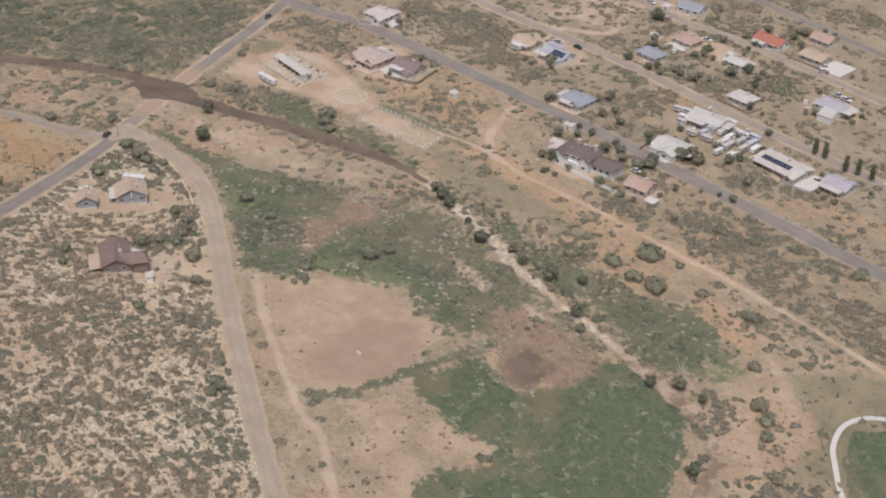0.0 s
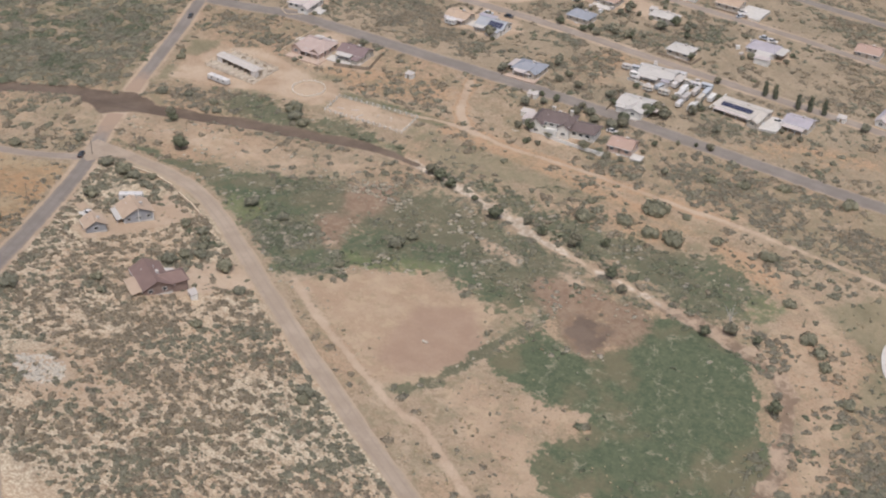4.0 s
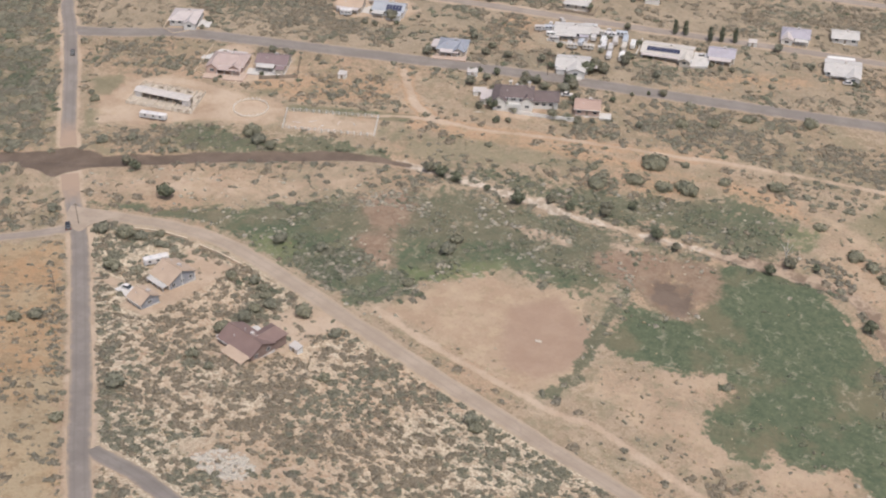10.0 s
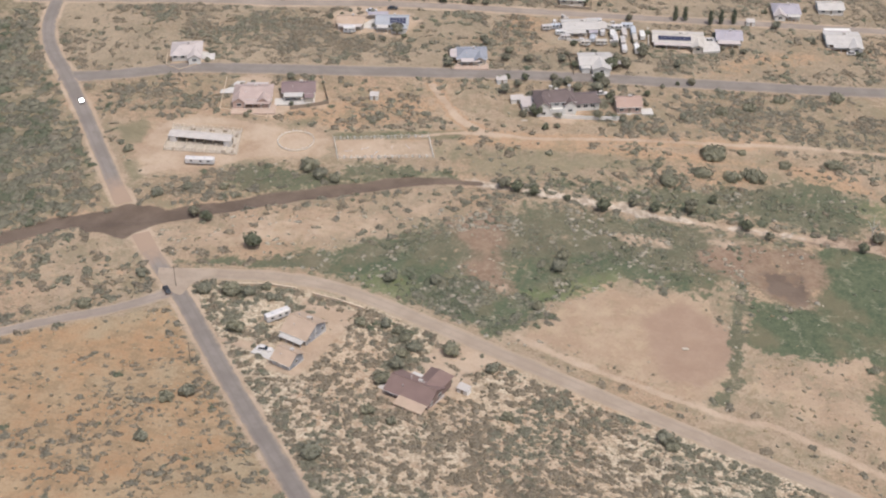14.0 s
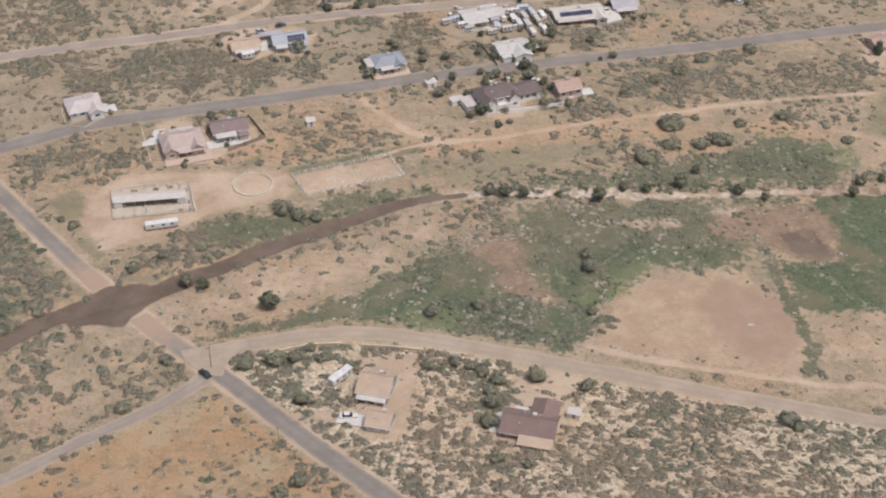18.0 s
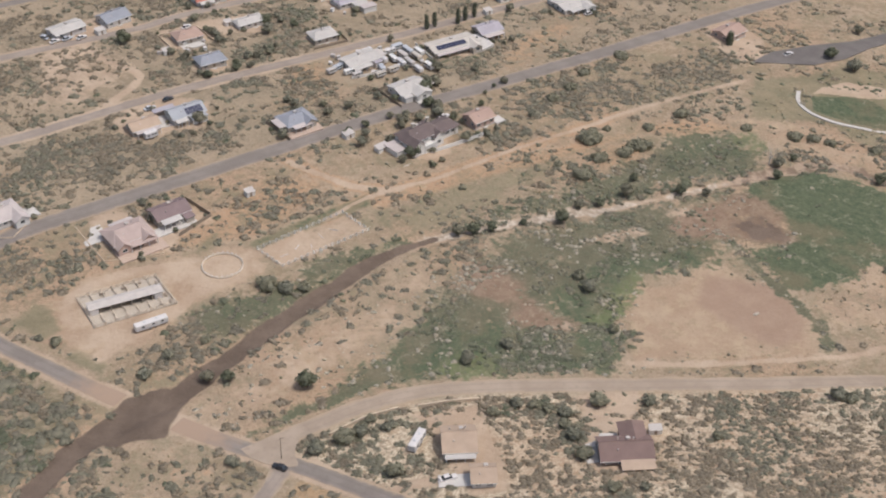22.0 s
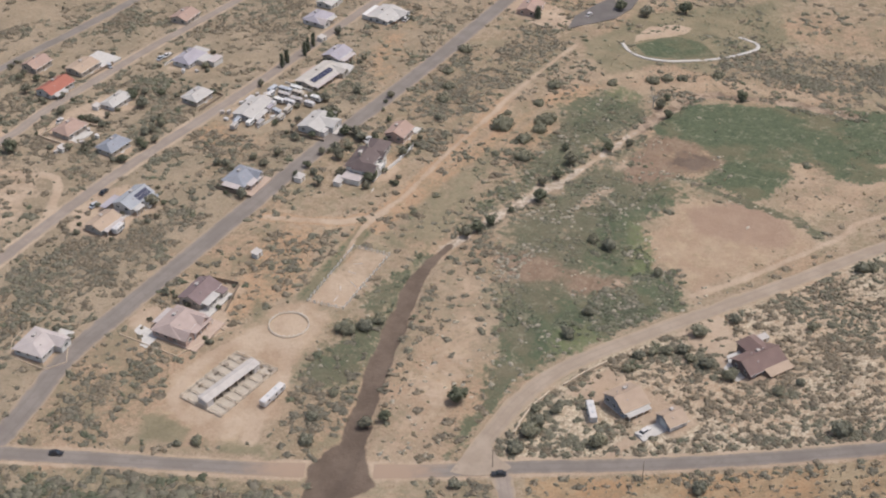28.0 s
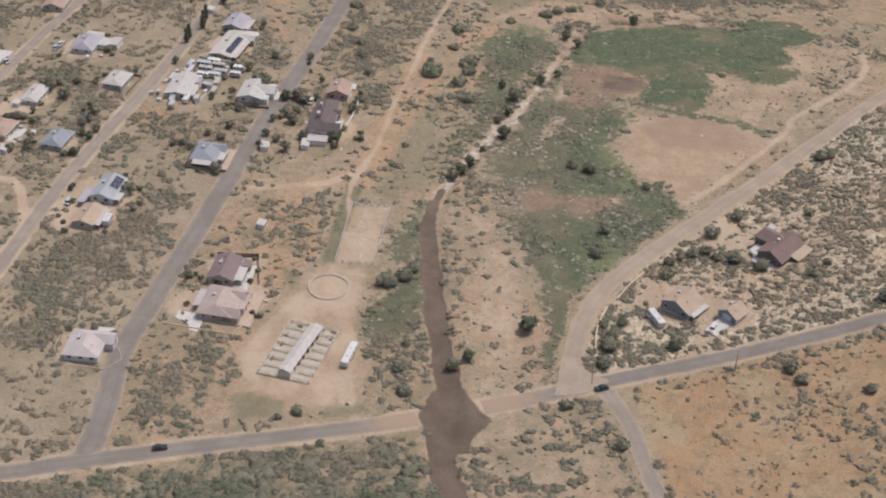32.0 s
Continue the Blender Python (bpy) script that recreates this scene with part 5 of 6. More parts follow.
part("side_roof", slab([(6.8, -4.0, 2.9), (10.5, -4.0, 2.6), (10.5, 4.2, 2.6), (6.8, 4.2, 2.9)], 0.12), ROOFS["rosy_white"], cream_house)
annex(maroon_house, (2.4, -8.2), (6.2, -4.3), 2.8, ROOFS["maroon"], CREAM, 0.4)
part("patio", slab([(-9.5, -9.5, 0.26), (6.4, -9.5, 0.26), (6.4, -4.5, 0.3), (-9.5, -4.5, 0.3)], 0.8), CONCRETE, maroon_house)
wing(pink_house, (2.2, -7.6), (6.6, 0.5), 2.9, 4.5, PINKISH, ROOFS["pink"])
part("patio", slab([(-8.0, -12.5, 0.26), (9.5, -12.5, 0.26), (9.5, -5.7, 0.3), (-8.0, -5.7, 0.3)], 0.8), PINK_PAVING, pink_house, "rosy paved patio")
part("shed_roof", slab([(-3.5, 5.2, 2.8), (5.5, 5.2, 2.8), (5.5, 8.6, 2.4), (-3.5, 8.6, 2.4)], 0.12), ROOFS["rosy_white"], pink_house)
annex(blue_house, (-0.5, -7.6), (6.4, -4.2), 2.7, ROOFS["pale_blue"], STUCCO, 0.4)
part("forecourt", slab([(-13.0, -3.0, 0.26), (-7.0, -4.0, 0.28), (-7.0, 5.5, 0.28), (-13.0, 6.0, 0.26)], 0.8), CONCRETE, blue_house)
part("annex_roof", slab([(-11.0, 4.4, 2.7), (-2.0, 4.4, 2.9), (-2.0, 7.4, 2.9), (-11.0, 7.4, 2.7)], 0.12), ROOFS["lilac_grey"], blue_house)
annex(tan_shop, (-5.0, -6.4), (5.0, -3.8), 2.5, ROOFS["rosy_white"], CREAM, 0.3, True)
part("garage_roof", slab([(0.5, -13.5, 2.9), (7.5, -13.5, 2.9), (7.5, -9.4, 2.9), (0.5, -9.4, 2.9)], 0.16), ROOFS["rosy_white"], _grey)
part("garage_wall", box((0.8, -13.2, -1.0), (7.2, -9.5, 2.75)), STUCCO, _grey)
part("porch_roof", slab([(6.4, -4.0, 2.7), (10.5, -4.0, 2.4), (10.5, 4.0, 2.4), (6.4, 4.0, 2.7)], 0.12), ROOFS["white"], _grey)
yard_line(_grey, [(-9.5, 7.0), (9.5, 8.0)], 1.0, STUCCO, "pale rail fence behind the grey-roofed house", piece="board", thick=0.1, step=2.0)
part("concrete_yard", slab([(6.2, -7.0, 0.22), (17.5, -7.0, 0.2), (17.5, 6.5, 0.2), (6.2, 6.5, 0.22)], 1.2), CONCRETE, yard_house)
part("low_wall", box((-7.0, -7.2, -0.8), (12.0, -6.9, 1.0)), TIMBER, yard_house)
annex(white_house, (-7.0, 5.6), (5.0, 9.0), 2.7, ROOFS["rosy_white"], STUCCO, -0.3)
part("forecourt", slab([(-12.5, -9.5, 0.24), (-7.4, -9.5, 0.26), (-7.4, 4.0, 0.26), (-12.5, 4.0, 0.24)], 0.9), CONCRETE, white_house)
part("forecourt", slab([(-8.5, -8.5, 0.24), (5.0, -8.5, 0.24), (5.0, -4.6, 0.28), (-8.5, -4.6, 0.28)], 0.9), CONCRETE, tan_orange_house)
yard_line(tan_orange_house, [(-9.0, -9.0), (-10.0, 7.5), (8.0, 8.0), (9.5, -6.0)], 0.9, TAN_BLOCK, "low tan wall round a cluttered yard", piece="wall_block", thick=0.3)
yard_line(hedge_house, [(-8.0, -7.5), (8.5, -7.0), (9.0, 2.0)], 1.1, TIMBER, "dark fence in front of the cream house", piece="board", thick=0.12, step=1.6)

# ---------------------------------------------------------------- barn, pens and arena
BARN_TURN = 12.5


def horse_barn():
    b = tagged(stand("horse_barn", -104.4, 75.8, BARN_TURN), "open horse barn with a pale metal shed roof", "barn")
    l = 12.4
    part("roof_sheet", slab([(-l, -2.2, 2.7), (l, -2.2, 2.7), (l, 0.2, 3.5), (-l, 0.2, 3.5)], 0.1), METAL, b)
    part("roof_sheet", slab([(l, 2.2, 3.0), (-l, 2.2, 3.0), (-l, 0.25, 3.45), (l, 0.25, 3.45)], 0.1), METAL, b)
    for px in np.linspace(-l + 0.4, l - 0.4, 8):
        for py, top in ((-2.0, 2.7), (2.0, 3.0)):
            part("post", box((px - 0.08, py - 0.08, -0.6), (px + 0.08, py + 0.08, top)), PIPE, b)
        part("stall_wall", box((px - 0.05, -1.9, 0.0), (px + 0.05, 1.9, 2.2)), TIMBER, b)
    part("back_wall", box((-l + 0.3, 0.05, -0.3), (l - 0.3, 0.17, 2.9)), TIMBER, b)
    part("tack_room", box((-l + 0.2, -2.0, -0.4), (-l + 3.2, 2.0, 2.5)), WHITE, b)
    part("feed_room", box((l - 3.0, -2.0, -0.4), (l - 0.2, -0.2, 2.55)), WHITE, b)
    return b


def rail_panel(h, p, q, height=1.5, rails=4, material=None, post=0.06, thick=0.05):
    """One pipe panel: rails and an end post."""
    material = material or PIPE
    p, q = Vector(p), Vector(q)
    zp, zq = ground_at(*p), ground_at(*q)
    bm = bmesh.new()
    for k in range(rails):
        f = height * (k + 0.6) / rails
        tube(bm, (p.x, p.y, zp + f), (q.x, q.y, zq + f), thick, thick, 4)
    rail = part("rail_panel", bm, material, h)
    bp = bmesh.new()
    tube(bp, (p.x, p.y, zp - 0.3), (p.x, p.y, zp + height + 0.08), post, post, 6)
    part("post", bp, material, rail)


def to_world(cx, cy, turn, pts):
    c, s = math.cos(radians(turn)), math.sin(radians(turn))
    return [(cx + c * x - s * y, cy + s * x + c * y) for x, y in pts]


def run(h, line, step, **kw):
    for a, b in zip(line, line[1:]):
        a, b = Vector(a), Vector(b)
        k = max(1, round((b - a).length / step))
        for i in range(k):
            rail_panel(h, a.lerp(b, i / k), a.lerp(b, (i + 1) / k), **kw)


horse_barn()
pens = tagged(new("stable_pens"), "pale pipe-rail pens round the horse barn", "fence")
_ring = to_world(-104.0, 77.0, BARN_TURN + 3, [(-13.3, -8.8), (14.0, -8.8), (13.0, 8.2), (-14.0, 8.2), (-13.3, -8.8)])
run(pens, _ring, 3.6, post=0.13, height=1.7, thick=0.065)
for _k in range(1, 7):
    _x = -13.6 + 27.3 * _k / 7
    run(pens, to_world(-104.0, 77.0, BARN_TURN + 3, [(_x, -8.8), (_x, -3.6)]), 3.5, rails=4, thick=0.065)
    run(pens, to_world(-104.0, 77.0, BARN_TURN + 3, [(_x, 2.0), (_x, 8.2)]), 3.5, rails=4, thick=0.065)
for _k, (_fx, _fy) in enumerate(to_world(-104.0, 77.0, BARN_TURN + 3, [(12.6, -7), (12.4, -3), (11.8, 4.5), (-6, 6.8), (1.5, 6.6), (6.5, 6.9), (9.4, -7.4)])):
    _f = tagged(stand("feed_trough", _fx, _fy, BARN_TURN + 90 * (_k < 3)), "dark metal feed trough inside the horse pens", "trough", "pen troughs")
    part("basin", box((-0.9, -0.35, 0.25), (0.9, 0.35, 0.75), 0.06), TIMBER, _f)
    for _sx in (-0.7, 0.7):
        part("leg", box((_sx - 0.06, -0.3, -0.1), (_sx + 0.06, 0.3, 0.26)), RUST, _f)

round_pen = tagged(new("round_pen"), "round horse pen of pale timber and pipe rails", "pen")
_circle = [(-71.3 + 6.9 * math.cos(k * math.tau / 26), 90.0 + 6.9 * math.sin(k * math.tau / 26)) for k in range(27)]
fence_panels(round_pen, _circle, 0.4, PIPE, thick=0.36, step=1.2, piece="board_panel")
run(round_pen, _circle, 1.7, height=1.2, rails=1, material=STUCCO, post=0.09, thick=0.05)
arena = tagged(new("riding_arena"), "long riding arena ringed with white posts", "fence")
_corner = [(-58.5, 97), (-51.5, 85.5), (-19, 101), (-26, 113.5), (-58.5, 97)]
run(arena, _corner, 2.6, height=1.4, rails=2, material=STUCCO, post=0.17)
for _n, (_ax, _ay) in enumerate([(-50, 92), (-45, 96), (-40, 95), (-36, 101), (-31, 104)]):
    _j = tagged(stand("jump_pole", _ax, _ay, 25 + 30 * _n), "white jump pole lying in the riding arena", "pole", "arena jump poles")
    _b = bmesh.new()
    tube(_b, (-1.6, 0, 0.12), (1.6, 0, 0.12), 0.09, 0.09, 6)
    part("pole", _b, WHITE, _j)

# ---------------------------------------------------------------- vehicles
def wheels(h, xs, half, r=0.34):
    for px in xs:
        for sy in (-1, 1):
            bm = bmesh.new()
            ngon_disc(bm, (px, sy * half, r), r, 0.24, "y", 12)
            w = part("wheel", bm, RUBBER, h)
            bm = bmesh.new()
            ngon_disc(bm, (px, sy * (half + 0.09), r), r * 0.6, 0.1, "y", 8)
            part("rim", bm, METAL, w)


def car(x, y, turn, paint, label, long=4.5, tall=1.5, group=""):
    c = tagged(stand("car", x, y, turn, up=0.15), label, "car", group)
    l, w = long / 2, 0.9
    part("body", box((-l, -w, 0.32), (l, w, tall * 0.6), 0.12), paint, c)
    bm = bmesh.new()
    z0, z1 = tall * 0.6, tall
    lo = [bm.verts.new(p) for p in ((-l * 0.72, -w * 0.92, z0), (l * 0.42, -w * 0.92, z0), (l * 0.42, w * 0.92, z0), (-l * 0.72, w * 0.92, z0))]
    up = [bm.verts.new(p) for p in ((-l * 0.52, -w * 0.76, z1), (l * 0.12, -w * 0.76, z1), (l * 0.12, w * 0.76, z1), (-l * 0.52, w * 0.76, z1))]
    for i in range(4):
        bm.faces.new((lo[i], lo[(i + 1) % 4], up[(i + 1) % 4], up[i]))
    part("cabin_glass", bm, GLASS, c)
    part("roof", box((-l * 0.53, -w * 0.77, z1 - 0.02), (l * 0.13, w * 0.77, z1 + 0.06), 0.03), paint, c)
    for sy in (-1, 1):
        part("headlight", box((l - 0.08, sy * 0.62 - 0.16, 0.55), (l + 0.02, sy * 0.62 + 0.16, 0.72)), LAMP, c)
        part("tail_light", box((-l - 0.02, sy * 0.66 - 0.12, 0.55), (-l + 0.06, sy * 0.66 + 0.12, 0.75)), RED_LAMP, c)
    wheels(c, (-l * 0.62, l * 0.62), 0.84)
    return c


def camper(x, y, turn, long, label, tall=2.9, wide=2.4, group="", paint=None):
    """A travel trailer or motorhome: shell, band, windows, door, roof vents, wheels."""
    c = tagged(stand("camper", x, y, turn, up=0.1), label, "camper", group)
    l, w = long / 2, wide / 2
    part("shell", box((-l, -w, 0.55), (l, w, tall), 0.18), paint or WHITE, c)
    part("stripe", box((-l * 0.96, -w - 0.02, 1.0), (l * 0.96, w + 0.02, 1.25)), SILVER, c)
    for px in (-l * 0.55, l * 0.1, l * 0.62):
        for sy in (-1, 1):
            part("window", box((px - 0.5, sy * w - 0.03, 1.6), (px + 0.5, sy * w + 0.03, 2.2)), GLASS, c)
    part("door", box((l * 0.34, -w - 0.03, 0.7), (l * 0.34 + 0.7, -w + 0.02, 2.4)), TRIM, c)
    for px in (-l * 0.4, l * 0.35):
        part("roof_vent", box((px - 0.35, -0.3, tall), (px + 0.35, 0.3, tall + 0.22), 0.05), SILVER, c)
    wheels(c, (-l * 0.12, l * 0.14), w - 0.1, 0.38)
    return c


car(-66, -13, 140, BLACK, "black car on the asphalt at the junction")
car(-163, 83, -44, BLACK, "dark car driving along the asphalt road")
car(-21, -29.6, 8, WHITE, "white pickup on the concrete beside the tan garage", 5.2, 1.75)
car(-80.5, 202, 25, BLACK, "dark car parked behind the blue-roofed house")
camper(-26.0, -11.5, 55, 8.4, "white motorhome parked beside the tan house")
camper(-97.0, 62.0, 18, 11.0, "long white horse trailer beside the barn", 2.7)
camper(-89, 175.5, 25, 5.2, "small white trailer beside the tan shed")
for _i, (_x, _y, _t, _l) in enumerate([(14, 228, 20, 7), (9.5, 226.5, 20, 6.5), (19, 224, 112, 7), (22, 227.5, 112, 7.5), (14.5, 221.5, 110, 6), (17, 217.5, 112, 6.5), (12.5, 212, 24, 6), (20.5, 217, 112, 7), (-9.5, 217, 30, 6), (-6, 212.5, 24, 5.5), (4.5, 229, 22, 6), (24.5, 221.5, 112, 6.5), (-3, 209.5, 22, 5), (8, 213.5, 100, 5), (26.5, 226, 112, 6.5), (10, 221, 112, 5.5), (6.5, 208.5, 25, 5.5), (-13, 214, 30, 5), (18, 231.5, 20, 6), (28, 213, 112, 6), (23, 211, 112, 5.5)]):
    camper(_x, _y, _t, _l * 0.84, ("white travel trailer in the crowded storage yard", "cream travel trailer in the crowded storage yard", "grey cargo trailer in the crowded storage yard", "silver travel trailer in the crowded storage yard", "off-white trailer in the crowded storage yard")[_i % 5], 2.3 + 0.1 * (_i % 4), 2.2, group="trailers in the yard", paint=(WHITE, CREAM, METAL, SILVER, STUCCO)[_i % 5])
for _i, (_x, _y, _t, _p) in enumerate([(-123, 256, 30, WHITE), (-118, 257.5, 30, SILVER), (-112, 258, 32, WHITE), (-127, 260, 120, SILVER), (0, 290, 20, WHITE), (-4, 289, 20, SILVER), (-29, 300, 60, WHITE), (-26, 296, 70, SILVER), (-68, 262, 40, WHITE), (50.5, 229, 20, SILVER), (54, 237, 20, WHITE), (112, 257, 20, WHITE), (-88, 196, 25, SILVER), (25, 172.5, 25, WHITE), (190, 211, 20, WHITE)]):
    car(_x, _y, _t, _p, "parked white car beside a house" if _p is WHITE else "parked silver car beside a house", 4.7, 1.6, "parked cars")
for _x, _y, _t, _w, _d in [(-57, 131, 20, 3.2, 2.6), (42.6, -22.5, -10, 3.6, 2.2), (-78, 240, 20, 3.2, 2.8), (-50, 263, 24, 3, 2.6), (47, 228, 18, 3, 2.4), (-15, 164, 30, 4, 3), (-4, 152.5, 28, 5, 3), (66, 262, 20, 3.4, 2.8), (-104, 262, 30, 4, 3)]:
    _s = tagged(stand("garden_shed", _x, _y, _t), "small pale garden shed with a metal roof", "shed")
    part("wall", box((-_w / 2, -_d / 2, -0.6), (_w / 2, _d / 2, 2.0)), STUCCO, _s)
    part("roof", slab([(-_w / 2 - 0.2, -_d / 2 - 0.2, 2.0), (_w / 2 + 0.2, -_d / 2 - 0.2, 2.0), (_w / 2 + 0.2, _d / 2 + 0.2, 2.45), (-_w / 2 - 0.2, _d / 2 + 0.2, 2.45)], 0.1), METAL, _s)
    part("door", box((-0.45, -_d / 2 - 0.05, 0.0), (0.45, -_d / 2 + 0.02, 1.8)), TIMBER, _s)

for _n, (_x, _y) in enumerate([(-70, 247), (-62, 248), (-62, 241), (-69, 241), (1, 230), (-8, 226), (-2, 215), (9, 215), (15, 223), (14, 231), (16, 216), (-6, 219), (-12, 222), (-10, 228), (4, 211), (11, 233), (26, 218), (-88, 125), (-97, 108), (-81, 240), (-3, 271), (2, 268), (-38, 300)]):
    _s = tagged(stand("storage_bin", _x, _y, 24 + 37 * _n), ("pale plastic storage bin in a cluttered yard", "grey metal storage box in a cluttered yard")[_n % 2], "bin", "yard storage bins")
    part("bin_body", box((-0.9, -0.6, 0), (0.9, 0.6, 1.0 + 0.3 * (_n % 3)), 0.06), (STUCCO, METAL)[_n % 2], _s)
    part("lid", box((-0.97, -0.67, 1.0 + 0.3 * (_n % 3)), (0.97, 0.67, 1.1 + 0.3 * (_n % 3)), 0.03), (WHITE, METAL)[_n % 2], _s)

# the pale thing that lies in the bare field
_w = tagged(stand("stone_heap", 97.5, 30.5, 20), "small heap of pale stones on the bare field", "stones")
for _k in range(7):
    _b = bmesh.new()
    bmesh.ops.create_icosphere(_b, subdivisions=1, radius=0.34 + 0.1 * (_k % 3))
    _b.transform(Matrix.Translation((-0.9 + 0.3 * _k, 0.3 * math.sin(_k * 2.1), 0.22)) @ Matrix.Diagonal((1.1, 0.8, 0.55, 1)))
    part("stone", _b, STONE, _w)

# ---------------------------------------------------------------- trees
def leaf_shell(rng, lobes, cards, size):
    """Vertices and faces of a crown: lumpy cores with leaf clumps that stick out of them."""
    bm = bmesh.new()
    for c, r in lobes:
        k = len(bm.verts)
        bmesh.ops.create_icosphere(bm, subdivisions=2 if r > 1.2 else 1, radius=1.0)
        bm.verts.ensure_lookup_table()
        for v in bm.verts[k:]:
            d = v.co.normalized()
            b = 0.74 + 0.42 * noise.noise(d * 2.1 + Vector(c) * 3.3)
            v.co = Vector(c) + Vector((d.x, d.y, d.z * 0.85)) * r * b
    for _ in range(cards):
        c, r = lobes[rng.integers(len(lobes))]
        d = rng.normal(size=3)
        d /= np.linalg.norm(d)
        if d[2] < -0.35:
            d[2] *= -1
        at = np.array(c) + d * (1, 1, 0.85) * r * rng.uniform(0.88, 1.12)
        a = np.cross(d, rng.normal(size=3)) + rng.normal(size=3) * 0.3
        b = np.cross(d, a) + rng.normal(size=3) * 0.3
        s = size * rng.uniform(0.6, 1.3)
        a, b = a / np.linalg.norm(a) * s, b / np.linalg.norm(b) * s
        vs = [bm.verts.new(at + q) for q in (a * 0.9, b * 0.8, -a * 0.7 + b * 0.2, -b * 0.9)]
        bm.faces.new(vs[:3])
        bm.faces.new((vs[0], vs[2], vs[3]))
    return bm


def tree(name, x, y, r, height, leaves, label, category="tree", seed=0, stems=3):
    rng = np.random.default_rng(seed + 11)
    t = tagged(stand(name, x, y, float(rng.uniform(0, 360)), up=-0.1), label, category)
    trunk = bmesh.new()
    lobes = []
    low = height * 0.22
    tube(trunk, (0, 0, 0), (0, 0, low), 0.09 * r + 0.06, 0.07 * r + 0.04, 7)
    for k in range(stems + 2):
        a = k * math.tau / (stems + 2) + rng.uniform(-0.4, 0.4)
        reach = r * rng.uniform(0.30, 0.58)
        c = (math.cos(a) * reach, math.sin(a) * reach, height * rng.uniform(0.42, 0.66))
        tube(trunk, (0, 0, low * 0.8), c, 0.05 * r + 0.03, 0.02 * r + 0.01, 5)
        lobes.append((c, r * rng.uniform(0.40, 0.60)))
    lobes.append(((0, 0, height * 0.70), r * 0.55))
    lobes.append((((rng.uniform(-0.3, 0.3)) * r, rng.uniform(-0.3, 0.3) * r, height * 0.40), r * 0.62))
    part("trunk", trunk, BARK, t)
    part("crown", leaf_shell(rng, lobes, 170, 0.12 * r + 0.12), leaves, t)
    return t


def cypress(x, y, r, height, seed):
    rng = np.random.default_rng(seed)
    t = tagged(stand("cypress", x, y, up=-0.1), "tall dark columnar cypress beside the solar-panelled house", "tree", "row of cypresses")
    trunk = bmesh.new()
    tube(trunk, (0, 0, 0), (0, 0, height * 0.5), 0.16, 0.08, 6)
    part("trunk", trunk, BARK, t)
    lobes = [((rng.uniform(-0.1, 0.1), rng.uniform(-0.1, 0.1), height * f), r * (1.05 - 0.75 * abs(f - 0.35))) for f in (0.16, 0.3, 0.45, 0.6, 0.74, 0.87)]
    part("crown", leaf_shell(rng, lobes, 150, 0.3), DEEP, t)


WASH_TREES = [(-53, 22, 3.7), (-82, 32, 2.7), (-76, 30, 2.5), (50, 95, 3.1), (79, 108, 3.0), (85, 117, 2.0), (36, 96, 1.6), (12, 94, 2.8), (17, 94, 2.8), (24, 94, 2.6), (59, 103, 2.1), (67, 103, 2.3), (100, 107, 2.6), (109, 104, 2.0), (141, 112, 2.5), (153, 124, 1.8), (145, 120, 2.9), (180, 104, 2.7), (180, 104, 2.4), (146, 117, 2.5)]
MEADOW_TREES = [(47, 54, 4.7), (46, 61, 3.9), (-2, 24, 4.3), (12, 29, 3.7), (48, 30, 3.4), (40, 19, 3.7), (28, 26, 3.3), (24, 40, 3.0), (-4, 35, 2.9), (-1, 28, 3.6), (21, 28, 3.9), (35, 28, 3.5), (42, 58, 3.2), (12, 28, 3.0)]
BARN_TREES = [(-58, 75, 4.2), (-52, 72, 3.4), (-46, 72, 2.7), (-93, 46, 2.3), (-127, 60, 2.4), (-132, 63, 1.5), (-136, 65, 1.9), (-81, 51, 2.2), (-101, 38, 2.7), (-103, 42, 2.2), (-102, 40, 2.9), (-94, 45, 2.4)]
SOUTH_TREES = [(31, -5, 3.4), (19, -19, 3.0), (19, -29, 3.2), (20, -8, 2.6), (18, -13, 2.4), (-55, -8, 3.1), (-46, -5, 3.6), (-41, -3, 2.6), (-35, -23, 3.3), (-33, -3, 2.3), (-37, 2, 2.0), (-31, -2, 1.8), (-1, -3, 2.2), (7, 0, 2.4), (12, -2, 2.2), (46, -8, 2.6), (16, -5, 2.3), (17, -73, 3.6), (22, -46, 2.2), (30, -48, 1.9), (59, -30, 2.2), (-79, -8, 2.2), (-86, -31, 2.6), (-30, -60, 3.0), (-34, -65, 2.6), (-30, -85, 2.4), (20, -97, 2.2), (104, -17, 3.2), (107, -20, 2.5)]
BANK_TREES = [(78, 148, 5.5), (77, 134, 3.4), (88, 136, 3.5), (96, 140, 4.2), (93, 141, 2.9), (67, 123, 3.8), (72, 181, 2.9), (82, 189, 2.7), (87, 155, 1.9), (113, 214, 3.2), (121, 162, 3.4), (92, 201, 2.7), (122, 163, 2.7), (161, 140, 3.2), (168, 138, 3.0), (174, 134, 2.8), (190, 127, 2.7), (144, 149, 2.6), (104, 154, 2.4), (60, 132, 1.9), (20, 122, 1.6), (6, 118, 1.5)]
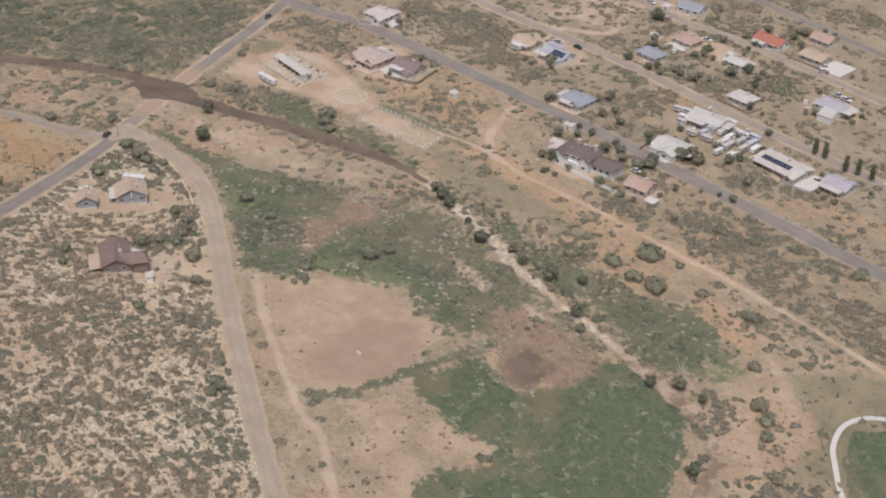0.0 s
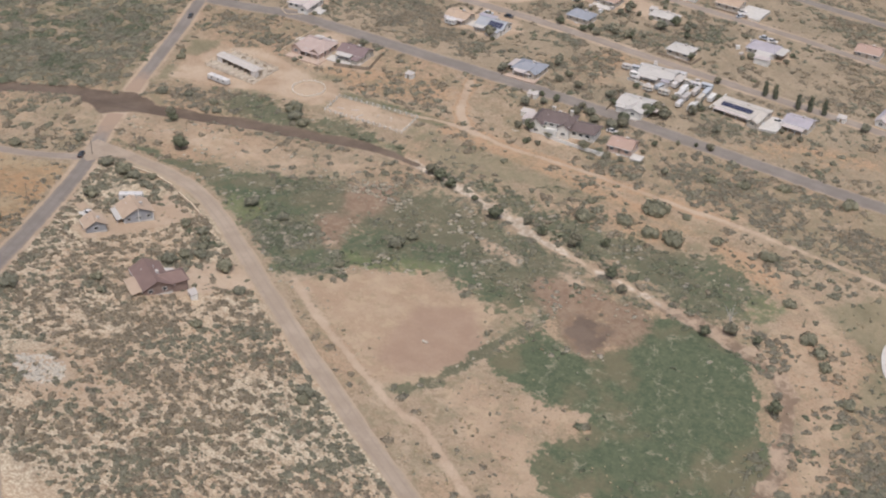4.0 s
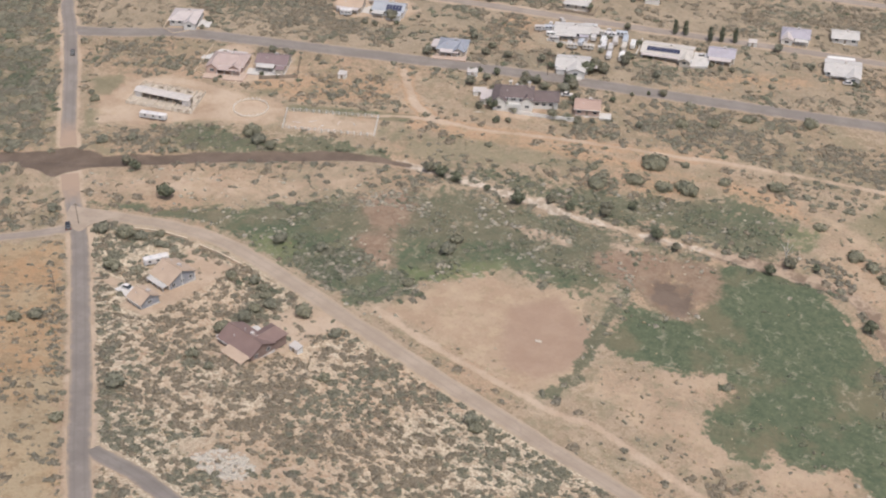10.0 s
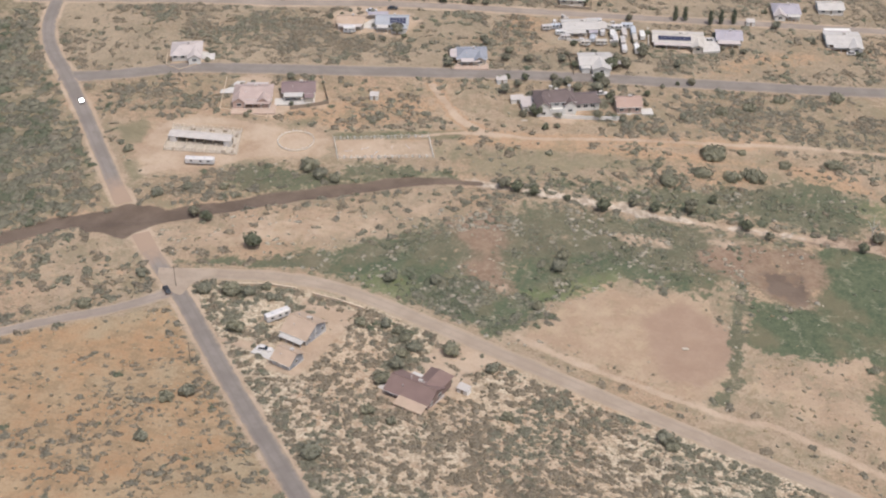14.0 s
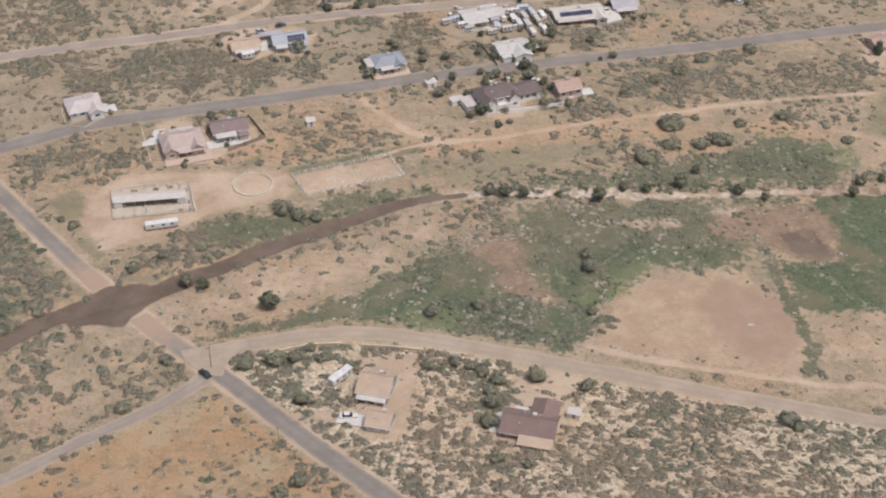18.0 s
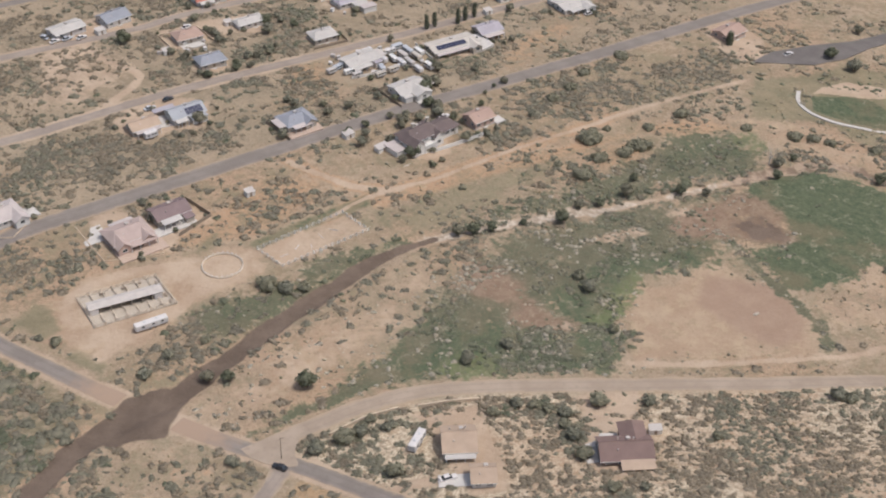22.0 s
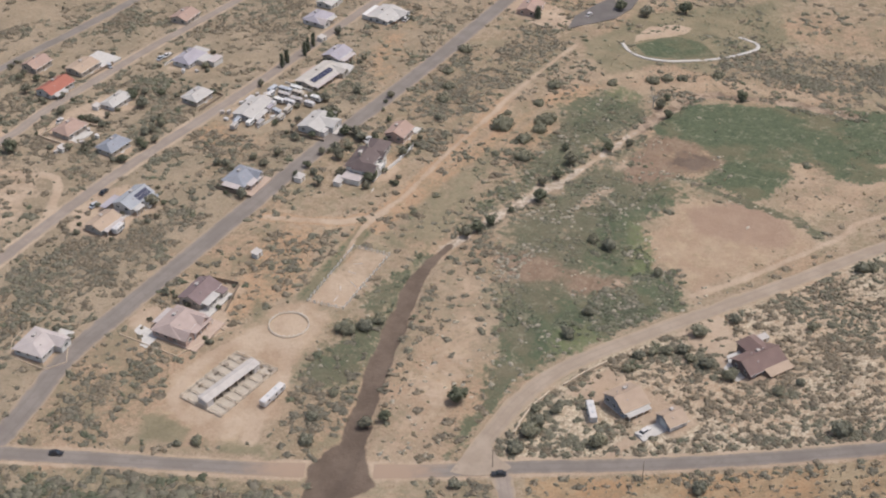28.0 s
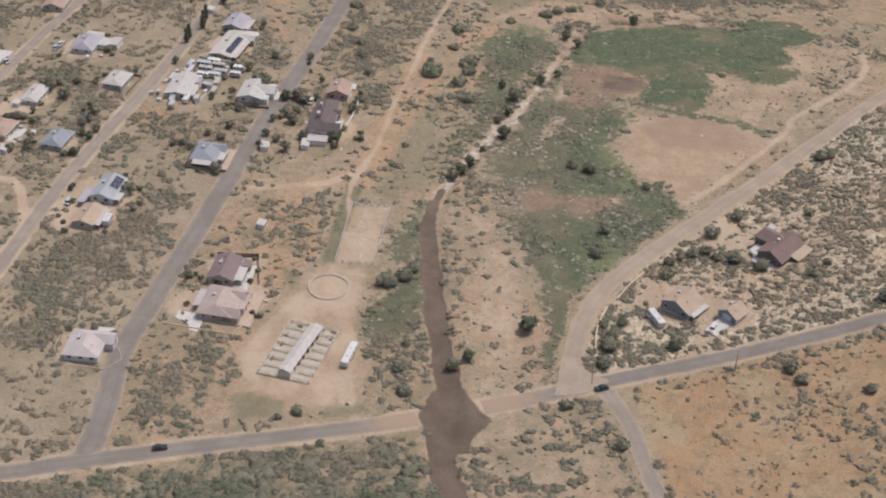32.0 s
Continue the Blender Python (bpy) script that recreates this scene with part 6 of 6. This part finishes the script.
TOWN_TREES = [(6, 146, 3.2), (7, 168, 3.0), (23, 174, 2.8), (22, 194, 3.3), (23, 162, 2.1), (-8, 164, 1.9), (-16, 165, 1.7), (2, 143, 2.0), (-95, 132, 1.7), (-85, 113, 1.2), (-70, 183, 3.0), (-32, 191, 1.8), (-63, 218, 2.1), (-58, 255, 2.2), (-56, 248, 1.9), (-51, 222, 2.1), (-45, 224, 1.9), (-34, 253, 3.2), (-35, 236, 1.9), (31, 211, 2.6), (60, 169, 1.8), (-95, 252, 3.7), (-60, 311, 2.0), (77, 264, 2.4), (209, 208, 3.4), (235, 232, 2.8), (214, 195, 3.7), (234, 187, 4.2)]
CYPRESS_TREES = [(35, 249, 1.2), (39, 251, 1.2), (50, 253, 1.2), (54, 256, 1.2), (59, 259, 1.2), (167, 223, 1.8)]
YARD_TREES = [(21, 182, 3), (10, 174, 2.4), (4, 175, 1.8), (15, 172, 2.2), (-7, 170, 1.8), (-11, 157, 2.4), (0, 157, 2.6), (4, 152, 2.2), (11, 149, 1.8), (15, 148, 1.6), (29, 173, 1.6), (29, 154, 2.4), (35, 157, 1.6), (31, 168, 1.3), (23, 199, 3), (20, 202, 2), (2, 206, 1.6), (47, 209, 2), (56, 197, 2), (46, 189, 1.1), (51, 194, 1.1), (2, 191, 2.2), (-11, 185, 2), (-64, 268, 2.2), (-60, 258, 1.9), (-56, 253, 1.9), (-50, 254, 1.5), (-44, 256, 1.4), (-34, 262, 3), (-37, 239, 1.2), (-32, 241, 1.2), (-36, 234, 2), (-51, 226, 1.9), (-45, 232, 2.2), (-41, 232, 2), (-16, 242, 1.5), (-58, 303, 2), (-51, 302, 1.8), (-67, 295, 2.4), (-63, 309, 2), (-52, 287, 2), (-57, 281, 1.6), (-65, 281, 1.5), (7, 269, 2), (-5, 244, 2.2), (-34, 194, 2), (-70, 236, 2), (-76, 239, 2), (-22, 258, 2), (-27, 263, 2), (17, 239, 2), (20, 218, 1.9), (25, 220, 1.6), (29, 217, 1.7), (27, 199, 3), (24, 202, 1.8), (28, 229, 1.6), (8, 222, 2), (24, 179, 3), (7, 174, 1.5), (-14, 168, 1.5), (4, 155, 2), (8, 151, 2), (13, 149, 1.7), (42, 180, 1.5), (-40, 167, 2.4), (-20, 182, 2.2), (-21, 188, 2), (8, 188, 1.9), (18, 213, 1.6)]



def thin(trees, gap):
    """Trees without those that crowd an earlier one."""
    kept = []
    for x, y, r in trees:
        if all(math.hypot(x - a, y - b) > gap for a, b, _ in kept):
            kept.append((x, y, r))
    return kept


for _n, (_x, _y, _r) in enumerate(thin(WASH_TREES, 4.5)):
    tree("wash_tree", _x, _y, _r, _r * 1.75, (GREENERY, OLIVE, GREENERY)[_n % 3], "dark green juniper standing beside the sandy wash" if _r > 2.5 else "small dark shrub on the wash bank", "tree", _n)
for _n, (_x, _y, _r) in enumerate(MEADOW_TREES[:5]):
    tree("meadow_tree", _x, _y, _r * 0.66, _r * 0.7, (DUSTY, MESQUITE, DUSTY)[_n % 3], "broad green tree in the meadow thicket", "tree", 40 + _n)
for _n, (_x, _y, _r) in enumerate(thin(BARN_TREES, 5.5)):
    tree("barn_tree", _x, _y, _r * 1.0, _r * 0.85, (MESQUITE, DUSTY)[_n % 2], "green tree near the horse barn and wash", "tree", 70 + _n)
for _n, (_x, _y, _r) in enumerate(SOUTH_TREES):
    tree("yard_bush", _x, _y, _r, _r * 1.05, (MESQUITE, DUSTY)[_n % 2], "round dusty green bush among dry scrub", "bush", 100 + _n)
for _n, (_x, _y, _r) in enumerate(BANK_TREES):
    tree("mesquite", _x, _y, _r * 1.1, _r * 0.55, MESQUITE, "wide grey-green mesquite on bare dirt", "bush", 130 + _n)
for _n, (_x, _y, _r) in enumerate(TOWN_TREES):
    tree("shade_tree", _x, _y, _r, _r * 1.7, (GREENERY, OLIVE, DUSTY)[_n % 3], "dark green shade tree beside a house", "tree", 160 + _n)
for _n, (_x, _y, _r) in enumerate(YARD_TREES):
    tree("yard_tree", _x, _y, _r, _r * (1.5 + 0.2 * (_n % 3)), (GREENERY, DUSTY, OLIVE, MESQUITE)[_n % 4], "green garden tree among the hillside houses" if _r > 1.9 else "small round garden bush beside a house", "tree", 300 + _n)
_rng = np.random.default_rng(77)
for _hx, _hy, _hr in HOME_SPOTS:
    for _k in range(5):
        _a, _f = _rng.uniform(0, math.tau), _hr * _rng.uniform(0.95, 1.35)
        _x, _y, _r = _hx + math.cos(_a) * _f, _hy + math.sin(_a) * _f, _rng.uniform(0.8, 1.7)
        if min(away(UPPER, _x, _y) - 5, away(HILL_LANE, _x, _y) - 4, away(TOP_LANE, _x, _y) - 4, away(MAIN, _x, _y) - 4) > 0:
            tree("garden_bush", _x, _y, _r, _r * 1.3, (DUSTY, OLIVE, GREENERY)[_k % 3], "rounded grey-green bush at the edge of a yard", "bush", 500 + _k)
for _n, (_x, _y, _r) in enumerate(CYPRESS_TREES):
    cypress(_x, _y, _r * 1.2, 7.5 if _n < 5 else 6.5, 190 + _n)

_d = tagged(stand("dead_tree", 142, 122), "bare bleached dead tree beside the wash", "tree")
_b = bmesh.new()
tube(_b, (0, 0, -0.3), (0.3, 0.2, 5), 0.28, 0.16, 6)
for _k in range(7):
    _a = _k * 2.4
    tube(_b, (0.2, 0.1, 2.2 + 0.4 * _k), (math.cos(_a) * 2.4, math.sin(_a) * 2.4, 5.2 + 0.6 * _k), 0.11, 0.04, 5)
part("trunk", _b, DEAD, _d)
for _x, _y in [(-65, -9), (-38, -45)]:
    _p = tagged(stand("utility_pole", _x, _y, 30), "weathered wooden utility pole beside the road", "pole", "roadside poles")
    _b = bmesh.new()
    tube(_b, (0, 0, -0.4), (0, 0, 8.5), 0.15, 0.11, 7)
    part("pole", _b, TIMBER, _p)
    part("crossarm", box((-1.1, -0.06, 7.7), (1.1, 0.06, 7.85)), TIMBER, _p)

# ---------------------------------------------------------------- scrub
def bush_shapes(rng, count, arms, cards, lift=0.55):
    """A few low lumpy bushes with ragged twigs, one metre in radius."""
    shapes = []
    for _ in range(count):
        lobes = [((0.0, 0.0, 0.0), 0.62 if arms else 0.9)]
        for k in range(arms):
            a = rng.uniform(0, math.tau)
            lobes.append(((math.cos(a) * 0.6, math.sin(a) * 0.6, lift * rng.uniform(-0.1, 0.25)), rng.uniform(0.26, 0.5)))
        vs, fs = [], []
        for c, r in lobes:
            k, turn = len(vs), rng.uniform(0, math.tau)
            for wide, up in ((1.0, -0.15), (0.86, 0.42)):
                for i in range(7):
                    a, g = turn + (i + (up > 0) * 0.5) * math.tau / 7, r * wide * rng.uniform(0.55, 1.35)
                    vs.append((c[0] + math.cos(a) * g, c[1] + math.sin(a) * g, c[2] + r * up * rng.uniform(0.7, 1.3)))
            vs.append((c[0] + rng.uniform(-0.2, 0.2) * r, c[1] + rng.uniform(-0.2, 0.2) * r, c[2] + r * rng.uniform(0.6, 0.95)))
            for i in range(7):
                j = (i + 1) % 7
                fs += [(k + i, k + j, k + 7 + i), (k + j, k + 7 + j, k + 7 + i), (k + 7 + i, k + 7 + j, k + 14)]
        for _k in range(cards):
            c, r = lobes[rng.integers(len(lobes))]
            d = rng.normal(size=3)
            d /= np.linalg.norm(d)
            d[2] = abs(d[2])
            at = np.array(c) + d * (1, 1, 0.75) * r * rng.uniform(0.8, 1.4)
            fs.append((len(vs), len(vs) + 1, len(vs) + 2))
            vs += [tuple(at + rng.normal(size=3) * (0.17, 0.17, 0.10)) for _q in range(3)]
        shapes.append((np.array(vs), np.array(fs)))
    return shapes


def scatter(name, pts, radii, small, large, material, label, category, flat=1.0, seed=0):
    """Many small plants joined into one mesh."""
    rng = np.random.default_rng(seed)
    vs, fs, at = [], [], 0
    zs = rise(pts[:, 0], pts[:, 1]) - bed(pts[:, 0], pts[:, 1])
    for (x, y), r, z, low in zip(pts, radii, zs, np.broadcast_to(flat, len(pts))):
        shapes = large if r > 1.15 else small
        v, f = shapes[rng.integers(len(shapes))]
        a = rng.uniform(0, math.tau)
        c, s = math.cos(a), math.sin(a)
        sx, sy, sz = r * rng.uniform(0.8, 1.35), r * rng.uniform(0.8, 1.35), r ** 0.8 * rng.uniform(0.75, 1.2) * low
        w = np.empty_like(v)
        w[:, 0], w[:, 1], w[:, 2] = x + (c * v[:, 0] * sx - s * v[:, 1] * sy), y + (s * v[:, 0] * sx + c * v[:, 1] * sy), z + v[:, 2] * sz
        vs.append(w), fs.append(f + at)
        at += len(v)
    v, f = np.concatenate(vs).astype(np.float32), np.concatenate(fs).astype(np.int32)
    me = bpy.data.meshes.new(name)
    me.vertices.add(len(v))
    me.vertices.foreach_set("co", v.ravel())
    me.loops.add(f.size)
    me.loops.foreach_set("vertex_index", f.ravel())
    me.polygons.add(len(f))
    me.polygons.foreach_set("loop_start", (np.arange(len(f)) * 3).astype(np.int32))
    me.update(calc_edges=True)
    me.materials.append(material)
    return tagged(new(name, me), label, category, kind="stuff")


KEEP_CLEAR = [(o.matrix_world.translation.x, o.matrix_world.translation.y, {"house": 8.5, "barn": 9, "mobile_home": 10, "camper": 4.5, "car": 3.5}.get(o["category"], 5.0)) for o in scene.objects if o.get("category") in ("house", "barn", "camper", "car", "shed")]
SEEN = [(-245, -40), (-240, 100), (-200, 245), (-110, 356), (0, 366), (95, 354), (212, 290), (302, 186), (298, 12), (145, -94), (40, -132), (-75, -114), (-135, -64)]


def plan_density(x, y):
    """Plants to a square metre by kind of plant, over the plan."""
    k = kinds(x, y)
    roads = np.minimum.reduce([away(MAIN, x, y) - 4.0, away(VALLEY_LANE, x, y) - 4.2, away(UPPER, x, y) - 4.1, away(LOW_ROAD, x, y) - 4.0, away(FAR_LANE, x, y) - 3.5,
                               away(HILL_LANE, x, y) - 3.4, away(TOP_LANE, x, y) - 3.2, away(TRAIL, x, y) - 1.5, away(WASH, x, y) - 3.6, away(WEST_TRACK, x, y) - 2.8, away(FIELD_PATH, x, y) - 1.4])
    open_ = np.clip(roads / 1.0, 0, 1) * (inside(SEEN, x, y) > 0)
    for hx, hy, hr in KEEP_CLEAR:
        open_ = open_ * (np.hypot(x - hx, y - hy) > hr)
    for p in (LOT, ARENA, TURF, PARKING, YARD, FORD):
        open_ = open_ * (inside(p, x, y) < 0)
    open_ = open_ * (inside(GREEN, x, y) < -2)
    patch = np.clip((lattice(x, y, 24, 1) * 0.55 + lattice(x, y, 9, 2) * 0.45 - 0.31) * 3.3, 0, 1.9)
    shrubs = np.zeros(x.shape)
    for p in SHRUBS:
        shrubs = np.maximum(shrubs, soft(inside(p, x, y), 6))
    south = soft(inside(SOUTH, x, y), 3)
    wet = np.maximum.reduce([soft(inside(p, x, y), 4) for p in (MEADOW, NORTH, FIELD, BARN_GREEN)])
    calm = (1 - 0.9 * wet) * (1 - k["grass"]) * (1 - 0.95 * k["bare"] ** 2) * (1 - 0.88 * k["pale"]) * (1 - k["damp"]) * (1 - 0.8 * k["lawn"]) * (1 - 0.2 * k["ochre"]) * (1 - 0.9 * k["clay"])
    scrub = open_ * calm * (((0.05 + 0.8 * patch ** 1.5) * (0.125 + 0.10 * shrubs + 0.03 * k["thick"]) + 0.085 * k["upland"] * (0.3 + patch) + 0.045 * k["ochre"] * (0.3 + patch) + 0.07 * soft(inside(WEST_BANK, x, y), 5) * (0.2 + patch)) + 0.46 * south * (0.66 + 0.24 * np.clip(patch, 0, 1.2)))
    scrub = scrub * (1 - 0.55 * soft(inside(BANK, x, y), 4)) * (1 - 0.5 * soft(inside(CLEARING, x, y), 8)) * (1 - 0.85 * soft(inside(VERGE, x, y), 2))
    field, meadow, north, rank = soft(inside(FIELD, x, y), 3), soft(inside(MEADOW, x, y), 3), soft(inside(NORTH, x, y), 3), soft(inside(LUSH, x, y), 3)
    banks = lines_mask(x, y, [(SAND_WASH, 6.5), (WASH, 6.5), (smooth([(150, 128), (185, 118), (215, 100), (260, 90)]), 9)], 2) * (away(SAND_WASH, x, y) > 2.6)
    lush = open_ * (1 - k["damp"]) * (1 - 0.85 * k["bare"]) * ((0.018 * meadow + 0.11 * rank) * patch * (1 - 0.8 * k["russet"]) * (1 - 0.8 * k["lime"]) + 0.022 * north * patch + 0.135 * k["thick"] * (0.3 + 0.7 * patch) + 0.07 * soft(inside(BARN_GREEN, x, y), 2)
                                                               + (0.030 * patch + 0.24 * shrubs * (0.2 + patch)) * calm + 0.03 * lines_mask(x, y, [(DITCH, 2.6)], 2.0) + 0.13 * banks * (0.3 + patch) + 0.13 * lines_mask(x, y, [(SAND_WASH, 4.8)], 1) * (away(SAND_WASH, x, y) > 2.2) * patch)
    fallow = 1 - 0.9 * np.maximum.reduce([soft(inside(p, x, y), 3) for p in (VERGE, BARE_TWO, BARE_THREE)])
    hedge = soft(10.5 - away(MAIN, x, y), 2) * (away(MAIN, x, y) > 5.4) * soft(-20 - y, 4)
    lush = (lush * (1 - 0.7 * south) + 0.15 * open_ * hedge * (0.25 + patch) * (0.35 + 0.65 * south)) * fallow
    scrub = scrub * fallow
    for p in COPSES:
        lush = np.maximum(lush, 0.34 * open_ * soft(inside(p, x, y), 1.5))
    weeds = open_ * (1 - k["damp"]) * (1 - k["bare"]) * (0.022 * field * (0.1 + patch) + 0.26 * (meadow + north) * (0.25 + patch) * (1 - 0.7 * k["russet"]) + 0.10 * k["lawn"] * patch)
    ridge = np.exp(-((lattice(x, y, 11, 31) * 0.6 + lattice(x, y, 4, 32) * 0.4 - 0.5) / 0.05) ** 2)
    straw = open_ * (0.13 * (1 - k["grass"]) * (1 - k["damp"]) * (1 - 0.75 * k["pale"]) * (1 - 0.9 * k["bare"] ** 2) * (1 - 0.9 * k["clay"]) * (0.5 + 0.9 * south + 0.6 * k["ochre"]) + 0.12 * ridge * (meadow + north + 0.5 * field) + 0.16 * (1 - fallow)) * (0.25 + 0.75 * np.clip(patch, 0, 1))
    drift = np.maximum.reduce([soft(inside(p, x, y), 3) for p in PALE_STONES])
    dead = open_ * (1 - k["damp"]) * (ridge * np.clip(lattice(x, y, 16, 41) * 3 - 0.75, 0.15, 1.6) * (0.36 * meadow + 0.28 * k["sedge"] + 0.08 * north + 0.03 * field * (lattice(x, y, 30, 40) > 0.5)) + 0.24 * soft(inside(BANK, x, y), 3) * ridge + 0.20 * drift * (0.2 + ridge))
    return scrub, lush, weeds, straw, dead


def sow(seed, tries):
    """Chance plan points within sight, with the plants to a point."""
    rng = np.random.default_rng(seed)
    p = np.stack([rng.uniform(-245, 305, tries), rng.uniform(-165, 385, tries)], 1)
    p = p[inside(SEEN, p[:, 0], p[:, 1]) > 0]
    return rng, p, [d * 550.0 * 550.0 / tries for d in plan_density(p[:, 0], p[:, 1])]


_small, _large = bush_shapes(np.random.default_rng(1), 24, 1, 16), bush_shapes(np.random.default_rng(2), 24, 4, 30)
_rng, _pts, (_scrub, _lush, _weeds, _straw, _dead) = sow(5, 260000)
_take = _rng.uniform(size=len(_pts))
_m = _take < _scrub
_g = _pts[_m]
_ochre = soft(inside(HILL, _g[:, 0], _g[:, 1]), 3)
_r = 0.45 + (1.7 - 0.35 * soft(inside(SOUTH, _g[:, 0], _g[:, 1]), 3) - 0.7 * _ochre) * _rng.uniform(size=_m.sum()) ** 1.7
_h = lattice(_g[:, 0], _g[:, 1], 17, 12) + _rng.uniform(-0.35, 0.35, len(_g)) - 0.4 * _ochre - 0.03 * soft(inside(SOUTH, _g[:, 0], _g[:, 1]), 3) - 0.12 * soft(inside(UPLAND, _g[:, 0], _g[:, 1]), 6) > 0.55
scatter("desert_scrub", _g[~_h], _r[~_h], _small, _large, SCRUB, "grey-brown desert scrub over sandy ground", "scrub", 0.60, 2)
scatter("sage_scrub", _g[_h], _r[_h], _small, _large, OLIVE, "grey-green desert scrub over sandy ground", "scrub", 0.64, 8)
_m = (_take > 0.5) & (_take - 0.5 < _lush)
_r = 0.55 + 1.35 * _rng.uniform(size=_m.sum()) ** 1.8
_g = _pts[_m]
_r = _r * (1 + 0.95 * soft(inside(THICK, _g[:, 0], _g[:, 1]), 4))
_h = lattice(_g[:, 0], _g[:, 1], 14, 9) + _rng.uniform(-0.25, 0.25, len(_g)) - 0.07 * soft(inside(THICK, _g[:, 0], _g[:, 1]), 4) > 0.52
_dry = np.maximum.reduce([soft(inside(p, _g[:, 0], _g[:, 1]), 4) for p in SHRUBS] + [0.3 * soft(inside(THICK, _g[:, 0], _g[:, 1]), 4), 0.8 * np.minimum.reduce([soft(-inside(p, _g[:, 0], _g[:, 1]), 4) for p in (MEADOW, NORTH, THICK, BARN_GREEN, FIELD, *COPSES)])]) > _rng.uniform(0.1, 1.0, len(_g))
scatter("grey_thicket", _g[_dry], _r[_dry], _small, _large, GREY, "grey-brown bushes on the dry slopes", "bushes", 0.62, 11)
_g, _r, _h = _g[~_dry], _r[~_dry], _h[~_dry]
_low = 0.62 - 0.24 * soft(np.maximum(inside(MEADOW, _g[:, 0], _g[:, 1]), inside(NORTH, _g[:, 0], _g[:, 1])), 3)
scatter("green_thicket", _g[_h], _r[_h], _small, _large, GREENERY, "green bushes of the valley thickets", "bushes", _low[_h], 3)
scatter("olive_thicket", _g[~_h], _r[~_h], _small, _large, OLIVE, "grey-green bushes of the valley thickets", "bushes", _low[~_h], 4)
_rng, _pts, (_scrub, _lush, _weeds, _straw, _dead) = sow(6, 200000)
_take = _rng.uniform(size=len(_pts))
_m = _take < _straw
_r = 0.25 + 0.55 * _rng.uniform(size=_m.sum()) ** 1.5
_q = _pts[_m]
_h = _rng.uniform(size=len(_q)) < 0.62
scatter("dry_grass_tufts", _q[_h], _r[_h], _small, _small, STRAW, "straw-coloured dry grass tufts", "grass", 0.7, 6)
scatter("low_brush", _q[~_h], _r[~_h] * 1.2, _small, _small, GREY, "small grey tufts of low brush", "brush", 0.7, 7)
_m = (_take > 0.5) & (_take - 0.5 < _weeds)
_q = _pts[_m]
_r = 0.45 + 1.0 * _rng.uniform(size=len(_q)) ** 1.6
_h = soft(inside(SEDGE, _q[:, 0], _q[:, 1]), 5) * 0.75 + soft(np.maximum(inside(NORTH, _q[:, 0], _q[:, 1]), inside(LANE_STRIP, _q[:, 0], _q[:, 1])), 4) * 0.4 > _rng.uniform(size=len(_q))
scatter("field_weeds", _q[~_h], _r[~_h], _small, _small, GREENERY, "low green weeds of the field and meadow", "weeds", 0.2, 9)
scatter("marsh_reeds", _q[_h], _r[_h], _small, _small, OLIVE, "dull olive reeds on the wet meadow", "weeds", 0.22, 14)
_m = (_take > 0.25) & (_take - 0.25 < _dead)
_r = 0.35 + 0.8 * _rng.uniform(size=_m.sum()) ** 1.6
_twigs = bush_shapes(np.random.default_rng(3), 12, 0, 16)
scatter("dead_brush", _pts[_m], _r, _twigs, _twigs, DEAD_BRUSH, "bleached dead brush and flood litter", "brush", 0.3, 10)
_rng = np.random.default_rng(17)
_p = np.stack([_rng.uniform(-560, 620, 22000), _rng.uniform(-520, 660, 22000)], 1)
_open = np.minimum.reduce([away(r, _p[:, 0], _p[:, 1]) - 4.5 for r in (MAIN, VALLEY_LANE, UPPER, LOW_ROAD, FAR_LANE, HILL_LANE, TOP_LANE, WASH, WEST_TRACK)])
_clump = lattice(_p[:, 0], _p[:, 1], 24, 1) * 0.55 + lattice(_p[:, 0], _p[:, 1], 9, 2) * 0.45
_p = _p[(inside(SEEN, _p[:, 0], _p[:, 1]) < 0) & (_open > 0) & (_clump > _rng.uniform(0.2, 0.8, len(_p)))]
_bare = bush_shapes(np.random.default_rng(4), 12, 0, 0)
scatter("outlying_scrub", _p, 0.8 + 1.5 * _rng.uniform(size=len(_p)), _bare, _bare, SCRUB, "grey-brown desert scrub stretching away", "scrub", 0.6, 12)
_rng = np.random.default_rng(23)
_p = np.stack([_rng.uniform(55, 80, 900), _rng.uniform(-93, -73, 900)], 1)
_p = _p[inside(ROCKS, _p[:, 0], _p[:, 1]) > 0.5]
scatter("pale_rubble", _p, 0.25 + 0.65 * _rng.uniform(size=len(_p)) ** 2, _bare, _bare, STONE, "chalky pale rubble in a clearing of the scrub", "stones", 0.35, 13)
